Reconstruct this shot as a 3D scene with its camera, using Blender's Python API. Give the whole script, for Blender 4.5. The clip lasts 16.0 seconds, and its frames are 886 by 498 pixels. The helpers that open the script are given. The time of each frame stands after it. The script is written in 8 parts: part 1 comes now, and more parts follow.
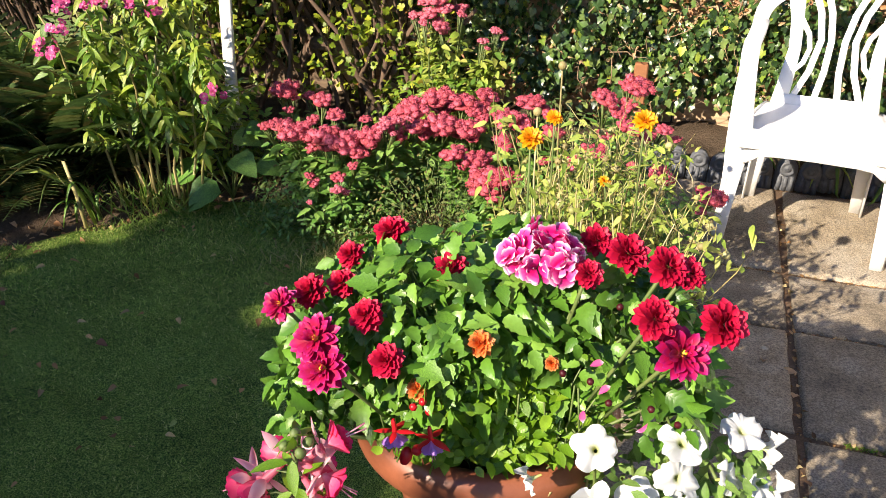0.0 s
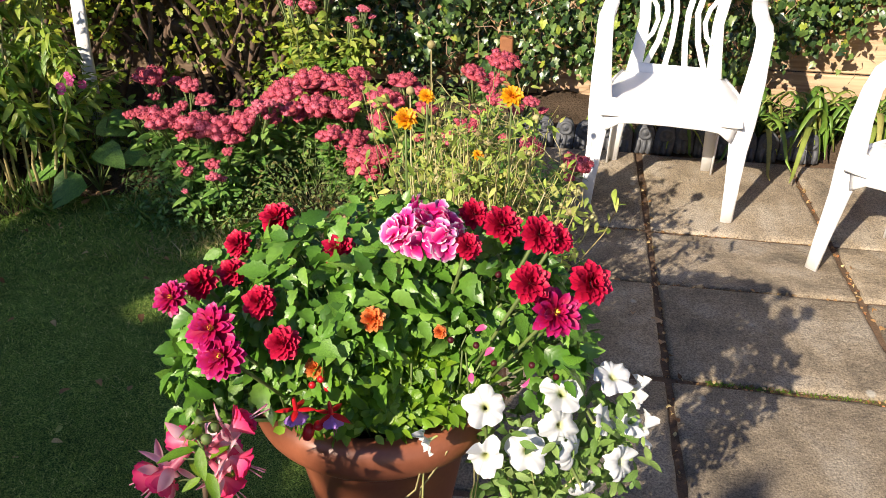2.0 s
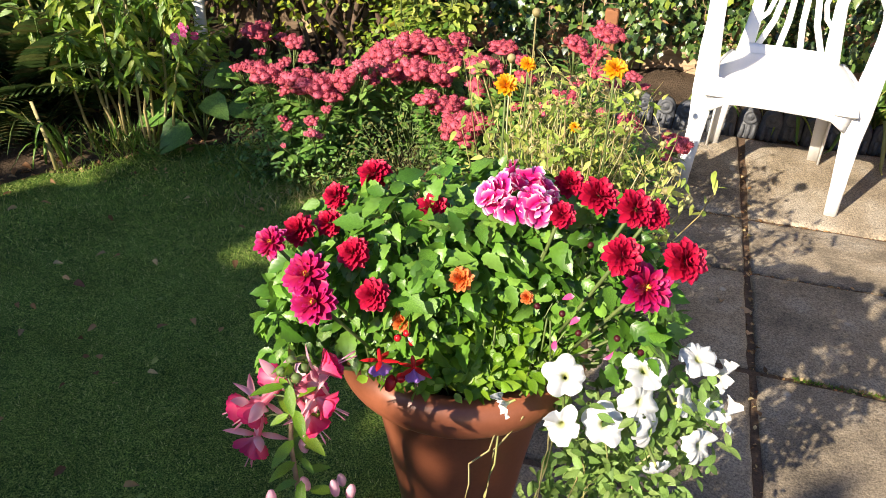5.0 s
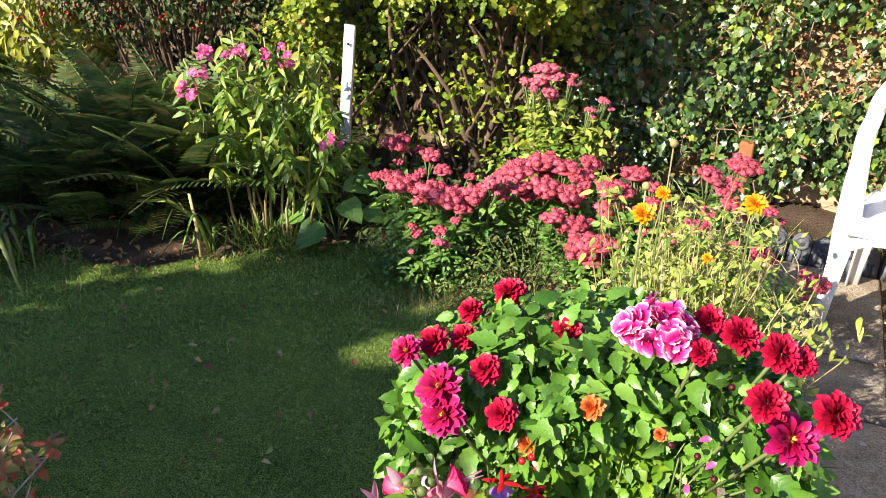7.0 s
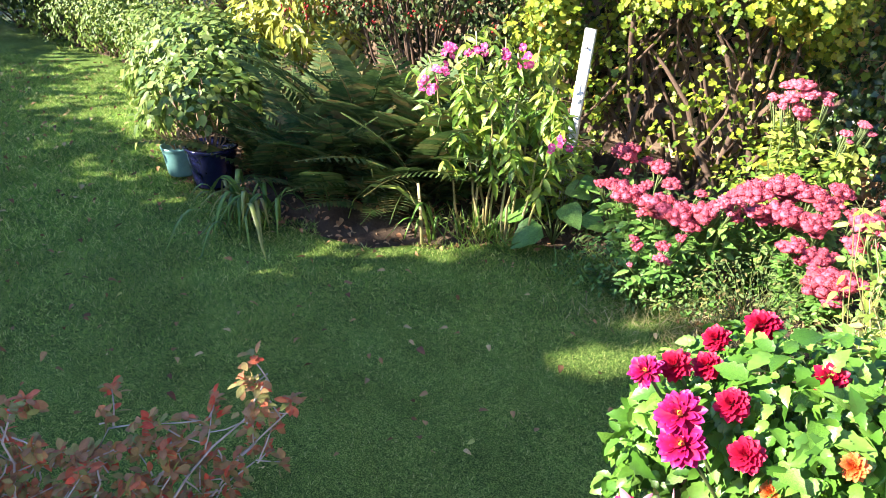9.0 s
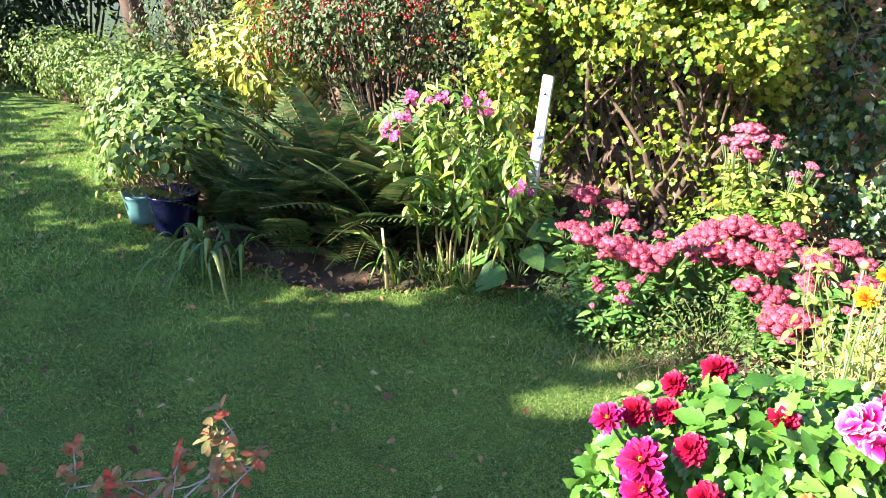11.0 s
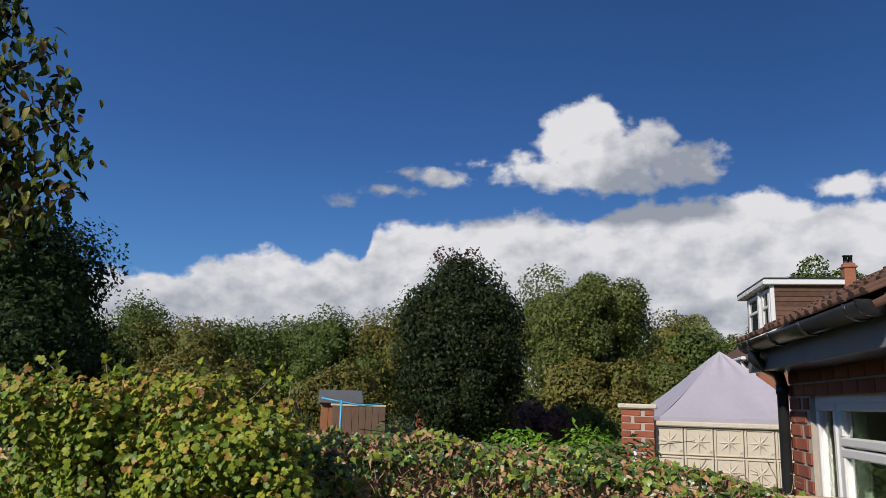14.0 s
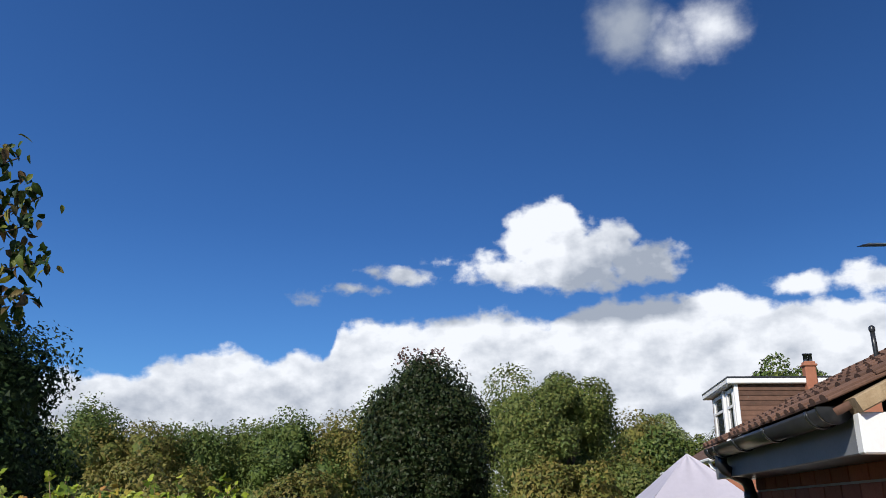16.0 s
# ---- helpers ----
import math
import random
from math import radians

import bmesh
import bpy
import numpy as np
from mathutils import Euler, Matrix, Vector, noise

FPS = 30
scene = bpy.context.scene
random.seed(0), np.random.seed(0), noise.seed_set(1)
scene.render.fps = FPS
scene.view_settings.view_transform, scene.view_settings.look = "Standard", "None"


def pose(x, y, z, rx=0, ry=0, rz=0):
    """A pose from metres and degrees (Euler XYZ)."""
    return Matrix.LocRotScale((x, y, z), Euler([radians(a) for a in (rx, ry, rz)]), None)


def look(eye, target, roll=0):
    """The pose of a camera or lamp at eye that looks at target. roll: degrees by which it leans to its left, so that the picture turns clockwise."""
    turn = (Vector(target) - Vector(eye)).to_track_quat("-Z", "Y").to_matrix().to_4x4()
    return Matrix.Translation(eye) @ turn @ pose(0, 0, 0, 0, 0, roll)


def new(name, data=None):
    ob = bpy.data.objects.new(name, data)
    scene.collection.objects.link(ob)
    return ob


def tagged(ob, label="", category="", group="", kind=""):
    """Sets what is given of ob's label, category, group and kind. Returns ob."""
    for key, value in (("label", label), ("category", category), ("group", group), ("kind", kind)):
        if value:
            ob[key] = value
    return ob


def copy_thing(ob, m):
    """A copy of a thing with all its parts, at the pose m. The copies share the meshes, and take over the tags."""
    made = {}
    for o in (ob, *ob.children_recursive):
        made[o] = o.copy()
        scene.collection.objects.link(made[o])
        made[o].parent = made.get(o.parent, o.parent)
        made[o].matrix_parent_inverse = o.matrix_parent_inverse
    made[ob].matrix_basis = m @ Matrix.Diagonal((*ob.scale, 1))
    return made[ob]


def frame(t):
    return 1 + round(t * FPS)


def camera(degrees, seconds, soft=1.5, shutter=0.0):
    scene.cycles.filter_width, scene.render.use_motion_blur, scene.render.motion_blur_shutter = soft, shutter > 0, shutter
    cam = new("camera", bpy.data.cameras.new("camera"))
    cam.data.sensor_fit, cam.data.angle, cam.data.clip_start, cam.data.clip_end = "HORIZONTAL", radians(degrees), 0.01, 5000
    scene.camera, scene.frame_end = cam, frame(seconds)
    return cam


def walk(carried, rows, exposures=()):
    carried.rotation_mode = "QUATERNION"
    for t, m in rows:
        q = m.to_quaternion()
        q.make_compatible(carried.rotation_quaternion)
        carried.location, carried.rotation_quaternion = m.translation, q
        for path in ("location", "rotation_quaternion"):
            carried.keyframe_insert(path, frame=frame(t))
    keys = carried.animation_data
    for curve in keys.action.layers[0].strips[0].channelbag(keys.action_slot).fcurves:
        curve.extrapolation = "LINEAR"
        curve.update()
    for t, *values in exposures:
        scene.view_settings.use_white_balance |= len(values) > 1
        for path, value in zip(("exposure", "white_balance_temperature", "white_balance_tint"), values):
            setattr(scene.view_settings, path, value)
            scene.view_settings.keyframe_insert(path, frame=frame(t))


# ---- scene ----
cam = camera(60.8, 16.0, 0.6)
METRES, EYE, TILT, LEAN, TURN = 1.0, 1.5, -25.0, 0.0, 0.0
PATH = [
    (0, (0.124, 0.213, 1.267), (0.014, 1.96, 0.3), -0.6),
    (0.5, (0.153, 0.232, 1.273), (0.042, 2.003, 0.35), 0.3),
    (1, (0.133, 0.205, 1.287), (0.235, 1.995, 0.402), -0.3),
    (1.5, (0.122, 0.18, 1.294), (0.296, 1.908, 0.303), -1.3),
    (2, (0.12, 0.173, 1.295), (0.319, 1.879, 0.271), 0.5),
    (2.5, (0.113, 0.168, 1.297), (0.325, 1.857, 0.247), 1.3),
    (3, (0.106, 0.167, 1.293), (0.282, 1.831, 0.198), 1.1),
    (3.2, (0.104, 0.165, 1.292), (0.26, 1.82, 0.18), 0.9),
    (5.3, (0.108, 0.16, 1.29), (0.058, 1.844, 0.212), 1.3),
    (5.5, (0.106, 0.157, 1.294), (0.035, 1.858, 0.244), 1.4),
    (6, (0.103, 0.149, 1.303), (-0.019, 1.892, 0.329), 1.9),
    (6.5, (0.091, 0.154, 1.304), (-0.105, 1.933, 0.411), 2.0),
    (7, (0.075, 0.149, 1.308), (-0.252, 1.933, 0.464), 1.6),
    (7.5, (0.049, 0.138, 1.313), (-0.474, 1.873, 0.467), 1.4),
    (8, (0.025, 0.131, 1.316), (-0.653, 1.803, 0.453), 1.4),
    (8.5, (0.011, 0.135, 1.31), (-0.804, 1.743, 0.443), 1.4),
    (11, (0.018, 0.123, 1.336), (-0.737, 1.814, 0.58), 1.6),
    (11.5, (0.025, 0.128, 1.355), (-0.673, 1.874, 0.675), 1.7),
    (12, (0.043, 0.139, 1.389), (-0.481, 2.016, 0.941), 1.7),
    (12.5, (0.078, 0.157, 1.425), (-0.176, 2.135, 1.273), 1.6),
    (13, (0.113, 0.186, 1.473), (0.077, 2.185, 1.493), 2.4),
    (13.5, (0.129, 0.185, 1.52), (0.242, 2.173, 1.716), 2.5),
    (14, (0.141, 0.186, 1.569), (0.391, 2.13, 1.967), 1.7),
    (14.5, (0.144, 0.18, 1.592), (0.433, 2.089, 2.115), 0.9),
    (15, (0.154, 0.178, 1.612), (0.479, 2.056, 2.218), 0.7),
    (15.5, (0.154, 0.177, 1.612), (0.484, 2.039, 2.262), 0.9),
    (16, (0.149, 0.179, 1.61), (0.474, 2.042, 2.261), 0.9),
]
EXPOSURES = [(0, 1.13, 7400, 11), (3, 0.7, 7200, 12), (5.5, 1.17, 7350, 10), (7, 1.3, 7000, 11), (8.5, 2.15, 6700, 11), (11, 2.2, 6300, 12), (11.6, 1.9, 6200, 13), (12, 1.6, 6300, 15), (12.5, 1.2, 6700, 14), (13, 0.65, 6800, 12), (13.5, 0.1, 6700, 11), (14, -0.25, 6600, 11), (14.5, -0.25, 6500, 10), (15, -0.25, 6400, 10), (16, 0.12, 6350, 9)]
walk(cam, [(t, look(eye, target, roll)) for t, eye, target, roll in PATH], EXPOSURES)

# ---------- world, sun ----------
SUN_DIR = Vector((0.625, 0.60, -0.50)).normalized()      # the way the light goes
sun = new("sun", bpy.data.lights.new("sun", "SUN"))
sun.data.energy, sun.data.angle, sun.data.color = 5.0, radians(0.53), (1.0, 0.93, 0.82)
sun.rotation_euler = SUN_DIR.to_track_quat("-Z", "Y").to_euler()

world = bpy.data.worlds.new("sky")
scene.world = world
world.use_nodes = True
WN, WL = world.node_tree.nodes, world.node_tree.links
WN.clear()


def wmath(op, a, b=None, c=None):
    n = WN.new("ShaderNodeMath")
    n.operation = op
    for i, v in enumerate((a, b, c)):
        if v is None:
            continue
        if isinstance(v, (int, float)):
            n.inputs[i].default_value = v
        else:
            WL.new(v, n.inputs[i])
    return n.outputs[0]


def build_sky():
    sky = WN.new("ShaderNodeTexSky")
    sky.sky_type, sky.sun_disc = "NISHITA", False
    sky.sun_elevation, sky.sun_rotation = radians(30), radians(226)
    sky.air_density, sky.dust_density, sky.ozone_density = 1.0, 0.3, 3.0
    coord = WN.new("ShaderNodeTexCoord")
    sep = WN.new("ShaderNodeSeparateXYZ")
    WL.new(coord.outputs["Generated"], sep.inputs[0])
    az = wmath("MULTIPLY", wmath("ARCTAN2", sep.outputs[0], sep.outputs[1]), 57.2958)
    el = wmath("MULTIPLY", wmath("ARCSINE", sep.outputs[2]), 57.2958)
    flat = WN.new("ShaderNodeCombineXYZ")
    WL.new(az, flat.inputs[0]), WL.new(wmath("MULTIPLY", el, 1.3), flat.inputs[1])

    above = WN.new("ShaderNodeVectorMath")
    above.inputs[1].default_value = (-0.5, 1.1, 0.0)
    WL.new(flat.outputs[0], above.inputs[0])

    def nz(scale, detail, rough, at=None):
        n = WN.new("ShaderNodeTexNoise")
        n.inputs["Scale"].default_value, n.inputs["Detail"].default_value, n.inputs["Roughness"].default_value = scale, detail, rough
        WL.new(at or flat.outputs[0], n.inputs["Vector"])
        return n.outputs[0]

    big, fine = nz(0.16, 3, 0.5), nz(0.50, 10, 0.54)
    # each cloud: azimuth, elevation, half width, half height, softness of its rim
    d = None
    for a, e, ra, re in CLOUDS:
        dx = wmath("DIVIDE", wmath("SUBTRACT", az, a), ra)
        dy = wmath("DIVIDE", wmath("SUBTRACT", el, e), re)
        r = wmath("SQRT", wmath("ADD", wmath("MULTIPLY", dx, dx), wmath("MULTIPLY", dy, dy)))
        inside = wmath("MULTIPLY", wmath("SUBTRACT", 1.0, r), min(ra, re))
        d = inside if d is None else wmath("MAXIMUM", d, inside)
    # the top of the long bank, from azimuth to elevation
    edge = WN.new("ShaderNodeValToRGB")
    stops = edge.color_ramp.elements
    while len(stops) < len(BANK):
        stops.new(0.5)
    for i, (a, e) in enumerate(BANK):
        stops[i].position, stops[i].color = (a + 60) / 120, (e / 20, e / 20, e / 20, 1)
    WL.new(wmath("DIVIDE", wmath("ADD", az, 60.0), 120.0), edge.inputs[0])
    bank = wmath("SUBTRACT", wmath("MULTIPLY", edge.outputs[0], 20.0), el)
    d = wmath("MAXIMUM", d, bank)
    d = wmath("ADD", d, wmath("MULTIPLY", wmath("SUBTRACT", fine, 0.5), 2.6))
    d = wmath("ADD", d, wmath("MULTIPLY", wmath("SUBTRACT", big, 0.5), 1.0))
    # scattered cumulus added over the unseen rest of the sky, to lift the shade
    loose_n = WN.new("ShaderNodeTexNoise")
    loose_n.inputs["Scale"].default_value, loose_n.inputs["Detail"].default_value = 3.2, 6.0
    WL.new(coord.outputs["Generated"], loose_n.inputs["Vector"])
    beside = wmath("DIVIDE", wmath("SUBTRACT", wmath("ABSOLUTE", wmath("SUBTRACT", az, 8.0)), 58.0), 8.0)
    over = wmath("DIVIDE", wmath("SUBTRACT", el, 46.0), 6.0)
    away = wmath("MINIMUM", wmath("MAXIMUM", wmath("MAXIMUM", beside, over), 0.0), 1.0)
    rest = wmath("SUBTRACT", wmath("MULTIPLY", wmath("SUBTRACT", loose_n.outputs[0], 0.555), 24.0), wmath("MULTIPLY", wmath("SUBTRACT", 1.0, away), 30.0))
    d = wmath("MAXIMUM", d, rest)
    mask = WN.new("ShaderNodeMapRange")
    mask.interpolation_type = "SMOOTHSTEP"
    mask.inputs[1].default_value, mask.inputs[2].default_value = -0.2, 0.6
    WL.new(wmath("ADD", 0.6, wmath("MINIMUM", wmath("MAXIMUM", wmath("MULTIPLY", wmath("SUBTRACT", el, 25.0), 0.6), 0.0), 2.6)), mask.inputs[2])
    WL.new(d, mask.inputs[0])
    shade = WN.new("ShaderNodeValToRGB")
    shade.color_ramp.elements[0].position, shade.color_ramp.elements[1].position = 0.28, 0.60
    shade.color_ramp.elements[0].color, shade.color_ramp.elements[1].color = (2.7, 3.0, 3.6, 1), (6.7, 6.8, 7.1, 1)
    relief = wmath("SUBTRACT", nz(0.34, 5, 0.5), nz(0.34, 5, 0.5, above.outputs[0]))
    lift = wmath("MULTIPLY", wmath("MINIMUM", wmath("MAXIMUM", wmath("SUBTRACT", el, 6.5), 0.0), 9.0), 0.022)
    # the loose clouds are lit from the upper side away from their grey right-hand bases
    slope = wmath("SUBTRACT", wmath("MULTIPLY", wmath("SUBTRACT", el, 18.9), 0.075), wmath("MULTIPLY", wmath("MINIMUM", wmath("MAXIMUM", wmath("SUBTRACT", az, 17.0), -1.0), 8.0), 0.042))
    slope = wmath("SUBTRACT", slope, wmath("MULTIPLY", wmath("MINIMUM", wmath("MAXIMUM", wmath("SUBTRACT", 11.0, az), 0.0), 3.0), 0.06))
    slope = wmath("SUBTRACT", slope, wmath("MULTIPLY", wmath("MINIMUM", wmath("MAXIMUM", wmath("SUBTRACT", el, 25.0), 0.0), 4.0), 0.40))
    slope = wmath("MINIMUM", wmath("MAXIMUM", slope, -0.48), 0.10)
    loose = wmath("MULTIPLY", wmath("MINIMUM", wmath("MAXIMUM", wmath("SUBTRACT", el, 13.0), 0.0), 1.0), wmath("MINIMUM", wmath("MAXIMUM", wmath("MULTIPLY", wmath("SUBTRACT", 30.0, az), 0.3), 0.0), 1.0))
    lift = wmath("ADD", lift, wmath("MULTIPLY", slope, loose))
    rim = wmath("MULTIPLY", wmath("SUBTRACT", 2.2, wmath("MINIMUM", d, 2.2)), 0.022)
    WL.new(wmath("ADD", wmath("ADD", wmath("ADD", wmath("MULTIPLY", nz(0.30, 9, 0.55), 0.52), 0.17), wmath("MULTIPLY", relief, 0.45)), wmath("ADD", lift, rim)), shade.inputs[0])
    deep = WN.new("ShaderNodeMixRGB")
    deep.blend_type = "MULTIPLY"
    deep.inputs[0].default_value = 1.0
    # the blue is paler towards the sun's side and the horizon
    gain = wmath("MINIMUM", wmath("MAXIMUM", wmath("SUBTRACT", 1.06, wmath("MULTIPLY", az, 0.0075)), 0.82), 1.35)
    hazy = wmath("MINIMUM", wmath("MAXIMUM", wmath("DIVIDE", wmath("SUBTRACT", 20.0, el), 20.0), 0.0), 1.0)
    tint = WN.new("ShaderNodeCombineXYZ")
    for i, (c, h) in enumerate(((0.225, 0.10), (0.415, 0.13), (0.69, 0.12))):
        WL.new(wmath("ADD", wmath("MULTIPLY", gain, c), wmath("MULTIPLY", hazy, h)), tint.inputs[i])
    WL.new(tint.outputs[0], deep.inputs[2])
    WL.new(sky.outputs[0], deep.inputs[1])
    mix = WN.new("ShaderNodeMixRGB")
    WL.new(mask.outputs[0], mix.inputs[0]), WL.new(deep.outputs[0], mix.inputs[1]), WL.new(shade.outputs[0], mix.inputs[2])
    bg = WN.new("ShaderNodeBackground")
    bg.inputs[1].default_value = 0.13
    out = WN.new("ShaderNodeOutputWorld")
    WL.new(mix.outputs[0], bg.inputs[0]), WL.new(bg.outputs[0], out.inputs[0])


CLOUDS = [(21.6, 18.4, 2.2, 1.9), (18.2, 19.6, 3.7, 3.0), (15.6, 17.3, 4.4, 1.6), (19.6, 17.3, 4.8, 1.8), (23.7, 19.2, 1.7, 1.5), (25.6, 17.6, 3.2, 1.6),
          (6.4, 17.0, 2.6, 0.75), (9.4, 17.9, 1.3, 0.35), (3.0, 15.8, 1.9, 0.5), (-0.8, 15.0, 0.9, 0.5), (36.2, 15.2, 2.3, 1.0), (40.5, 15.2, 2.6, 1.0),
          (25.6, 34.6, 3.8, 3.4), (29.0, 33.0, 3.6, 2.4), (32.2, 33.6, 3.4, 2.6)]
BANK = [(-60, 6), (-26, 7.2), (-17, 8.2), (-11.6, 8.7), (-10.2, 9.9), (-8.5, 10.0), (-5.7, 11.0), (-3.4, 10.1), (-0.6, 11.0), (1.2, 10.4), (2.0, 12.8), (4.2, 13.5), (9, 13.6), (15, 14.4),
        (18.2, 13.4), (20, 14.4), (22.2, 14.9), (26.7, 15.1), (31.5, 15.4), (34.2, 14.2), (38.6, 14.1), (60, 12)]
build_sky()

# ---------- materials ----------
def nodes_of(name):
    m = bpy.data.materials.new(name)
    m.use_nodes = True
    return m, m.node_tree.nodes, m.node_tree.links, m.node_tree.nodes["Principled BSDF"]


def ramp_node(N, stops):
    r = N.new("ShaderNodeValToRGB")
    e = r.color_ramp.elements
    while len(e) < len(stops):
        e.new(0.5)
    for i, (p, c) in enumerate(stops):
        e[i].position, e[i].color = p, (*c, 1)
    return r


def noise_node(N, L, scale, detail=4.0, rough=0.55, coords="Object"):
    c = N.new("ShaderNodeTexCoord")
    n = N.new("ShaderNodeTexNoise")
    n.inputs["Scale"].default_value, n.inputs["Detail"].default_value, n.inputs["Roughness"].default_value = scale, detail, rough
    L.new(c.outputs[coords], n.inputs["Vector"])
    return n


def leaf_mat(name, colours, rough=0.45, through_light=0.25, vein=14.0, spec=0.5, veins=0.6):
    """A leaf: its colour drawn for each leaf from a range, mottled, and letting some light through."""
    m, N, L, b = nodes_of(name)
    geo, info = N.new("ShaderNodeNewGeometry"), N.new("ShaderNodeObjectInfo")
    add, fr = N.new("ShaderNodeMath"), N.new("ShaderNodeMath")
    add.operation, fr.operation = "ADD", "FRACT"
    L.new(geo.outputs["Random Per Island"], add.inputs[0]), L.new(info.outputs["Random"], add.inputs[1])
    L.new(add.outputs[0], fr.inputs[0])
    k = len(colours)
    r = ramp_node(N, [(i / max(1, k - 1), c) for i, c in enumerate(colours)])
    L.new(fr.outputs[0], r.inputs[0])
    n = noise_node(N, L, vein, 5, 0.6)
    hsv = N.new("ShaderNodeHueSaturation")
    mr = N.new("ShaderNodeMapRange")
    mr.inputs[1].default_value, mr.inputs[2].default_value = 0.25, 0.75
    mr.inputs[3].default_value, mr.inputs[4].default_value = 0.55, 1.45
    L.new(n.outputs[0], mr.inputs[0]), L.new(mr.outputs[0], hsv.inputs["Value"]), L.new(r.outputs[0], hsv.inputs["Color"])
    L.new(hsv.outputs[0], b.inputs["Base Color"])
    b.inputs["Roughness"].default_value = rough
    b.inputs["Specular IOR Level"].default_value = spec
    at, sa = N.new("ShaderNodeAttribute"), N.new("ShaderNodeAttribute")
    at.attribute_name, sa.attribute_name = "tt", "ss"

    def calc(op, *vals):
        q = N.new("ShaderNodeMath")
        q.operation = op
        for i, v in enumerate(vals):
            if isinstance(v, (int, float)):
                q.inputs[i].default_value = v
            else:
                L.new(v, q.inputs[i])
        return q.outputs[0]

    across = calc("ABSOLUTE", sa.outputs["Fac"])
    ribs = calc("SINE", calc("MULTIPLY", calc("SUBTRACT", at.outputs["Fac"], calc("MULTIPLY", across, 0.22)), 44.0))
    rib = calc("MAXIMUM", calc("SUBTRACT", 1.0, calc("MULTIPLY", across, 9.0)), calc("MULTIPLY", calc("SUBTRACT", ribs, 0.72), 1.6))
    rib = calc("MAXIMUM", rib, 0.0)
    pale = N.new("ShaderNodeMixRGB")
    pale.blend_type = "ADD"
    pale.inputs[2].default_value = (0.05, 0.065, 0.02, 1)
    L.new(calc("MULTIPLY", rib, veins), pale.inputs[0]), L.new(hsv.outputs[0], pale.inputs[1])
    L.new(pale.outputs[0], b.inputs["Base Color"])
    bump = N.new("ShaderNodeBump")
    bump.inputs["Strength"].default_value, bump.inputs["Distance"].default_value = 0.3, 0.0015
    n2 = noise_node(N, L, vein * 6, 3)
    L.new(calc("SUBTRACT", calc("MULTIPLY", n2.outputs[0], 0.6), calc("MULTIPLY", calc("ADD", calc("MULTIPLY", ribs, 0.5), rib), veins)), bump.inputs["Height"])
    L.new(bump.outputs[0], b.inputs["Normal"])
    tr, mx = N.new("ShaderNodeBsdfTranslucent"), N.new("ShaderNodeMixShader")
    L.new(hsv.outputs[0], tr.inputs[0])
    mx.inputs[0].default_value = through_light
    L.new(b.outputs[0], mx.inputs[1]), L.new(tr.outputs[0], mx.inputs[2])
    L.new(mx.outputs[0], N["Material Output"].inputs[0])
    return m


def petal_mat(name, stops, rough=0.5, through_light=0.3):
    """A petal: coloured along its length, from the attribute tt (0 at the base, 1 at the tip)."""
    m, N, L, b = nodes_of(name)
    at = N.new("ShaderNodeAttribute")
    at.attribute_name = "tt"
    n = noise_node(N, L, 60, 3)
    mix = N.new("ShaderNodeMath")
    mix.operation = "MULTIPLY_ADD"
    mix.inputs[1].default_value, mix.inputs[2].default_value = 0.16, -0.08
    L.new(n.outputs[0], mix.inputs[0])
    ad = N.new("ShaderNodeMath")
    L.new(at.outputs["Fac"], ad.inputs[0]), L.new(mix.outputs[0], ad.inputs[1])
    r = ramp_node(N, stops)
    L.new(ad.outputs[0], r.inputs[0]), L.new(r.outputs[0], b.inputs["Base Color"])
    b.inputs["Roughness"].default_value = rough
    tr, mx = N.new("ShaderNodeBsdfTranslucent"), N.new("ShaderNodeMixShader")
    L.new(r.outputs[0], tr.inputs[0])
    mx.inputs[0].default_value = through_light
    L.new(b.outputs[0], mx.inputs[1]), L.new(tr.outputs[0], mx.inputs[2])
    L.new(mx.outputs[0], N["Material Output"].inputs[0])
    return m


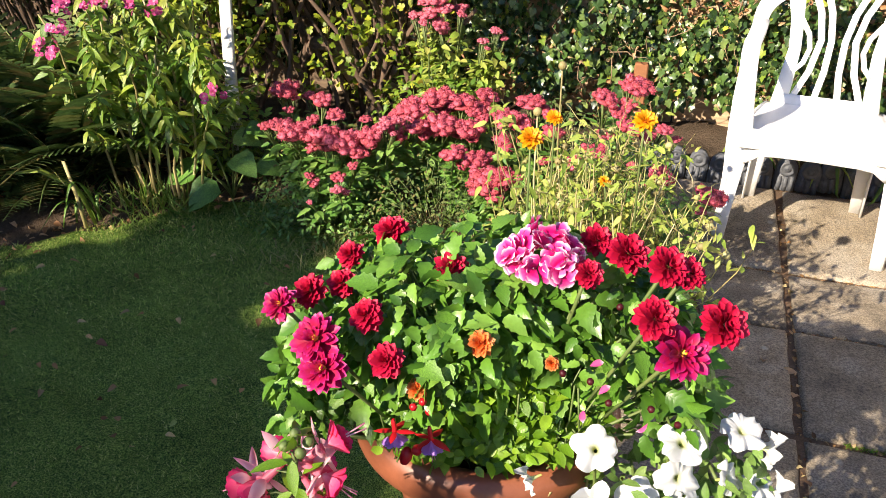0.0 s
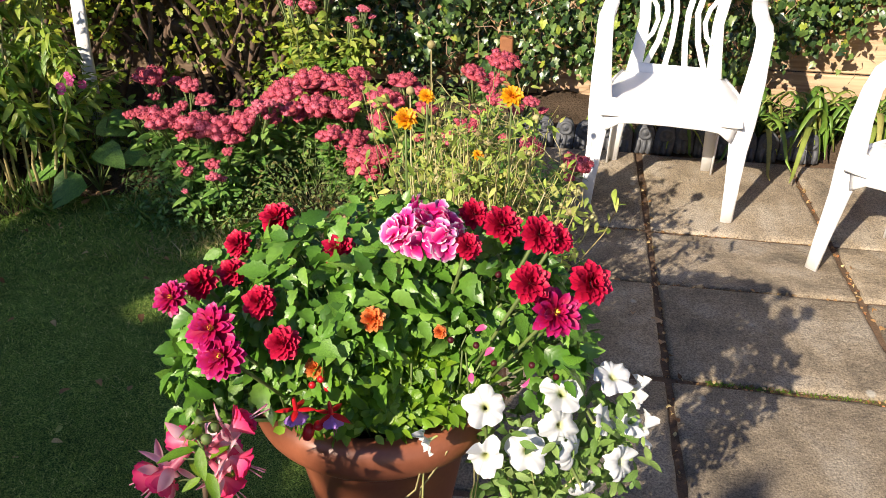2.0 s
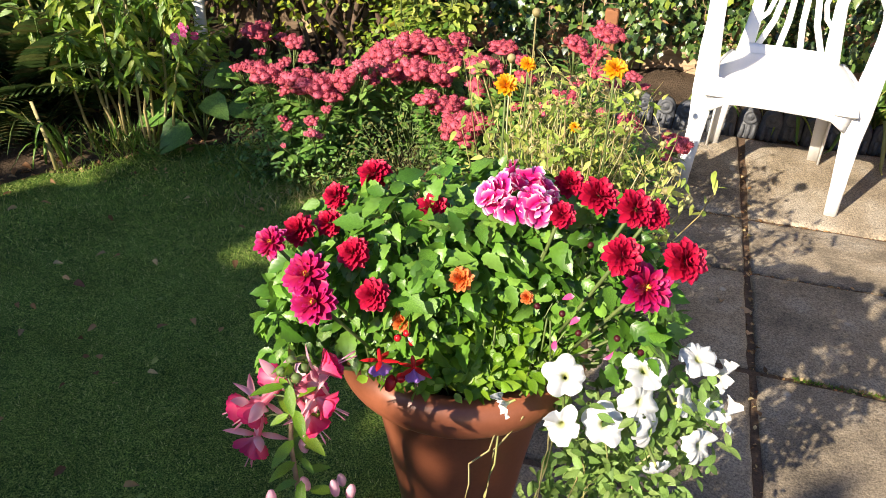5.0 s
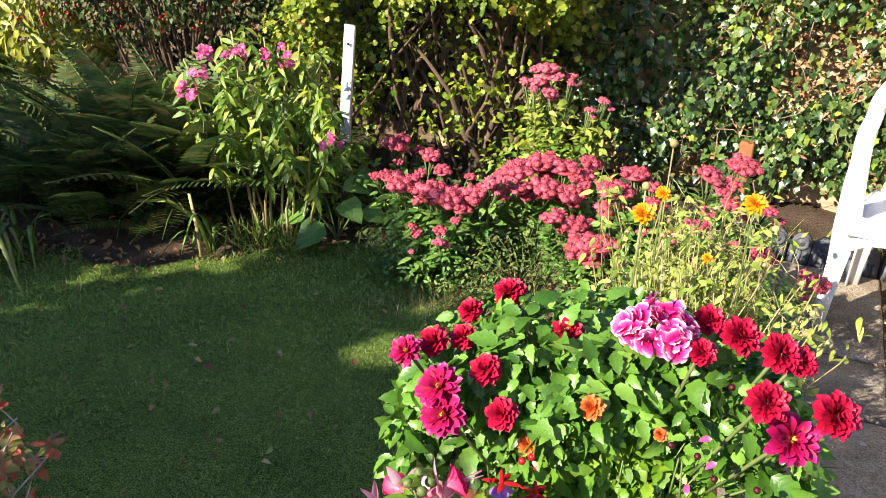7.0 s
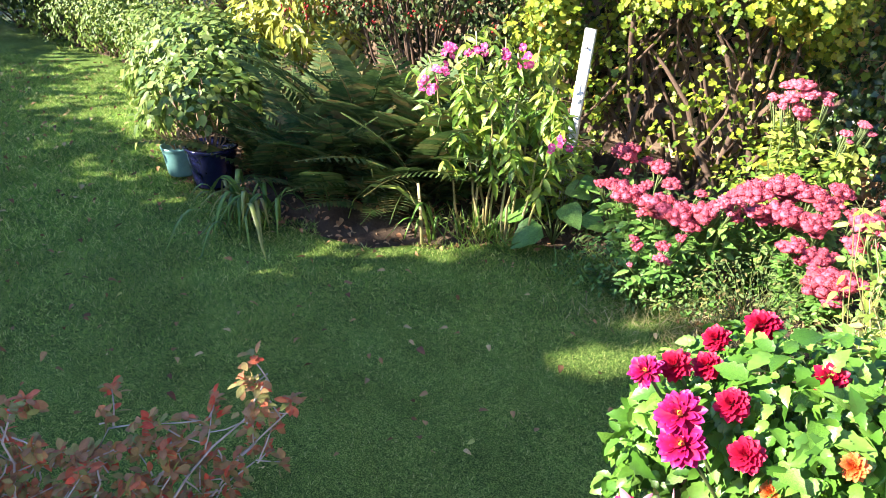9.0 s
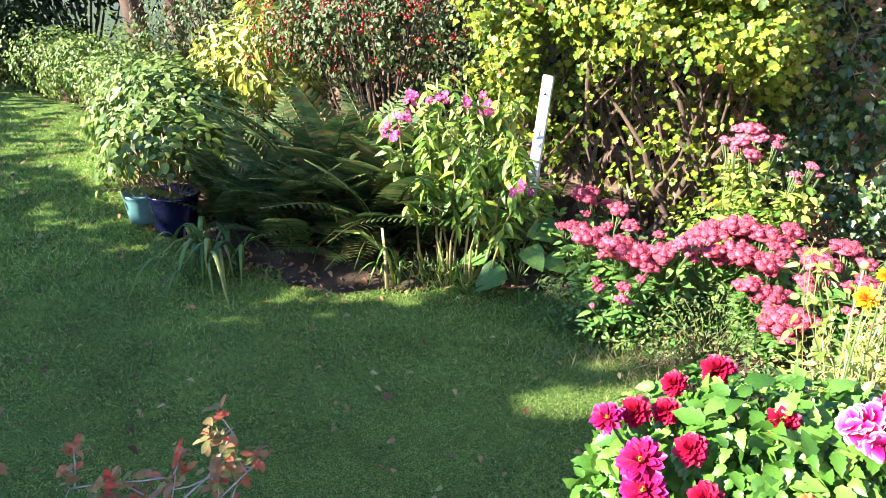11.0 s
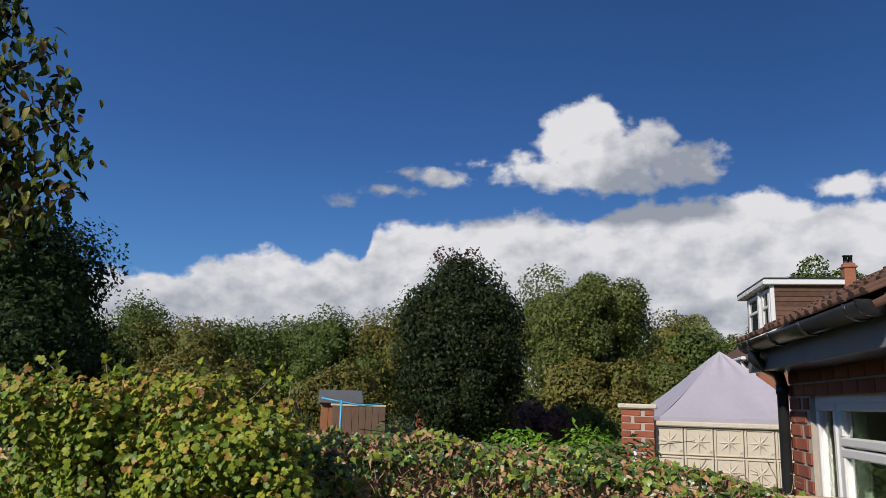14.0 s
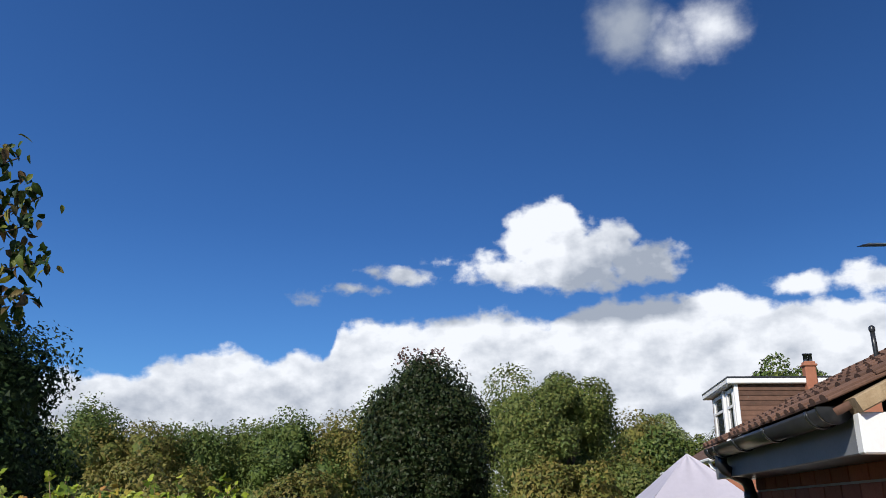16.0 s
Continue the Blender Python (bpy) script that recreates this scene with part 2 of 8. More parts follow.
def solid_mat(name, c1, c2, scale=8.0, rough=0.6, bump=0.3, metal=0.0, fine=60.0, dist=0.004, spots=None, per_piece=0.0, spec=0.5):
    """Two tones mixed by coarse and fine noise, with relief; spots: a third colour in patches (c, amount)."""
    m, N, L, b = nodes_of(name)
    n1, n2 = noise_node(N, L, scale, 5), noise_node(N, L, fine, 5, 0.65)
    s = N.new("ShaderNodeMath")
    s.operation = "MULTIPLY_ADD"
    s.inputs[1].default_value = 0.5
    L.new(n2.outputs[0], s.inputs[0])
    h = N.new("ShaderNodeMath")
    h.operation = "MULTIPLY"
    h.inputs[1].default_value = 0.5
    L.new(n1.outputs[0], h.inputs[0]), L.new(h.outputs[0], s.inputs[2])
    r = ramp_node(N, [(0.3, c1), (0.7, c2)])
    L.new(s.outputs[0], r.inputs[0])
    col = r.outputs[0]
    if spots:
        n3 = noise_node(N, L, spots[2] if len(spots) > 2 else scale * 2.3, 6, 0.7)
        mr = N.new("ShaderNodeMapRange")
        mr.inputs[1].default_value, mr.inputs[2].default_value = 1 - spots[1] - 0.06, 1 - spots[1] + 0.06
        mx = N.new("ShaderNodeMixRGB")
        mx.inputs[2].default_value = (*spots[0], 1)
        L.new(n3.outputs[0], mr.inputs[0]), L.new(mr.outputs[0], mx.inputs[0]), L.new(col, mx.inputs[1])
        col = mx.outputs[0]
    if per_piece:
        info, mr = N.new("ShaderNodeObjectInfo"), N.new("ShaderNodeMapRange")
        mr.inputs[3].default_value, mr.inputs[4].default_value = 1 - per_piece, 1 + per_piece
        hsv = N.new("ShaderNodeHueSaturation")
        L.new(info.outputs["Random"], mr.inputs[0]), L.new(mr.outputs[0], hsv.inputs["Value"]), L.new(col, hsv.inputs["Color"])
        col = hsv.outputs[0]
    L.new(col, b.inputs["Base Color"])
    b.inputs["Roughness"].default_value, b.inputs["Metallic"].default_value = rough, metal
    b.inputs["Specular IOR Level"].default_value = spec
    if bump:
        bp = N.new("ShaderNodeBump")
        bp.inputs["Strength"].default_value, bp.inputs["Distance"].default_value = bump, dist
        L.new(s.outputs[0], bp.inputs["Height"]), L.new(bp.outputs[0], b.inputs["Normal"])
    return m


def turf_mat():
    """Close-mown turf: blade-sized light and dark, thatch and mossy patches."""
    m, N, L, b = nodes_of("turf")
    fine, mid, wide = noise_node(N, L, 260, 6, 0.7), noise_node(N, L, 45, 4, 0.6), noise_node(N, L, 3.5, 4)
    r = ramp_node(N, [(0.38, (0.026, 0.048, 0.013)), (0.50, (0.13, 0.225, 0.045)), (0.62, (0.37, 0.47, 0.12))])
    L.new(fine.outputs[0], r.inputs[0])
    add, mr = N.new("ShaderNodeMath"), N.new("ShaderNodeMapRange")
    mr.inputs[1].default_value, mr.inputs[2].default_value = 0.7, 1.3
    mr.inputs[3].default_value, mr.inputs[4].default_value = 0.6, 1.4
    L.new(mid.outputs[0], add.inputs[0]), L.new(wide.outputs[0], add.inputs[1]), L.new(add.outputs[0], mr.inputs[0])
    hsv = N.new("ShaderNodeHueSaturation")
    L.new(mr.outputs[0], hsv.inputs["Value"]), L.new(r.outputs[0], hsv.inputs["Color"]), L.new(hsv.outputs[0], b.inputs["Base Color"])
    b.inputs["Roughness"].default_value, b.inputs["Specular IOR Level"].default_value = 0.95, 0.1
    bp = N.new("ShaderNodeBump")
    bp.inputs["Strength"].default_value, bp.inputs["Distance"].default_value = 1.0, 0.012
    L.new(fine.outputs[0], bp.inputs["Height"]), L.new(bp.outputs[0], b.inputs["Normal"])
    return m


def slab_mat():
    """Weathered riven stone: brown and grey blotches, gritty speckle, dark pits and a few pale lichen spots."""
    m, N, L, b = nodes_of("paving stone")
    c, info = N.new("ShaderNodeTexCoord"), N.new("ShaderNodeObjectInfo")
    shift = N.new("ShaderNodeVectorMath")
    shift.operation = "ADD"
    L.new(c.outputs["Object"], shift.inputs[0]), L.new(info.outputs["Location"], shift.inputs[1])

    def nz(scale, detail, rough):
        n = N.new("ShaderNodeTexNoise")
        n.inputs["Scale"].default_value, n.inputs["Detail"].default_value, n.inputs["Roughness"].default_value = scale, detail, rough
        L.new(shift.outputs[0], n.inputs["Vector"])
        return n.outputs[0]

    def mixed(kind, fac, a, colour):
        x = N.new("ShaderNodeMixRGB")
        x.blend_type = kind
        if isinstance(fac, float):
            x.inputs[0].default_value = fac
        else:
            L.new(fac, x.inputs[0])
        L.new(a, x.inputs[1])
        if isinstance(colour, tuple):
            x.inputs[2].default_value = (*colour, 1)
        else:
            L.new(colour, x.inputs[2])
        return x.outputs[0]

    def band(v, lo, hi, a=0.0, z=1.0):
        q = N.new("ShaderNodeMapRange")
        for i, k in enumerate((lo, hi, a, z)):
            q.inputs[i + 1].default_value = k
        L.new(v, q.inputs[0])
        return q.outputs[0]

    blotch, speck, pit = nz(5.0, 6, 0.6), nz(190, 4, 0.7), nz(70, 5, 0.7)
    r = ramp_node(N, [(0.36, (0.17, 0.14, 0.105)), (0.50, (0.29, 0.235, 0.17)), (0.64, (0.36, 0.31, 0.245))])
    L.new(blotch, r.inputs[0])
    grit = ramp_node(N, [(0.36, (0.45, 0.45, 0.46)), (0.52, (1.0, 1.0, 1.0)), (0.66, (1.5, 1.48, 1.42))])
    L.new(speck, grit.inputs[0])
    col = mixed("MULTIPLY", 0.85, r.outputs[0], grit.outputs[0])
    col = mixed("MIX", band(pit, 0.60, 0.68, 0.0, 0.75), col, (0.07, 0.06, 0.05))
    vor = N.new("ShaderNodeTexVoronoi")
    vor.inputs["Scale"].default_value = 6.0
    L.new(shift.outputs[0], vor.inputs["Vector"])
    col = mixed("MIX", band(vor.outputs["Distance"], 0.05, 0.085, 0.55, 0.0), col, (0.50, 0.49, 0.44))
    hsv = N.new("ShaderNodeHueSaturation")
    L.new(band(info.outputs["Random"], 0.0, 1.0, 0.82, 1.16), hsv.inputs["Value"]), L.new(col, hsv.inputs["Color"])
    L.new(hsv.outputs[0], b.inputs["Base Color"])
    b.inputs["Roughness"].default_value, b.inputs["Specular IOR Level"].default_value = 0.88, 0.25
    rough, fine = N.new("ShaderNodeBump"), N.new("ShaderNodeBump")
    rough.inputs["Strength"].default_value, rough.inputs["Distance"].default_value = 0.8, 0.012
    fine.inputs["Strength"].default_value, fine.inputs["Distance"].default_value = 0.8, 0.003
    L.new(nz(16, 5, 0.6), rough.inputs["Height"]), L.new(speck, fine.inputs["Height"])
    L.new(rough.outputs[0], fine.inputs["Normal"]), L.new(fine.outputs[0], b.inputs["Normal"])
    return m


def timber_mat(name, c1, c2, along=(1.2, 28, 28)):
    """Sawn timber with its grain along x, knots and weathering."""
    m, N, L, b = nodes_of(name)
    c, mp, info = N.new("ShaderNodeTexCoord"), N.new("ShaderNodeMapping"), N.new("ShaderNodeObjectInfo")
    mp.inputs["Scale"].default_value = along
    L.new(c.outputs["Object"], mp.inputs["Vector"])
    L.new(info.outputs["Location"], mp.inputs["Location"])
    g = N.new("ShaderNodeTexNoise")
    g.inputs["Scale"].default_value, g.inputs["Detail"].default_value, g.inputs["Distortion"].default_value = 1.6, 6, 1.2
    L.new(mp.outputs[0], g.inputs["Vector"])
    big = noise_node(N, L, 2.2, 4)
    add = N.new("ShaderNodeMath")
    add.operation = "MULTIPLY_ADD"
    add.inputs[1].default_value = 0.5
    half = N.new("ShaderNodeMath")
    half.operation = "MULTIPLY"
    half.inputs[1].default_value = 0.5
    L.new(big.outputs[0], half.inputs[0]), L.new(g.outputs[0], add.inputs[0]), L.new(half.outputs[0], add.inputs[2])
    r = ramp_node(N, [(0.32, c1), (0.62, c2)])
    L.new(add.outputs[0], r.inputs[0]), L.new(r.outputs[0], b.inputs["Base Color"])
    b.inputs["Roughness"].default_value = 0.8
    bp = N.new("ShaderNodeBump")
    bp.inputs["Strength"].default_value, bp.inputs["Distance"].default_value = 0.7, 0.004
    L.new(g.outputs[0], bp.inputs["Height"]), L.new(bp.outputs[0], b.inputs["Normal"])
    return m


def glass_mat(name):
    m, N, L, b = nodes_of(name)
    b.inputs["Base Color"].default_value = (0.9, 0.95, 0.93, 1)
    b.inputs["Transmission Weight"].default_value, b.inputs["Roughness"].default_value = 1.0, 0.02
    return m


# ---------- mesh helpers ----------
RNG = np.random.default_rng(7)


def mesh_np(name, V, faces, tt=None, smooth=True):
    """A mesh from arrays: V (n, 3) and a list of face arrays, each (k, sides)."""
    me = bpy.data.meshes.new(name)
    V = np.asarray(V, dtype=np.float32)
    loops = np.concatenate([f.ravel() for f in faces]).astype(np.int32)
    sizes = np.concatenate([np.full(len(f), f.shape[1]) for f in faces])
    me.vertices.add(len(V)), me.loops.add(len(loops)), me.polygons.add(len(sizes))
    me.vertices.foreach_set("co", V.ravel())
    me.loops.foreach_set("vertex_index", loops)
    me.polygons.foreach_set("loop_start", np.concatenate([[0], np.cumsum(sizes)[:-1]]).astype(np.int32))
    me.polygons.foreach_set("use_smooth", np.full(len(sizes), smooth))
    if tt is not None:
        tt = np.asarray(tt, dtype=np.float32)
        me.attributes.new("tt", "FLOAT", "POINT").data.foreach_set("value", np.ascontiguousarray(tt[:, 0]))
        me.attributes.new("ss", "FLOAT", "POINT").data.foreach_set("value", np.ascontiguousarray(tt[:, 1]))
    me.update(calc_edges=True)
    return me


class Shape:
    """A small template: vertices, triangles, quads and tt."""

    def __init__(self, V, F=(), tt=None, T=None, Q=None):
        self.V = np.array(V, dtype=float)
        if T is not None:
            self.T, self.Q, self.tt = T, Q, tt
            return
        self.T = np.array([f for f in F if len(f) == 3], dtype=int).reshape(-1, 3)
        self.Q = np.array([f for f in F if len(f) == 4], dtype=int).reshape(-1, 4)
        self.tt = np.zeros((len(V), 2)) if tt is None else np.array(tt, dtype=float)
        if self.tt.ndim == 1:
            self.tt = np.stack([self.tt, np.zeros(len(V))], 1)

    def mesh(self, name, smooth=True):
        return mesh_np(name, self.V, [f for f in (self.T, self.Q) if len(f)], self.tt, smooth)


def spread(shape, P, R, S):
    """The template repeated: places P (n, 3), turns R (n, 3, 3), sizes S (n,) or (n, 3). Returns a Shape."""
    n, k = len(P), len(shape.V)
    S = np.asarray(S, dtype=float)
    S = S[:, None] * np.ones(3) if S.ndim == 1 else S
    W = np.einsum("nij,nkj->nki", R, shape.V[None] * S[:, None]) + np.asarray(P)[:, None]
    off = (np.arange(n) * k)[:, None, None]
    return Shape(W.reshape(-1, 3), (), np.tile(shape.tt, (n, 1)), (shape.T[None] + off).reshape(-1, 3), (shape.Q[None] + off).reshape(-1, 4))


def joined(shapes):
    o, V, T, Q, tt = 0, [], [], [], []
    for s in shapes:
        V.append(s.V), T.append(s.T + o), Q.append(s.Q + o), tt.append(s.tt)
        o += len(s.V)
    return Shape(np.concatenate(V), (), np.concatenate(tt), np.concatenate(T), np.concatenate(Q))


def unit(a):
    return a / np.maximum(np.linalg.norm(a, axis=-1, keepdims=True), 1e-9)


def turns(normals, along):
    """Rotations whose z goes along the normals and whose x leans along the second direction."""
    z = unit(normals)
    x = unit(along - (along * z).sum(-1, keepdims=True) * z + 1e-6)
    return np.stack([x, np.cross(z, x), z], axis=-1)


def rnd(n, k=3):
    return RNG.normal(size=(n, k))


def leaf_shape(W=0.5, n=4, fold=0.12, droop=0.25, saw=0.0, blunt=0.85, sides=2):
    """A leaf one long along x, folded at the midrib."""
    V, F, tt = [(0, 0, 0)], [], [(0, 0)]
    ts = [(i + 1) / (n + 1) for i in range(n)]
    for i, t in enumerate(ts):
        w = W / 2 * math.sin(math.pi * t ** blunt) ** 0.8 * (1 + (saw if i % 2 == 0 else -saw))
        z = -droop * t * t
        V += [(t, 0, z), (t - saw * 0.1, w, z + fold * w * 2), (t - saw * 0.1, -w, z + fold * w * 2)]
        tt += [(t, 0), (t, 1), (t, -1)]
    V.append((1, 0, -droop))
    tt.append((1, 0))
    F += [(0, 1, 2), (0, 3, 1)]
    for i in range(n - 1):
        a, b = 1 + 3 * i, 4 + 3 * i
        F += [(a, b, b + 1, a + 1), (a, a + 2, b + 2, b)]
    a, e = 1 + 3 * (n - 1), len(V) - 1
    F += [(a, e, a + 1), (a, a + 2, e)]
    return Shape(V, F, tt)


def lobed_shape(kind="ivy"):
    """A lobed leaf, its stalk at the origin, its tip near x = 1."""
    if kind == "ivy":
        rim = [(-0.12, 0.10), (-0.16, 0.32), (0.10, 0.37), (0.30, 0.53), (0.46, 0.33), (0.76, 0.20), (1.0, 0.0)]
    else:
        rim = [(-0.12, 0.10), (-0.08, 0.36), (0.14, 0.54), (0.36, 0.50), (0.36, 0.27), (0.58, 0.46), (0.82, 0.32), (0.80, 0.13), (1.0, 0.0)]
    full = rim + [(x, -y) for x, y in rim[-2::-1]]
    V, tt = [(0.25, 0, 0.03), (0, 0, 0)], [(0.25, 0), (0, 0)]
    for x, y in full:
        V.append((x, y, -0.20 * (x * x) + 0.22 * abs(y) - 0.35 * y * y + (0.05 if abs(y) > 0.3 else 0)))
        tt.append((x, y * 2))
    F = [(0, i, i + 1) for i in range(2, len(V) - 1)] + [(0, 1, 2), (0, len(V) - 1, 1)]
    F = [(a, c, b) for a, b, c in F]
    return Shape(V, F, tt)


def tube(pts, r0, r1, n=5):
    """A tapering stem through the points."""
    pts = np.asarray(pts, dtype=float)
    k = len(pts)
    tan = unit(np.gradient(pts, axis=0))
    ref = np.where(np.abs(tan[:, 2:3]) > 0.9, np.array([[1.0, 0, 0]]), np.array([[0, 0, 1.0]]))
    a = unit(np.cross(tan, ref))
    b = np.cross(tan, a)
    ang = np.arange(n) * 2 * math.pi / n
    rad = np.linspace(r0, r1, k)[:, None, None] if np.ndim(r0) == 0 else np.asarray(r0)[:, None, None]
    ring = pts[:, None] + rad * (np.cos(ang)[None, :, None] * a[:, None] + np.sin(ang)[None, :, None] * b[:, None])
    V = np.concatenate([ring.reshape(-1, 3), pts[:1], pts[-1:]])
    F = []
    for i in range(k - 1):
        for j in range(n):
            F.append((i * n + j, i * n + (j + 1) % n, (i + 1) * n + (j + 1) % n, (i + 1) * n + j))
    for j in range(n):
        F.append((k * n, (j + 1) % n, j))
        F.append((k * n + 1, (k - 1) * n + j, (k - 1) * n + (j + 1) % n))
    tt = np.concatenate([np.repeat(np.linspace(0, 1, k), n), [0, 1]])
    return Shape(V, F, tt)


def bend(a, b, sag=0.0, k=5, wob=0.0):
    """k points from a to b, lifted in the middle by sag, and wobbling."""
    a, b = np.asarray(a, float), np.asarray(b, float)
    t = np.linspace(0, 1, k)[:, None]
    p = a + (b - a) * t
    p[:, 2] += sag * 4 * (t * (1 - t))[:, 0]
    p[1:-1] += RNG.normal(size=(k - 2, 3)) * wob
    return p


def sweep(pts, side, half_w, half_t, n=10, power=0.5):
    """A bar of rounded oblong section along the points; side: which way its width lies."""
    pts, side = np.asarray(pts, float), np.asarray(side, float)
    k = len(pts)
    side = np.broadcast_to(side, (k, 3))
    tan = unit(np.gradient(pts, axis=0))
    s = unit(side - (side * tan).sum(-1, keepdims=True) * tan)
    u = np.cross(tan, s)
    hw, ht = np.broadcast_to(np.asarray(half_w, float), (k,)), np.broadcast_to(np.asarray(half_t, float), (k,))
    ang = (np.arange(n) + 0.5) * 2 * math.pi / n
    cs, sn = np.sign(np.cos(ang)) * np.abs(np.cos(ang)) ** power, np.sign(np.sin(ang)) * np.abs(np.sin(ang)) ** power
    ring = pts[:, None] + hw[:, None, None] * cs[None, :, None] * s[:, None] + ht[:, None, None] * sn[None, :, None] * u[:, None]
    V = np.concatenate([ring.reshape(-1, 3), pts[:1], pts[-1:]])
    F = [(i * n + j, i * n + (j + 1) % n, (i + 1) * n + (j + 1) % n, (i + 1) * n + j) for i in range(k - 1) for j in range(n)]
    F += [(k * n, (j + 1) % n, j) for j in range(n)] + [(k * n + 1, (k - 1) * n + j, (k - 1) * n + (j + 1) % n) for j in range(n)]
    return Shape(V, F)


def lathe(profile, n=40):
    """A turned body from (radius, height) pairs."""
    V, F, k = [], [], len(profile)
    for r, z in profile:
        V += [(r * math.cos(2 * math.pi * j / n), r * math.sin(2 * math.pi * j / n), z) for j in range(n)]
    for i in range(k - 1):
        F += [(i * n + j, i * n + (j + 1) % n, (i + 1) * n + (j + 1) % n, (i + 1) * n + j) for j in range(n)]
    return Shape(V, F)


def block(x0, x1, y0, y1, z0, z1, bevel=0.0):
    """A box with chamfered edges."""
    c = min(bevel, (x1 - x0) * 0.45, (y1 - y0) * 0.45, (z1 - z0) * 0.45)
    bm = bmesh.new()
    bmesh.ops.create_cube(bm, size=1)
    for v in bm.verts:
        v.co = ((x0 + x1) / 2 + v.co.x * (x1 - x0), (y0 + y1) / 2 + v.co.y * (y1 - y0), (z0 + z1) / 2 + v.co.z * (z1 - z0))
    if c > 0:
        bmesh.ops.bevel(bm, geom=bm.edges[:], offset=c, segments=1, affect="EDGES")
    bm.verts.ensure_lookup_table()
    V = [tuple(v.co) for v in bm.verts]
    F = []
    for f in bm.faces:
        ids = [v.index for v in f.verts]
        F += [ids] if len(ids) <= 4 else [(ids[0], ids[i], ids[i + 1]) for i in range(1, len(ids) - 1)]
    bm.free()
    return Shape(V, F)


def part(name, shape, mat, parent, label="", smooth=True, kind="", loc=None):
    me = shape if isinstance(shape, bpy.types.Mesh) else shape.mesh(name, smooth)
    if not me.materials:
        me.materials.append(mat)
    ob = new(name, me)
    ob.parent = parent
    if loc is not None:
        ob.matrix_basis = loc
    return tagged(ob, label=label, kind=kind)


def thing(name, at, label, category, group="", turn=0.0, kind=""):
    ob = new(name)
    ob.empty_display_size = 0.1
    ob.matrix_basis = pose(*at, 0, 0, turn)
    return tagged(ob, label, category, group, kind)


def solo(name, shape, mat, label, category, kind="", smooth=True, group=""):
    me = shape.mesh(name, smooth)
    me.materials.append(mat)
    return tagged(new(name, me), label, category, group, kind)


def mat4(p, R, s):
    m = Matrix(np.asarray(R).tolist()).to_4x4()
    return Matrix.Translation(Vector(p)) @ m @ Matrix.Diagonal((s, s, s, 1))


def leaves(parent, shape, P, R, S, mat, name="leaf", singles=0, rest="foliage"):
    """Leaves on a plant: the first of them as pieces of their own, the others joined."""
    S = np.asarray(S)
    if singles:
        me = shape.mesh(name)
        me.materials.append(mat)
        for i in range(min(singles, len(P))):
            part(name, me, mat, parent, loc=mat4(P[i], R[i], S[i]))
    if len(P) > singles:
        part(rest, spread(shape, P[singles:], R[singles:], S[singles:]), mat, parent, kind="stuff")


def tree_points(n, radii, lumps, lump_r, fill=0.75, low=-0.6):
    """Points and outward directions over the lumps of a crown about the origin."""
    c = unit(rnd(lumps * 3))
    c = c[c[:, 2] > low][:lumps]
    c = c * (0.55 + 0.45 * RNG.random((len(c), 1)) ** 0.5) * np.array(radii)
    i = RNG.integers(0, len(c), n)
    d = unit(rnd(n))
    r = lump_r * (0.7 + 0.6 * RNG.random(len(c)))[i] * (fill + (1 - fill) * RNG.random(n))
    P = c[i] + d * r[:, None]
    return P, unit(d + unit(c[i] / np.array(radii)) * 0.7), c

# ---------- palette ----------
GRASS = leaf_mat("grass", [(0.085, 0.185, 0.032), (0.22, 0.40, 0.070), (0.41, 0.57, 0.12), (0.66, 0.66, 0.28)], 0.6, 0.45, 3.0, 0.25, 0.0)
TURF = turf_mat()
SOIL = solid_mat("soil", (0.045, 0.031, 0.022), (0.14, 0.098, 0.066), 9, 0.95, 1.0, fine=90, dist=0.02, spec=0.15)
FIELD = solid_mat("field", (0.03, 0.055, 0.015), (0.07, 0.10, 0.03), 0.4, 0.95, 0.5, fine=12, dist=0.05)
SLAB = slab_mat()
JOINT = solid_mat("joint grit", (0.05, 0.032, 0.02), (0.20, 0.12, 0.07), 40, 0.95, 0.8, fine=200, dist=0.006)
WOOD = timber_mat("fence timber", (0.24, 0.13, 0.07), (0.58, 0.43, 0.28))
# the fence timber darkened, so gaps behind the shrubs look shaded
DIM_WOOD = timber_mat("darkened fence timber", (0.07, 0.042, 0.026), (0.20, 0.135, 0.085))
ORANGE_WOOD = solid_mat("stained timber", (0.20, 0.075, 0.03), (0.34, 0.14, 0.06), 6, 0.7, 0.4, fine=60)
BARK = solid_mat("bark", (0.05, 0.032, 0.022), (0.16, 0.10, 0.065), 12, 0.9, 0.9, fine=70, dist=0.01)
TWIG = solid_mat("twig", (0.16, 0.10, 0.06), (0.42, 0.29, 0.18), 18, 0.85, 0.4, fine=90)
STEM = solid_mat("green stem", (0.06, 0.11, 0.025), (0.16, 0.20, 0.06), 20, 0.6, 0.1)
DRY = leaf_mat("dry stalk", [(0.25, 0.19, 0.08), (0.42, 0.34, 0.16), (0.30, 0.30, 0.10), (0.55, 0.47, 0.27)], 0.6, 0.2)
WHITE_PLASTIC = solid_mat("white plastic", (0.74, 0.74, 0.74), (0.83, 0.83, 0.83), 3, 0.42, 0.06, fine=120, dist=0.001, spots=((0.40, 0.38, 0.34), 0.20, 55))
TERRA = solid_mat("terracotta plastic", (0.21, 0.065, 0.032), (0.29, 0.095, 0.05), 6, 0.38, 0.1, fine=110, dist=0.002)
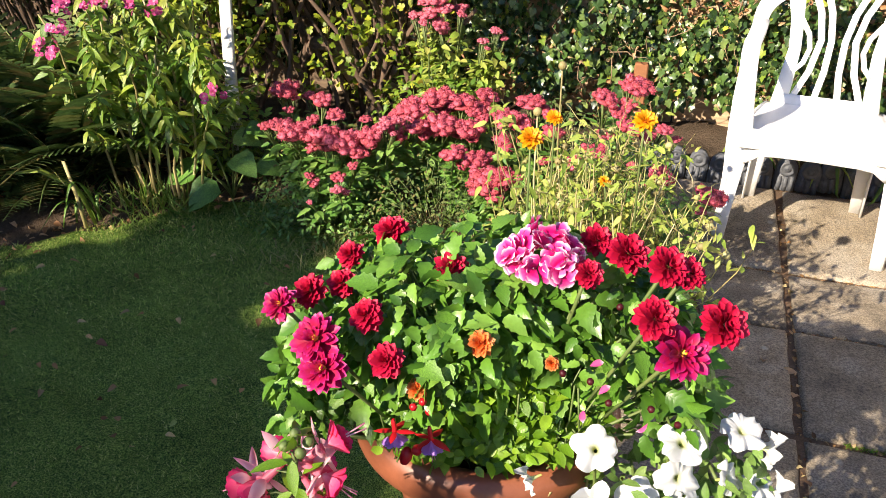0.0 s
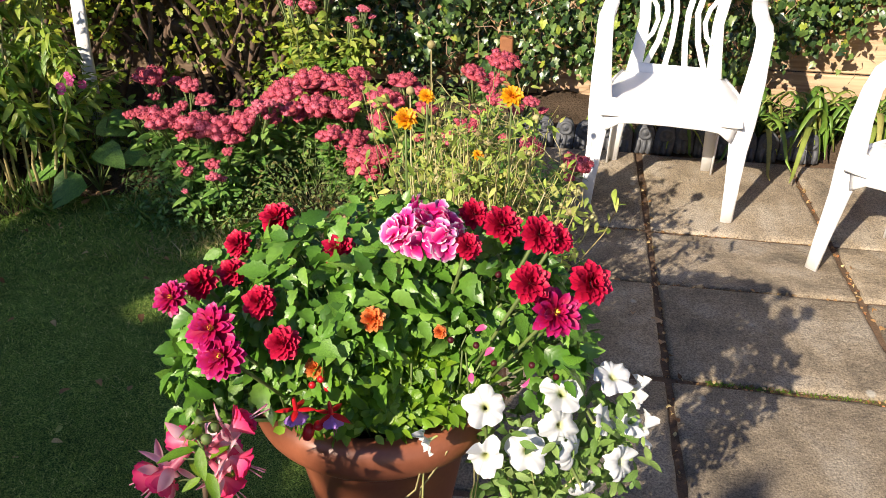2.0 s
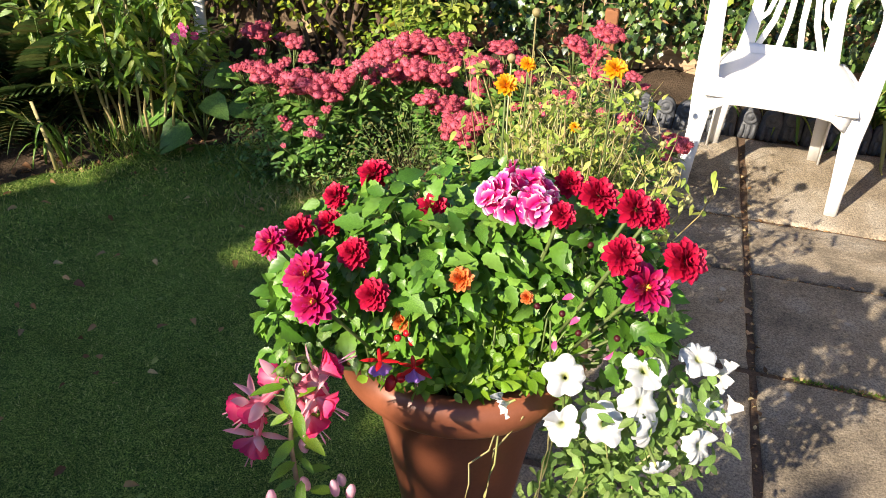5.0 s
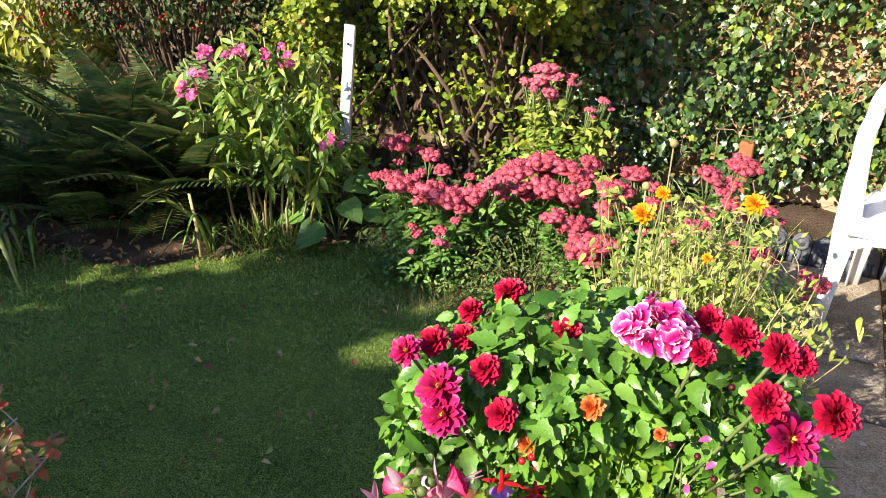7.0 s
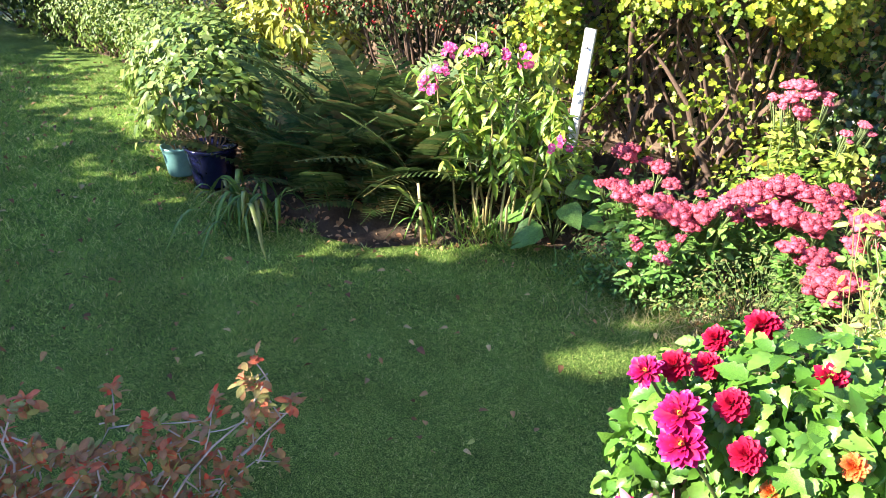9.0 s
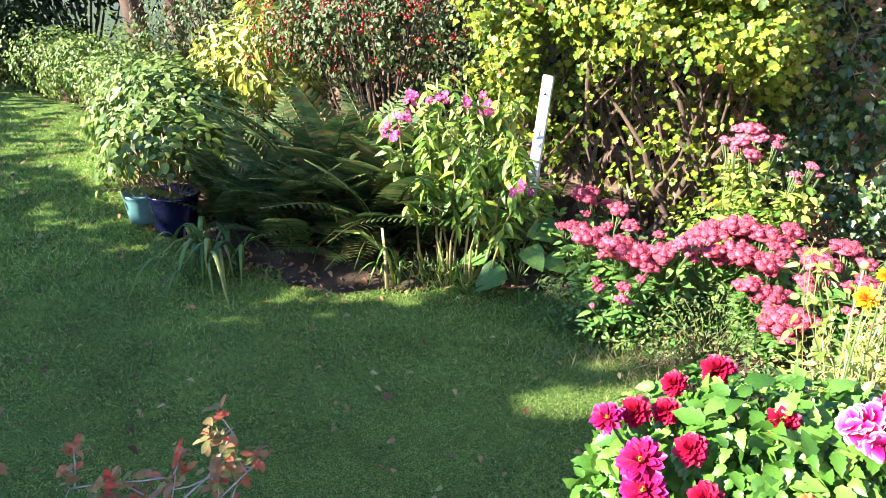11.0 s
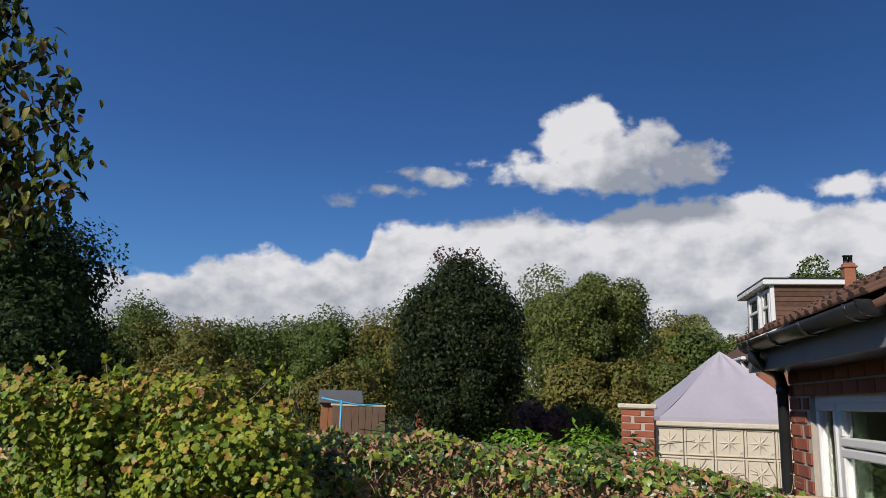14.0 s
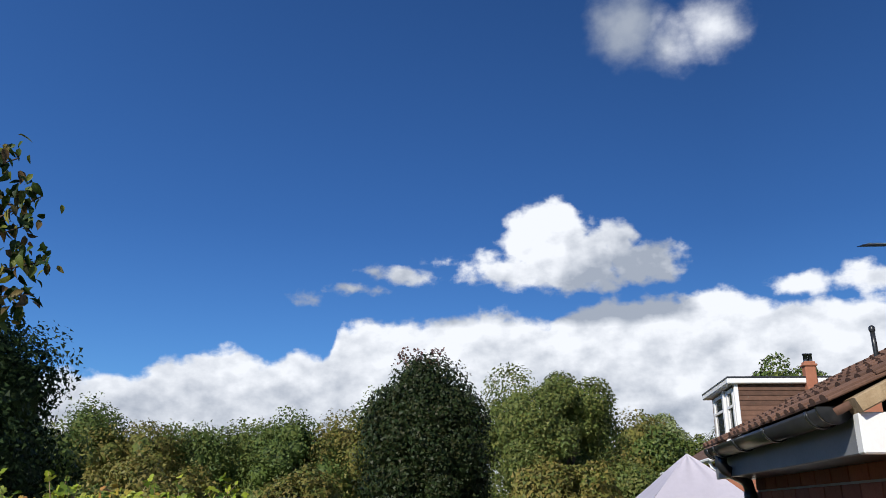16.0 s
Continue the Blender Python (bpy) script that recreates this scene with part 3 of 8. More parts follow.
RUBBER = solid_mat("grey edging", (0.045, 0.05, 0.06), (0.13, 0.135, 0.15), 14, 0.6, 0.5, fine=90, dist=0.004, spots=((0.16, 0.12, 0.08), 0.30, 12))
BRICK = solid_mat("brick", (0.23, 0.06, 0.032), (0.36, 0.115, 0.06), 10, 0.85, 0.5, fine=80, per_piece=0.22)
MORTAR = solid_mat("mortar", (0.35, 0.30, 0.25), (0.50, 0.44, 0.37), 12, 0.95, 0.5)
UPVC = solid_mat("white window plastic", (0.66, 0.66, 0.65), (0.74, 0.74, 0.73), 3, 0.35, 0.02, spots=((0.48, 0.46, 0.42), 0.22, 9))
BLACK_PLASTIC = solid_mat("black plastic", (0.012, 0.013, 0.015), (0.028, 0.03, 0.032), 8, 0.32, 0.1, spots=((0.10, 0.09, 0.07), 0.25, 20))
TILE = solid_mat("roof tile", (0.075, 0.039, 0.025), (0.150, 0.078, 0.051), 6, 0.9, 0.6, fine=50, spots=((0.109, 0.117, 0.085), 0.3, 9), per_piece=0.25)
CONCRETE = solid_mat("pale concrete", (0.50, 0.44, 0.34), (0.66, 0.60, 0.49), 4, 0.9, 0.4, fine=70, spots=((0.28, 0.25, 0.19), 0.33, 6))
CANVAS = solid_mat("grey canvas", (0.40, 0.37, 0.42), (0.47, 0.44, 0.49), 1.2, 0.5, 0.15, fine=14, dist=0.02)
GLASS = glass_mat("glass")
BLUE_GLAZE = solid_mat("blue glaze", (0.005, 0.006, 0.022), (0.012, 0.014, 0.06), 9, 0.14, 0.1)
TEAL_GLAZE = solid_mat("teal glaze", (0.10, 0.24, 0.24), (0.17, 0.34, 0.33), 9, 0.3, 0.1)
STEEL = solid_mat("dark steel tube", (0.10, 0.10, 0.11), (0.16, 0.16, 0.17), 9, 0.22, 0.05, metal=1.0)
DEAD = leaf_mat("dead leaf", [(0.22, 0.10, 0.045), (0.42, 0.22, 0.10), (0.58, 0.39, 0.22), (0.33, 0.15, 0.075), (0.50, 0.31, 0.17)], 0.65, 0.18, 14, 0.4, 0.2)

IVY = leaf_mat("ivy leaf", [(0.014, 0.036, 0.012), (0.03, 0.07, 0.02), (0.06, 0.125, 0.03), (0.10, 0.175, 0.042), (0.18, 0.24, 0.07)], 0.34, 0.12, 30, 0.6, 0.12)
# yellow-green, brightened so the sunlit look is partly in the colour
IVY_TOP = leaf_mat("bright ivy leaf", [(0.09, 0.17, 0.025), (0.20, 0.29, 0.04), (0.36, 0.41, 0.06)], 0.36, 0.25, 30, 0.5, 0.2)
RIBES = leaf_mat("currant leaf", [(0.06, 0.12, 0.016), (0.11, 0.18, 0.02), (0.19, 0.26, 0.024), (0.27, 0.33, 0.03), (0.36, 0.38, 0.042), (0.15, 0.22, 0.028)], 0.42, 0.28, 26, 0.35, 0.25)
RIBES_AUTUMN = leaf_mat("turning currant leaf", [(0.22, 0.28, 0.035), (0.38, 0.34, 0.05), (0.40, 0.24, 0.05), (0.30, 0.13, 0.045)], 0.45, 0.25, 26, 0.35, 0.25)
DAHLIA_LEAF = leaf_mat("dahlia leaf", [(0.04, 0.12, 0.014), (0.08, 0.20, 0.022), (0.12, 0.27, 0.034), (0.19, 0.35, 0.06)], 0.36, 0.22, 30, 0.45, 0.12)
SMALL_LEAF = leaf_mat("bedding leaf", [(0.09, 0.20, 0.012), (0.15, 0.30, 0.02), (0.24, 0.39, 0.035)], 0.38, 0.32, 40, 0.5, 0.2)
PHLOX_LEAF = leaf_mat("phlox leaf", [(0.08, 0.18, 0.022), (0.15, 0.27, 0.03), (0.25, 0.35, 0.045), (0.38, 0.40, 0.075)], 0.42, 0.3, 30)
FERN = leaf_mat("fern", [(0.05, 0.10, 0.03), (0.085, 0.145, 0.042), (0.14, 0.20, 0.06), (0.20, 0.15, 0.055)], 0.6, 0.25, 20, 0.25)
STRAP = leaf_mat("strap leaf", [(0.06, 0.15, 0.02), (0.11, 0.23, 0.03), (0.19, 0.29, 0.045), (0.34, 0.31, 0.10)], 0.4, 0.28, 12)
COTO = leaf_mat("cotoneaster leaf", [(0.035, 0.07, 0.02), (0.07, 0.115, 0.03), (0.12, 0.16, 0.05), (0.18, 0.10, 0.05), (0.06, 0.10, 0.03), (0.10, 0.15, 0.045), (0.05, 0.09, 0.025)], 0.45, 0.15, 30, 0.3)
YELLOW_SHRUB = leaf_mat("golden leaf", [(0.22, 0.28, 0.04), (0.36, 0.38, 0.05), (0.48, 0.45, 0.08)], 0.42, 0.28, 20)
LIGHT_SHRUB = leaf_mat("pale shrub leaf", [(0.05, 0.10, 0.02), (0.10, 0.18, 0.03), (0.17, 0.26, 0.045), (0.25, 0.31, 0.07), (0.14, 0.20, 0.06)], 0.45, 0.25, 20, 0.35)
SEDUM_LEAF = leaf_mat("sedum leaf", [(0.07, 0.18, 0.03), (0.13, 0.28, 0.05), (0.22, 0.36, 0.08)], 0.45, 0.2, 20)
PURPLE_LEAF = leaf_mat("autumn purple leaf", [(0.34, 0.18, 0.09), (0.44, 0.24, 0.12), (0.26, 0.30, 0.09), (0.42, 0.22, 0.11), (0.66, 0.09, 0.05), (0.32, 0.28, 0.10)], 0.6, 0.25, 30, 0.2)
DARK_TREE = leaf_mat("dark evergreen leaf", [(0.007, 0.018, 0.006), (0.013, 0.028, 0.009), (0.025, 0.045, 0.014)], 0.55, 0.05, 2, 0.12)
HOLLY_LEAF = leaf_mat("holly leaf", [(0.007, 0.015, 0.005), (0.012, 0.024, 0.007), (0.024, 0.022, 0.009)], 0.5, 0.05, 2, 0.15)
TREE_A = leaf_mat("ash leaf", [(0.058, 0.085, 0.02), (0.10, 0.13, 0.03), (0.165, 0.165, 0.045)], 0.55, 0.2, 1, 0.2)
TREE_B = leaf_mat("autumn tree leaf", [(0.07, 0.09, 0.02), (0.13, 0.13, 0.027), (0.185, 0.14, 0.038), (0.115, 0.115, 0.027)], 0.55, 0.2, 1, 0.2)
TREE_C = leaf_mat("far tree leaf", [(0.042, 0.07, 0.016), (0.07, 0.105, 0.022), (0.11, 0.125, 0.03)], 0.55, 0.15, 1, 0.2)
PALE_TREE = leaf_mat("willow leaf", [(0.16, 0.19, 0.07), (0.22, 0.25, 0.10)], 0.5, 0.25, 1)
RED_TREE = leaf_mat("red shrub leaf", [(0.08, 0.03, 0.03), (0.13, 0.05, 0.045)], 0.5, 0.2, 1)
# outer sprigs: some yellows are bright to read as sunlit leaves
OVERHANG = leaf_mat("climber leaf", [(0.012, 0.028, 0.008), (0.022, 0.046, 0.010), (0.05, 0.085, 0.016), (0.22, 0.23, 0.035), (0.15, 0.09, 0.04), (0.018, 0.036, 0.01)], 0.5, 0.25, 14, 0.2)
# near-black copy for inner leaves: the crown's unlit depth put into colour
OVERHANG_SHADED = leaf_mat("shaded climber leaf", [(0.010, 0.024, 0.008), (0.018, 0.040, 0.010), (0.030, 0.060, 0.014)], 0.6, 0.1, 14, 0.15)
YELLOW_GREEN = leaf_mat("yellowing leaf", [(0.20, 0.30, 0.04), (0.32, 0.42, 0.07), (0.48, 0.48, 0.12), (0.12, 0.25, 0.04)], 0.5, 0.3, 20)
LAWN_LEAF = leaf_mat("damp fallen leaf", [(0.08, 0.04, 0.022), (0.24, 0.12, 0.05), (0.46, 0.27, 0.12), (0.12, 0.05, 0.03), (0.60, 0.46, 0.22), (0.40, 0.14, 0.06)], 0.7, 0.1, 14, 0.2)
BERRY = solid_mat("red berry", (0.36, 0.02, 0.02), (0.50, 0.04, 0.035), 30, 0.3, 0.0)

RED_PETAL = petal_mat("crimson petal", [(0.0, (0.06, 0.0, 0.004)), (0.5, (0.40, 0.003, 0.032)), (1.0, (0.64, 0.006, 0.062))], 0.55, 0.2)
MAG_PETAL = petal_mat("magenta petal", [(0.0, (0.20, 0.0, 0.02)), (0.6, (0.42, 0.003, 0.06)), (0.86, (0.50, 0.008, 0.14)), (1.0, (0.58, 0.045, 0.27))], 0.5, 0.25)
ORANGE_PETAL = petal_mat("orange petal", [(0.0, (0.55, 0.06, 0.01)), (0.6, (0.72, 0.13, 0.02)), (1.0, (0.82, 0.32, 0.10))], 0.5, 0.25)
GOLD_PETAL = petal_mat("gold petal", [(0.0, (0.75, 0.28, 0.01)), (1.0, (0.85, 0.42, 0.015))], 0.5, 0.3)
PINK_PETAL = petal_mat("pink geranium petal", [(0.0, (0.42, 0.002, 0.11)), (0.55, (0.74, 0.008, 0.22)), (0.80, (0.82, 0.09, 0.38)), (0.98, (0.90, 0.72, 0.82))], 0.5, 0.3)
WHITE_PETAL = petal_mat("white petunia petal", [(0.0, (0.50, 0.52, 0.12)), (0.14, (0.62, 0.64, 0.45)), (0.3, (0.68, 0.69, 0.70)), (1.0, (0.70, 0.71, 0.74))], 0.6, 0.3)
PHLOX_PETAL = petal_mat("phlox petal", [(0.0, (0.80, 0.60, 0.66)), (0.3, (0.70, 0.10, 0.28)), (1.0, (0.64, 0.07, 0.27))], 0.5, 0.3)
FUCHSIA_SEPAL = petal_mat("fuchsia sepal", [(0.0, (0.80, 0.20, 0.30)), (0.4, (0.92, 0.64, 0.70)), (1.0, (0.88, 0.32, 0.45))], 0.35, 0.4)
FUCHSIA_SKIRT = petal_mat("fuchsia skirt", [(0.0, (0.88, 0.50, 0.58)), (0.4, (0.84, 0.15, 0.29)), (1.0, (0.80, 0.025, 0.17))], 0.45, 0.4)
RED_SEPAL = petal_mat("red fuchsia sepal", [(0.0, (0.55, 0.01, 0.02)), (1.0, (0.62, 0.015, 0.025))], 0.35, 0.2)
VIOLET_SKIRT = petal_mat("violet fuchsia skirt", [(0.0, (0.62, 0.22, 0.62)), (1.0, (0.50, 0.26, 0.72))], 0.45, 0.3)
SEDUM_RED = leaf_mat("sedum floret", [(0.36, 0.016, 0.055), (0.50, 0.038, 0.11), (0.63, 0.10, 0.20)], 0.6, 0.15, 60)
SEDUM_PINK = leaf_mat("pink sedum floret", [(0.56, 0.06, 0.14), (0.66, 0.11, 0.21), (0.72, 0.20, 0.29)], 0.6, 0.2, 60)
STAMEN = solid_mat("yellow stamen", (0.70, 0.42, 0.03), (0.80, 0.55, 0.06), 50, 0.6, 0.0)

# ---------- plan: garden axes, fence line ----------
EX, EY = Vector((0.961, -0.276, 0)), Vector((0.276, 0.961, 0))
CORNER = Vector((1.014, 2.069, 0))


def fence_at(u, d=0.0, z=0.0):
    """A point u metres along the fence from (1, 3.72), d metres in front of it."""
    p = Vector((1.0, 3.72, 0)) + EX * u - EY * d
    return (p.x, p.y, z)


def gz(x, y):
    return 0.012 * math.sin(1.7 * x + 0.6) * math.cos(1.3 * y) + 0.006 * math.sin(5 * x + 2 * y)


def sheet(x0, x1, y0, y1, nx, ny, height):
    xs, ys = np.linspace(x0, x1, nx), np.linspace(y0, y1, ny)
    V = [(x, y, height(x, y)) for y in ys for x in xs]
    F = [(j * nx + i, j * nx + i + 1, (j + 1) * nx + i + 1, (j + 1) * nx + i) for j in range(ny - 1) for i in range(nx - 1)]
    return Shape(V, F)


def patio_side(x, y):
    """How far right of the patio's lawn edge a point lies."""
    return (Vector((x, y, 0)) - CORNER).dot(EX) + 0.60


EDGE = [(-9.0, 5.6), (-5.4, 4.6), (-4.2, 4.15), (-3.6, 3.5), (-2.9, 2.78), (-2.3, 2.55), (-1.97, 2.46), (-1.58, 2.44), (-1.31, 2.55),
        (-1.0, 2.78), (-0.63, 2.86), (-0.36, 2.66), (-0.15, 2.45), (0.1, 2.25), (0.4, 2.1), (0.8, 2.0)]


def bed_edge(x):
    """Where the lawn ends and the flower bed begins."""
    return float(np.interp(x, [p[0] for p in EDGE], [p[1] for p in EDGE]))


solo("ground", sheet(-160, 160, -60, 220, 57, 51, lambda x, y: -0.10 - 0.02 * max(0, y - 4) ** 0.5), FIELD, "rough green land that runs to the horizon", "ground", "structure")
solo("lawn", sheet(-9, 1.0, -5, 5.6, 81, 85, lambda x, y: gz(x, y) - (0.09 if patio_side(x, y) > -0.02 or y > bed_edge(x) + 0.05 else 0)), TURF,
     "short mown green lawn, shaded, with fallen leaves", "lawn", "structure")


def bed_height(x, y):
    e = y - bed_edge(x)
    n = noise.noise(Vector((x * 5, y * 5, 0))) * 0.03 + noise.noise(Vector((x * 17, y * 17, 3))) * 0.012
    if x > 0.75 and patio_side(x, y) > 0 and (Vector((x, y, 0)) - Vector((1.3, 3.1, 0))).dot(EY) < 0.03:
        return -0.05
    return min(0.05, e * 0.35 - 0.012) + n * (1 if e > 0 else 0)


solo("flower_bed", sheet(-7, 3.2, 1.9, 6.0, 205, 83, bed_height), SOIL, "dark crumbly soil of the flower border", "flower bed", "structure")

# ---------- patio ----------
MOSS = leaf_mat("moss", [(0.06, 0.13, 0.010), (0.11, 0.20, 0.015), (0.18, 0.24, 0.03)], 0.8, 0.3, 40)

def patio():
    base = solo("patio", sheet(-0.62, 3.4, -3.2, 1.08, 30, 30, lambda x, y: -0.014), JOINT, "patio of grey-brown stone slabs with gritty mossy joints", "patio", "structure")
    base.matrix_basis = Matrix(((EX.x, EY.x, 0, CORNER.x), (EX.y, EY.y, 0, CORNER.y), (0, 0, 1, 0), (0, 0, 0, 1)))
    shapes = []
    for v in range(5):
        L, W, g = 0.612, 0.455, 0.011
        n = 9
        rim = []
        for sx, sy, ex_, ey_ in ((0, 0, 1, 0), (1, 0, 0, 1), (1, 1, -1, 0), (0, 1, 0, -1)):
            for i in range(n):
                t = i / n
                rim.append((sx + ex_ * t, sy + ey_ * t))
        V, F = [], []
        for ring, (inset, z) in enumerate(((0.0, -0.04), (0.0, -0.009), (0.006, -0.002), (0.018, 0.0))):
            for i, (a, b) in enumerate(rim):
                w = noise.noise(Vector((a * 6 + v * 9, b * 6, v))) * 0.006 + noise.noise(Vector((a * 17, b * 17 + v * 5, v))) * 0.003
                cx, cy = (a - 0.5), (b - 0.5)
                kx, ky = L - 2 * g - 2 * (inset + w), W - 2 * g - 2 * (inset + w)
                V.append((L / 2 + cx * kx, W / 2 + cy * ky, z + noise.noise(Vector((a * 3, b * 3, v * 7))) * 0.003))
        m = len(rim)
        for r in range(3):
            F += [(r * m + i, r * m + (i + 1) % m, (r + 1) * m + (i + 1) % m, (r + 1) * m + i) for i in range(m)]
        V.append((L / 2, W / 2, 0.001))
        F += [(3 * m + i, 3 * m + (i + 1) % m, 4 * m) for i in range(m)]
        me = Shape(V, F).mesh("slab", True)
        me.materials.append(SLAB)
        shapes.append(me)
    rows = [(-0.465 * j, 0.465) for j in range(1, 8)] + [(0.0, 0.335), (0.335, 0.70)]
    k = 0
    for i in range(-1, 5):
        for v, w in rows:
            lie = pose(0.612 * i, v, random.uniform(-0.003, 0.003), 0, 0, random.uniform(-0.4, 0.4))
            part("slab", shapes[k % 5], SLAB, base, loc=lie @ Matrix.Diagonal((1, w / 0.455, 1, 1)))
            k += 1
    moss = []
    for (x0, y0, x1, y1) in ((0.03, -0.465, 0.61, -0.465), (0.0, -0.9, 0.0, 0.9), (0.61, -0.4, 0.61, 0.9), (0.0, 0, 0.6, 0.0), (0, 0.335, 0.6, 0.335), (-0.6, 0.335, 0, 0.335)):
        n = 90
        t = RNG.random(n)
        P = np.stack([x0 + (x1 - x0) * t + RNG.normal(size=n) * 0.006, y0 + (y1 - y0) * t + RNG.normal(size=n) * 0.006, np.full(n, -0.008)], 1)
        moss.append(spread(leaf_shape(0.6, 2), P, turns(np.array([0, 0, 1.0]) + rnd(n) * 0.4, rnd(n)), 0.006 + 0.012 * RNG.random(n)))
    part("grit", joined(moss), LAWN_LEAF, base, kind="stuff")
    n = 520
    t = RNG.random(n) ** 1.3
    P = np.stack([0.10 + 0.50 * t, -0.465 + RNG.normal(size=n) * 0.0032, np.full(n, -0.012) + RNG.random(n) * 0.006], 1)
    part("moss", spread(leaf_shape(0.35, 2), P, turns(rnd(n), np.array([0, 0, 1.0]) + rnd(n) * 0.5), 0.004 + 0.006 * RNG.random(n)), MOSS, base, "bright green moss in a joint", kind="stuff")
    n = 26
    for i in range(n):
        lf = leaf_shape(0.8, 3, 0.3, 0.4)
        j = RNG.integers(0, 4)
        part("dry_leaf", lf, LAWN_LEAF, base, loc=mat4(((0.0, 0.612)[j % 2] + RNG.normal() * 0.012, RNG.uniform(-1.2, 0.9), 0.002), turns(np.array([[0, 0, 1.0]]) + rnd(1) * 0.3, rnd(1))[0], RNG.uniform(0.012, 0.03)))


patio()


def edging():
    base = thing("lawn_edging", (1.36, 3.06, 0), "dark grey moulded edging with scrolled round tops", "garden edging", turn=-15)
    top = [(-0.040, 0.0), (-0.040, 0.085), (-0.034, 0.108), (-0.018, 0.126), (0.0, 0.131), (0.018, 0.126), (0.034, 0.108), (0.040, 0.085), (0.040, 0.0)]
    V = [(x, -0.016, z) for x, z in top] + [(x, 0.016, z) for x, z in top]
    n = len(top)
    F = [(i, i + 1, n + i + 1, n + i) for i in range(n - 1)] + [(0, i + 1, i) for i in range(1, n - 1)] + [(n, n + i, n + i + 1) for i in range(1, n - 1)]
    ring = lathe([(0.030, -0.004), (0.032, 0.006), (0.026, 0.012), (0.019, 0.007), (0.015, 0.006), (0.011, 0.013), (0.002, 0.014)], 14)
    ring.V = np.stack([ring.V[:, 0], -0.014 - ring.V[:, 2], ring.V[:, 1] + 0.092], 1)
    post = joined([sweep([(dx, -0.012, 0.0), (dx, -0.016, 0.03), (dx, -0.012, 0.058)], (1, 0, 0), 0.008, 0.010, 8) for dx in (-0.022, 0.002, 0.025)])
    me = joined([Shape(V, F), ring, post]).mesh("edging_unit", True)
    me.materials.append(RUBBER)
    for i in range(-8, 8):
        part("edging_unit", me, RUBBER, base, loc=pose(0.0845 * i + 0.04, random.uniform(-0.008, 0.008), random.uniform(-0.012, 0.006), random.uniform(-5, 5), random.uniform(-4, 4), random.uniform(-5, 5)))


edging()


# ---------- fence and ivy ----------
def fence():
    base = thing("fence", fence_at(0), "low fence of broad weathered timber boards under ivy", "fence", turn=-16)
    for r in range(6):
        for c in range(-3, 3):
            y = 0.012 * (r % 2)
            w = block(c * 1.8 + 0.004, c * 1.8 + 1.796, y, y + 0.03, 0.02 + r * 0.2, 0.213 + r * 0.2, 0.006)
            # boards behind the shrubs take the darkened copy
            part("board", w, WOOD if c > -2 else DIM_WOOD, base, smooth=False)
    for u in (-4.55, -2.7, -0.9, 0.95, 2.8):
        part("post", block(u - 0.045, u + 0.045, 0.045, 0.13, -0.05, 1.27, 0.006), WOOD, base, smooth=False)


fence()
st = thing("stake", (0.80, 3.56, 0), "short orange-brown square timber stake in the border", "stake", turn=-16)
part("stake_post", block(-0.03, 0.03, -0.02, 0.02, -0.05, 0.37, 0.005), ORANGE_WOOD, st, smooth=False)


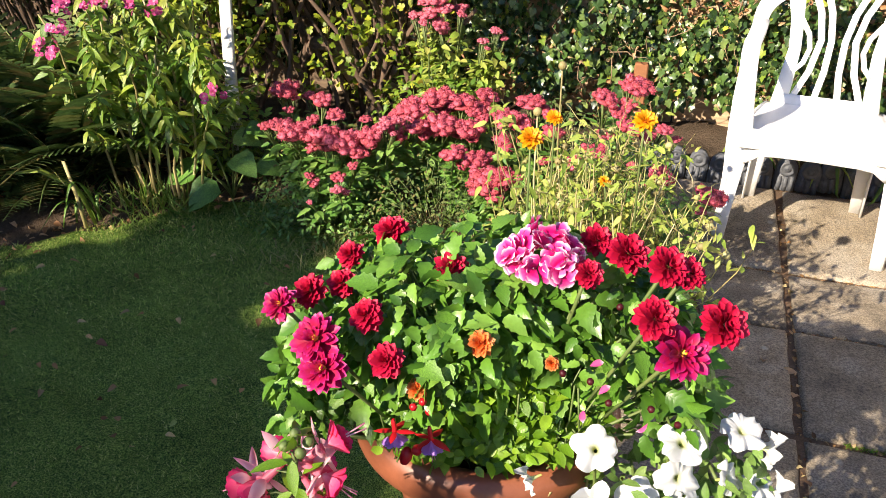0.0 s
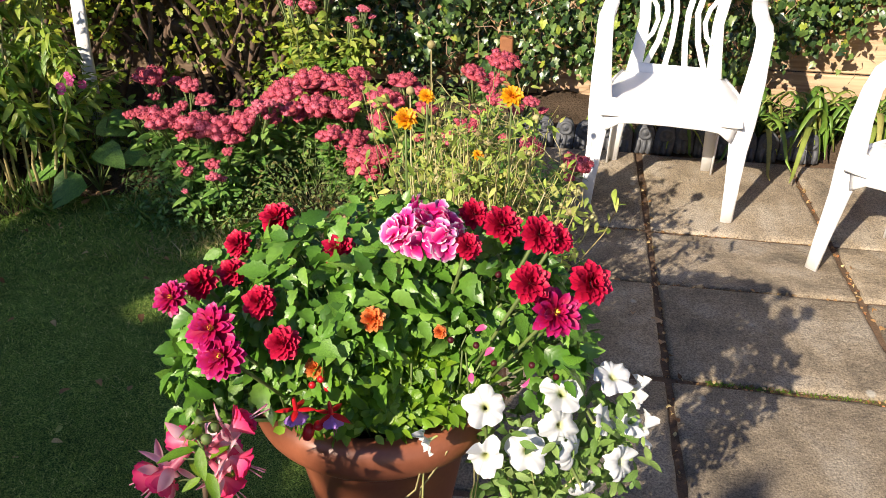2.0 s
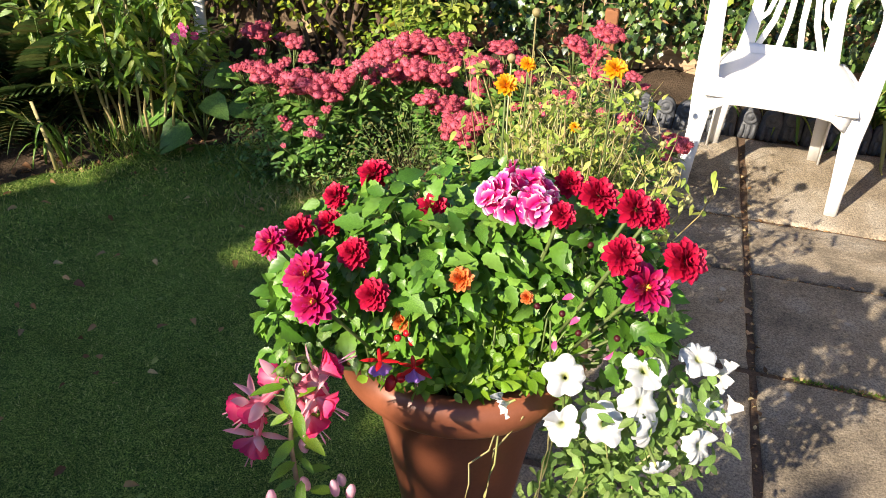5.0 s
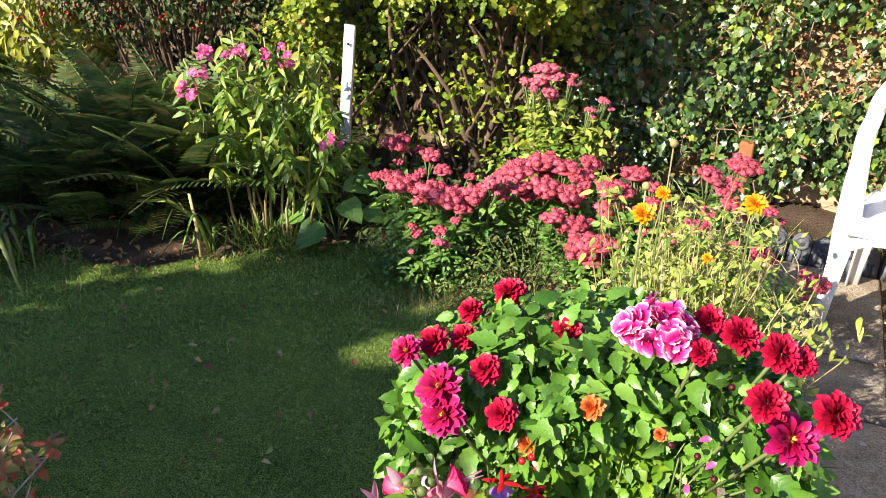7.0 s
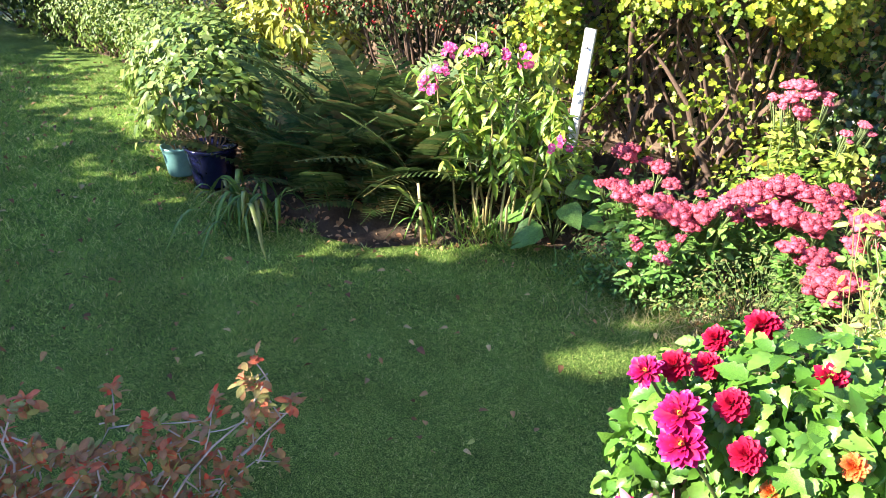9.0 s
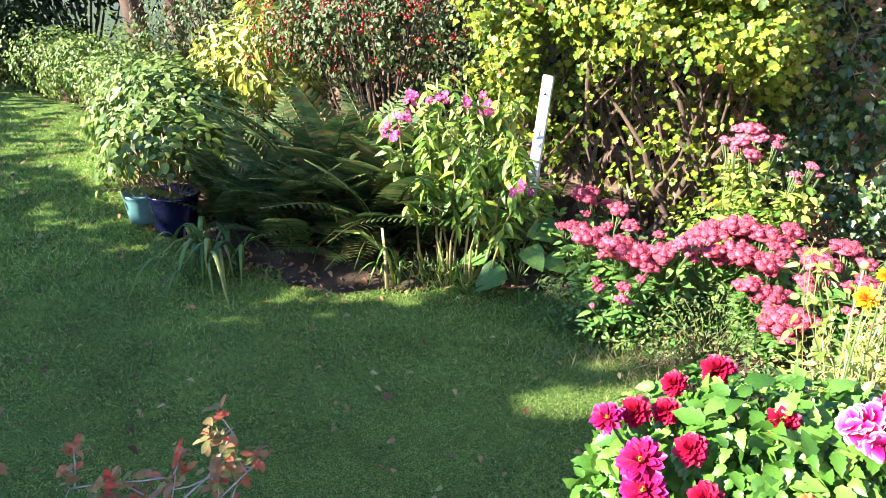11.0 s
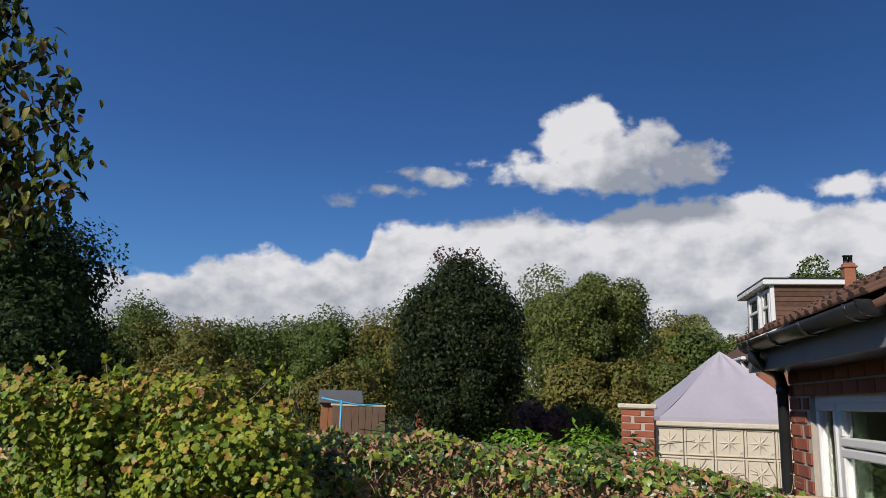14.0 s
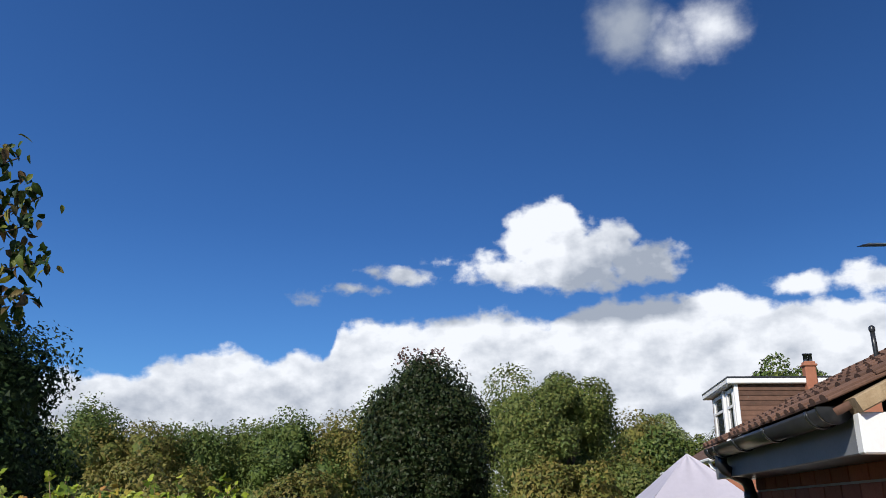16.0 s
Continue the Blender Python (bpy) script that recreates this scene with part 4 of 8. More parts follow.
def ivy():
    base = thing("ivy", fence_at(0.6), "dense dark green glossy ivy with brown dead leaves over a fence", "ivy", turn=-16)
    shape, n = lobed_shape("ivy"), 25000
    u = RNG.uniform(-1.9, 1.8, n)
    crest = np.interp(u, [-1.9, -0.4, 0.0, 0.45, 0.8, 1.8], [1.36, 1.34, 1.27, 1.18, 1.08, 1.0])
    z = RNG.uniform(0.10, 1.0, n) * crest
    low = np.interp(u, [-1.9, -0.7, -0.5, 0.2, 0.4, 0.75, 0.88, 1.3, 1.8], [0.05, 0.12, 0.22, 0.18, 0.36, 0.42, 0.66, 0.85, 0.95])
    keep = z > low + RNG.normal(size=n) * 0.05
    u, z, crest = u[keep], z[keep], crest[keep]
    n = len(u)
    lumps = 0.055 * np.sin(u * 5 + z * 3) + 0.045 * np.sin(u * 13 - z * 9) + 0.03 * np.sin(u * 29 + z * 23)
    thick = 0.13 + lumps + np.clip(z - 0.98, 0, 1) * 0.16
    P = np.stack([u, -thick + 0.03 - 0.15 * RNG.random(n) ** 1.4, z], 1)
    R = turns(np.array([-0.1, -1.0, 0.45]) + rnd(n) * 0.62, np.array([0, -0.15, -1.0]) + rnd(n) * 0.5)
    S = 0.019 + 0.024 * RNG.random(n) ** 1.3
    field = noise_field(u * 1.6, z * 1.6) + 0.5 * noise_field(u * 4.1, z * 4.1 + 9)
    band = np.exp(-((z - crest + 0.15) / 0.15) ** 2) * np.interp(u, [-1.5, -1.0, 0.1, 0.7], [0.25, 1.0, 0.85, 0.35])
    bare = (field + band) > 0.40
    brown = RNG.random(n) < np.where(bare, 0.72, np.interp(z, [0.6, 1.0], [0.10, 0.20]))
    drop = (bare & (RNG.random(n) < 0.12)) | (field < -0.42) & (RNG.random(n) < 0.4)
    g = ~brown & ~drop
    # more of the brightened leaves towards the sunlit crest
    crest_lit = g & (RNG.random(n) < np.interp(crest - z, [0.05, 0.35, 0.8], [0.42, 0.24, 0.05]))
    g = g & ~crest_lit
    part("young_leaves", spread(shape, P[crest_lit], R[crest_lit], S[crest_lit]), IVY_TOP, base, "bright yellow-green leaves, more of them towards the crest", kind="stuff")
    order = np.argsort(P[g][:, 0] * -1)
    leaves(base, shape, P[g][order], R[g][order], S[g][order], IVY, singles=150)
    b = brown & ~drop
    part("dead_leaves", spread(leaf_shape(0.62, 4, 0.55, 0.9, 0, 0.7), P[b], turns(np.array([-0.4, -0.8, 0.5]) + rnd(b.sum()) * 0.8, rnd(b.sum())), S[b] * 0.72), DEAD, base, "curled brown dead leaves", kind="stuff")
    n = 3900
    u = RNG.uniform(-1.9, 1.9, n)
    y = RNG.uniform(-0.30, 0.32, n)
    top = np.interp(u, [-1.9, -0.4, 0.0, 0.45, 0.8, 1.9], [1.35, 1.33, 1.265, 1.175, 1.075, 0.99]) + 0.02 * np.sin(u * 4) + 0.02 * np.sin(u * 11 + y * 7) - 0.5 * np.clip(np.abs(y) - 0.16, 0, 1)
    P = np.stack([u, y, top + 0.06 * RNG.random(n)], 1)
    R = turns(np.array([-0.1, -0.45, 1.0]) + rnd(n) * 0.5, rnd(n) + np.array([0, -0.6, -0.2]))
    S = 0.020 + 0.022 * RNG.random(n)
    b = RNG.random(n) < np.interp(u, [-1.4, -0.2, 0.6], [0.42, 0.24, 0.16])
    old = ~b & (RNG.random(n) < 0.35)
    part("old_top_leaves", spread(shape, P[old], R[old], S[old]), IVY, base, "dark green leaves among the bright ones", kind="stuff")
    b = ~b & ~old
    leaves(base, shape, P[b], R[b], S[b], IVY_TOP, singles=140)
    b = ~b & ~old
    part("dead_top_leaves", spread(leaf_shape(0.62, 4, 0.5, 0.8, 0, 0.7), P[b], R[b], S[b] * 0.95), DEAD, base, kind="stuff")
    tw = []
    for i in range(460):
        a = RNG.uniform(-1.75, 0.5) if i % 4 else RNG.uniform(-1.85, 1.7)
        zz = RNG.uniform(1.0, 1.26) if i % 3 else RNG.uniform(0.1, 1.0)
        d = rnd(1)[0] * np.array([0.07, 0.03, 0.08])
        p = np.array([a, -0.19 - 0.14 * RNG.random(), zz])
        tw.append(tube(bend(p, p + d, 0.012, 5, 0.014), 0.0024, 0.0012, 4))
    part("stem_tangle", joined(tw), TWIG, base, "tangled bare brown stems", kind="stuff")


def noise_field(a, b, k=1.0):
    return np.array([noise.noise(Vector((x * k, y * k, 0.3))) for x, y in zip(a, b)])


ivy()


# ---------- shrubs behind the border ----------
RNG = np.random.default_rng(11)
def currant():
    base = thing("flowering_currant", (-0.65, 3.60, 0), "flowering currant bush with yellow-green lobed leaves, bare below", "shrub")
    for i in range(34):
        a = np.array([np.clip(RNG.normal(), -1.5, 1.5) * 0.36, RNG.normal() * 0.08, 0])
        b = np.array([RNG.uniform(-0.75, 0.66), RNG.uniform(-0.24, 0.2), RNG.uniform(0.9, 1.62)])
        t = np.linspace(0, 1, 7)[:, None]
        p = a + (b - a) * np.concatenate([t ** 1.5, t ** 1.5, t], 1) + RNG.normal(size=(7, 3)) * 0.030
        part("stem", tube(p, RNG.uniform(0.008, 0.020), 0.003, 6), BARK, base)
    for sx in (0.52, 0.3):
        part("stem", tube(bend((0.10, -0.05, 0.0), (sx + 0.2, -0.15, 0.62), -0.06, 6, 0.02), 0.017, 0.009, 7), BARK, base)
    n = 19000
    c = RNG.uniform(-1, 1, (230, 3)) * np.array([0.76, 0.26, 0.50]) + np.array([-0.07, -0.05, 1.13])
    c = np.concatenate([c, RNG.uniform(-1, 1, (40, 3)) * np.array([0.26, 0.16, 0.42]) + np.array([0.38, -0.32, 1.05])])
    c = c[c[:, 0] > np.interp(c[:, 2], [0.8, 1.15, 1.5], [-0.70, -0.60, -0.46])]
    c = c[c[:, 2] > 0.82 + 0.20 * np.sin(c[:, 0] * 4.5 + 0.6)]
    c = c[c[:, 2] < 1.60 - 0.45 * np.clip(np.abs(c[:, 0] + 0.10) - 0.42, 0, 1) + 0.04 * np.sin(c[:, 0] * 8)]
    k = RNG.integers(0, len(c), n)
    d = unit(rnd(n) + np.array([-0.2, -0.25, 0.25]))
    P = c[k] + d * (0.045 + 0.085 * RNG.random((n, 1)))
    cap = 1.61 + 0.03 * np.sin(P[:, 0] * 9 + 1) + 0.02 * np.sin(P[:, 0] * 23)
    P[:, 2] = np.where(P[:, 2] > cap, cap + (P[:, 2] - cap) * 0.4, P[:, 2])
    keep = P[:, 1] < 0.24
    m = 1500
    c2 = np.stack([RNG.uniform(-0.75, 0.62, 60), RNG.uniform(-0.24, 0.05, 60), RNG.uniform(0.25, 0.95, 60)], 1)
    P2 = c2[RNG.integers(0, 60, m)] + unit(rnd(m)) * (0.03 + 0.08 * RNG.random((m, 1)))
    P, d = np.concatenate([P[keep], P2]), np.concatenate([d[keep], unit(rnd(m))])
    n = len(P)
    R = turns(d * 0.6 + np.array([-0.3, -0.45, 0.55]) + rnd(n) * 0.5, d + np.array([0, -0.3, -0.6]) + rnd(n) * 0.4)
    o = np.argsort(P[:, 1])
    S = (0.017 + 0.018 * RNG.random(n))[o]
    P, R = P[o], R[o]
    dark = (P[:, 0] < -0.25) & (P[:, 2] > 1.2) & (RNG.random(n) < 0.35) | (P[:, 0] < -0.8) & (RNG.random(n) < 0.6) | (RNG.random(n) < 0.06)
    rust = ~dark & (RNG.random(n) < np.interp(P[:, 2], [1.1, 1.45, 1.62], [0.05, 0.22, 0.65]))
    plain = ~dark & ~rust
    leaves(base, lobed_shape("ribes"), P[plain], R[plain], S[plain], RIBES, singles=270)
    part("turning_leaves", spread(lobed_shape("ribes"), P[rust], R[rust], S[rust]), RIBES_AUTUMN, base, "yellow and rust-coloured leaves", kind="stuff")
    part("green_leaves", spread(leaf_shape(0.6, 4, 0.16, 0.25, 0.04, 0.75), P[dark], R[dark], S[dark] * 1.1), PHLOX_LEAF, base, "darker green oval leaves", kind="stuff")
    SP = []
    for i in range(60):
        p = np.array([RNG.uniform(-0.75, 0.65), RNG.uniform(-0.2, 0.15), 1.55])
        e = p + np.array([RNG.normal() * 0.06, RNG.normal() * 0.05, 0.06 + 0.12 * RNG.random()])
        part("shoot", tube(bend(p, e, 0, 3), 0.0025, 0.001, 4), TWIG, base)
        SP += [p + (e - p) * t for t in (0.5, 0.65, 0.8, 0.9, 1.0, 1.0)]
    n = len(SP)
    part("tip_leaves", spread(lobed_shape("ribes"), np.array(SP), turns(np.array([-0.3, -0.3, 0.7]) + rnd(n) * 0.6, rnd(n)), 0.018 + 0.02 * RNG.random(n)), RIBES, base, kind="stuff")


currant()


def stump():
    base = thing("log", (-0.78, 3.72, 0), "sawn grey-brown dead branch stub among the stems", "log")
    part("log_body", tube([(0, 0, 0), (0.02, -0.02, 0.2), (0.06, -0.05, 0.36), (0.13, -0.12, 0.44), (0.20, -0.16, 0.44)], 0.045, 0.030, 10), BARK, base)
    part("branch", tube([(0.06, -0.05, 0.35), (0.09, -0.04, 0.5), (0.16, -0.05, 0.62)], 0.022, 0.014, 8), BARK, base)


stump()
wp = thing("white_post", (-0.97, 3.28, 0), "leaning white plastic post behind the flowers", "post")
part("post_body", sweep([(0, 0, 0.0), (0.02, 0, 0.45), (0.05, 0, 0.815)], (1, 0, 0), 0.024, 0.014, 12, 0.35), UPVC, wp)
part("screw", lathe([(0.006, 0.0), (0.006, 0.004), (0.001, 0.005)], 8), STEEL, wp, loc=pose(0.045, -0.02, 0.74, 90))

# ---------- flowers ----------
def bloom_shape(layers, petal):
    """Petals in rings. layers: (count, length, tilt from flat in degrees, height)."""
    out = []
    for count, length, tilt, h in layers:
        a = (np.arange(count) + RNG.random()) * 2 * math.pi / count + RNG.normal(size=count) * 0.12
        tl = np.radians(tilt + RNG.normal(size=count) * 9)
        along = np.stack([np.cos(a) * np.cos(tl), np.sin(a) * np.cos(tl), np.sin(tl)], 1)
        nrm = np.stack([-np.cos(a) * np.sin(tl), -np.sin(a) * np.sin(tl), np.cos(tl)], 1)
        P = np.stack([np.cos(a) * 0.05, np.sin(a) * 0.05, np.full(count, h)], 1)
        out.append(spread(petal, P, turns(nrm, along), length * (0.9 + 0.2 * RNG.random(count))))
    return joined(out)


def dahlia_shape():
    return bloom_shape([(15, 0.96, -16, 0.0), (15, 1.0, 4, 0.05), (14, 0.92, 20, 0.11), (12, 0.76, 36, 0.17), (10, 0.58, 52, 0.22), (7, 0.40, 68, 0.26), (5, 0.26, 82, 0.28)], leaf_shape(0.46, 6, 0.30, -0.12, 0, 1.75))


def open_dahlia_shape():
    return bloom_shape([(14, 1.0, -10, 0.0), (14, 0.96, 7, 0.05), (12, 0.80, 22, 0.10), (10, 0.55, 42, 0.13), (7, 0.34, 60, 0.15)], leaf_shape(0.42, 6, 0.28, -0.10, 0, 1.6))


def button_shape(r=0.2, h=0.12):
    return lathe([(r, 0.05), (r * 0.95, h), (r * 0.5, h * 1.5), (0.001, h * 1.6)], 10)


def round_petal(W=0.9, notch=0.08):
    """A broad petal with a rounded, slightly waved end, one long along x."""
    V, F, tt = [(0, 0, 0)], [], [0]
    for t, w, z in ((0.35, 0.22, 0.03), (0.65, 0.42, 0.02), (0.88, 0.44, -0.02), (1.0, 0.30, -0.07)):
        for k in (-1, -0.5, 0, 0.5, 1):
            edge = 1 if t > 0.9 else 0
            V.append((t - notch * edge * (k == 0) - 0.06 * abs(k), k * w * W / 0.9, z + 0.05 * k * k + 0.03 * edge * math.cos(6 * k)))
            tt.append(t)
    F += [(0, 1 + k, 2 + k) for k in range(4)]
    F += [(1 + 5 * r + k, 6 + 5 * r + k, 7 + 5 * r + k, 2 + 5 * r + k) for r in range(3) for k in range(4)]
    return Shape(V, F, tt)


def disc_flower_shape(n=5, W=0.95, tilt=10):
    return bloom_shape([(n, 1.0, tilt, 0.0)], round_petal(W))


def trumpet_shape(seed=0, cup=0.0):
    """A ruffled funnel flower with five soft lobes that opens along z, one wide."""
    n, prof = 50, [(0.07, -0.75, 0), (0.09, -0.45, 0.05), (0.15, -0.15, 0.1), (0.30, -0.02, 0.28), (0.50, 0.05, 0.5), (0.72, 0.06, 0.74), (0.90, 0.02, 0.9), (1.0, -0.05, 1.0)]
    V, F, tt = [], [], []
    g = np.random.default_rng(seed)
    lift, size, ph = g.normal(size=5) * 0.22, 1 + g.normal(size=5) * 0.10, g.random(4) * 6.28
    for r, z, t in prof:
        for j in range(n):
            a = 2 * math.pi * j / n
            q = 2.5 * a / math.pi
            k, w = int(q) % 5, 0.5 - 0.5 * math.cos(2 * math.pi * (q % 1))
            lobe = (1 - 0.20 * t * (1 - w) ** 3) * (1 + (size[k] - 1) * w * t)
            ruff = 0.10 * math.sin(7 * a + ph[0]) + 0.08 * math.sin(12 * a + ph[1]) + 0.05 * math.sin(19 * a + ph[2])
            V.append((r * lobe * math.cos(a), r * lobe * math.sin(a), z + lift[k] * w * t ** 2 + t ** 2.5 * ruff + 0.10 * t * (w - 0.5) + cup * t * t))
            tt.append(t)
    for i in range(len(prof) - 1):
        F += [(i * n + j, i * n + (j + 1) % n, (i + 1) * n + (j + 1) % n, (i + 1) * n + j) for j in range(n)]
    return Shape(V, F, tt)


def dot_shape():
    return Shape([(1, 0, 0), (-1, 0, 0), (0, 1, 0), (0, -1, 0), (0, 0, 1), (0, 0, -1)],
                 [(0, 2, 4), (2, 1, 4), (1, 3, 4), (3, 0, 4), (2, 0, 5), (1, 2, 5), (3, 1, 5), (0, 3, 5)])


def ball_shape(n=8):
    return lathe([(0.01, -1), (0.55, -0.83), (0.95, -0.3), (0.95, 0.3), (0.55, 0.83), (0.01, 1)], n)


def facing(nrm, spin=None):
    n = np.array([nrm], float)
    return turns(n, rnd(1) if spin is None else np.array([spin], float))[0]


# ---------- the big planter ----------
RNG = np.random.default_rng(12)
POT = np.array([0.13, 1.085])


def planter():
    pot = thing("planter", (POT[0], POT[1], 0), "large round terracotta-coloured plastic planter with rolled rim", "plant pot")
    body = [(0.02, 0.004), (0.098, 0.004), (0.104, 0.012), (0.100, 0.03), (0.092, 0.06), (0.102, 0.17), (0.120, 0.30), (0.137, 0.41), (0.146, 0.47), (0.156, 0.503)]
    part("pot_body", lathe(body, 56), TERRA, pot)
    rim = [(0.150, 0.490), (0.170, 0.487), (0.184, 0.492), (0.193, 0.504), (0.197, 0.520), (0.195, 0.536), (0.187, 0.549), (0.175, 0.556), (0.164, 0.554), (0.157, 0.545), (0.154, 0.530), (0.152, 0.47)]
    part("rim", lathe(rim, 56), TERRA, pot)
    soil = solo("potting_soil", sheet(-0.156, 0.156, -0.156, 0.156, 34, 34,
                lambda x, y: 0.517 + noise.noise(Vector((x * 40, y * 40, 1))) * 0.016 + noise.noise(Vector((x * 110, y * 110, 4))) * 0.007 - (0.03 if x * x + y * y > 0.0228 else 0)),
                SOIL, "dark lumpy potting soil in the planter", "soil", "stuff")
    k = np.hypot(soil_xy(soil)[:, 0], soil_xy(soil)[:, 1])
    co = soil_xy(soil)
    co[:, :2] *= np.minimum(1, 0.155 / np.maximum(k, 1e-6))[:, None]
    soil.data.vertices.foreach_set("co", co.astype(np.float32).ravel())
    soil.data.update()
    soil.matrix_basis = pose(POT[0], POT[1], 0)


def soil_xy(ob):
    a = np.zeros(len(ob.data.vertices) * 3, dtype=np.float32)
    ob.data.vertices.foreach_get("co", a)
    return a.reshape(-1, 3).astype(float)


planter()


def dahlias():
    base = thing("dahlia_plant", (0.14, 1.06, 0.51), "bushy dahlias in the planter with serrated green leaves and crimson blooms", "dahlia")
    o = np.array([0.14, 1.06, 0.51])
    n = 3600
    d = unit(rnd(n * 2) + np.array([0, -0.15, 0.25]))
    d = d[d[:, 2] > -0.25][:n]
    n = len(d)
    r = np.where(RNG.random(n) < 0.66, 0.90 + 0.14 * RNG.random(n), 0.5 + 0.4 * RNG.random(n))
    full = (np.abs(d) ** 2.7).sum(1) ** (-1 / 2.7)
    P = d * (r * full)[:, None] * np.array([0.285, 0.225, 0.285]) + np.array([0.0, -0.035, 0.012])
    P[:, 2] += 0.018 * np.sin(P[:, 0] * 31 + 1) * np.sin(P[:, 1] * 27)
    # the front leans back above and tucks in over the rim below
    h = P[:, 2] + 0.51 - 0.75
    front = 0.905 + np.maximum(h * 1.3, -h * 0.25) - 1.06 + 0.02 * np.sin(P[:, 0] * 23) - 0.03 * np.clip((P[:, 0] - 0.12) / 0.1, 0, 1)
    P[:, 1] = np.where(P[:, 1] < front, front + 0.03 * np.abs(RNG.normal(size=n)), P[:, 1])
    skirt = np.interp(P[:, 0], [-0.3, -0.22, -0.15, 0.10, 0.16, 0.24], [0.02, 0.04, 0.095, 0.095, 0.13, 0.10])
    keep = P[:, 2] > skirt
    P, d, r = P[keep], d[keep], r[keep]
    n = len(P)
    R = turns(d * 0.5 + np.array([-0.2, -0.35, 0.75]) + rnd(n) * 0.75, d * np.array([1, 1, 0.2]) + np.array([0, -0.1, -0.2]) + rnd(n) * 0.6)
    S = np.where(RNG.random(n) < 0.12, 0.036 + 0.012 * RNG.random(n), 0.017 + 0.018 * RNG.random(n))
    q = np.argsort(-r)
    leaves(base, leaf_shape(0.58, 8, 0.18, 0.36, 0.13, 0.78), P[q], R[q], S[q], DAHLIA_LEAF, singles=290)
    st = [tube(bend(RNG.normal(size=3) * np.array([0.05, 0.05, 0]), P[i] * 0.94, 0.0, 4, 0.006), 0.0034, 0.0018, 5) for i in range(0, n, 8)]
    part("stems", joined(st), STEM, base, kind="stuff")
    red, mag = dahlia_shape(), open_dahlia_shape()
    # place, radius, 0 crimson or 1 magenta-edged
    BLOOMS = [(0.0, 1.10, 0.80, 0.030, 0), (-0.05, 1.07, 0.78, 0.024, 0), (0.085, 0.99, 0.81, 0.027, 0), (-0.085, 0.98, 0.78, 0.027, 0), (-0.05, 1.0, 0.78, 0.024, 0),
              (-0.115, 0.95, 0.78, 0.026, 1), (-0.01, 0.93, 0.78, 0.026, 0), (-0.06, 0.89, 0.775, 0.034, 1), (-0.05, 0.87, 0.75, 0.034, 1), (0.017, 0.89, 0.747, 0.026, 0),
              (0.26, 1.03, 0.83, 0.025, 0), (0.24, 0.95, 0.83, 0.022, 0), (0.29, 0.99, 0.835, 0.031, 0), (0.33, 0.96, 0.835, 0.031, 0), (0.355, 0.965, 0.825, 0.025, 0),
              (0.30, 0.87, 0.825, 0.029, 0), (0.33, 0.86, 0.79, 0.036, 1), (0.37, 0.87, 0.82, 0.032, 0)]
    for x, y, z, s, k in BLOOMS:
        p = np.array([x, y, z]) - o
        nrm = unit(p * np.array([1, 1, 0.5]) * 1.2 + np.array([0, -0.35, 0.42]))
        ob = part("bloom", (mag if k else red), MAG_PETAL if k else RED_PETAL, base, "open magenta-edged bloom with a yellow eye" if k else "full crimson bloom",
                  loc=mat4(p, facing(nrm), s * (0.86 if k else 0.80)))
        if k:
            part("flower_eye", button_shape(0.13, 0.22), STAMEN, ob, "yellow eye")
        part("flower_stalk", tube(bend(p * np.array([0.7, 0.7, 0.5]), p - nrm * s * 0.1, 0.0, 4), 0.0022, 0.0026, 5), STEM, base)
    for x, y, z, s in ((0.122, 0.917, 0.754, 0.022), (0.05, 0.90, 0.70, 0.018), (0.20, 0.89, 0.75, 0.012)):
        p = np.array([x, y, z]) - o
        part("orange_bloom", dahlia_shape(), ORANGE_PETAL, base, "small orange bloom", loc=mat4(p + np.array([0, -0.008, 0.006]), facing((0, -0.6, 0.8)), s * 0.70))
    buds = spread(ball_shape(7), np.array([(0.27, 0.90, 0.82), (0.30, 0.83, 0.74), (0.33, 0.83, 0.72), (0.24, 0.86, 0.75), (0.21, 0.86, 0.76), (0.26, 0.85, 0.73)]) - o, turns(rnd(6), rnd(6)), np.full(6, 0.0042))
    part("buds", buds, RED_PETAL, base, "dark red buds", kind="stuff")
    gb = np.stack([RNG.uniform(-0.2, 0.22, 16), RNG.uniform(-0.08, 0.1, 16), np.zeros(16)], 1)
    gb[:, 2] = 0.23 + 0.07 * RNG.random(16)
    part("green_buds", spread(ball_shape(7), gb, turns(rnd(16), rnd(16)), 0.003 + 0.0015 * RNG.random(16)), YELLOW_GREEN, base, kind="stuff")
    pk = np.array([(0.255, 0.875, 0.765), (0.262, 0.86, 0.745), (0.235, 0.85, 0.70), (0.29, 0.84, 0.70)]) - o
    part("pink_buds", spread(leaf_shape(0.5, 3, 0.4, 0.1), pk, turns(rnd(4) + np.array([0, -0.5, 1]), rnd(4)), np.full(4, 0.016)), PHLOX_PETAL, base, kind="stuff")


dahlias()


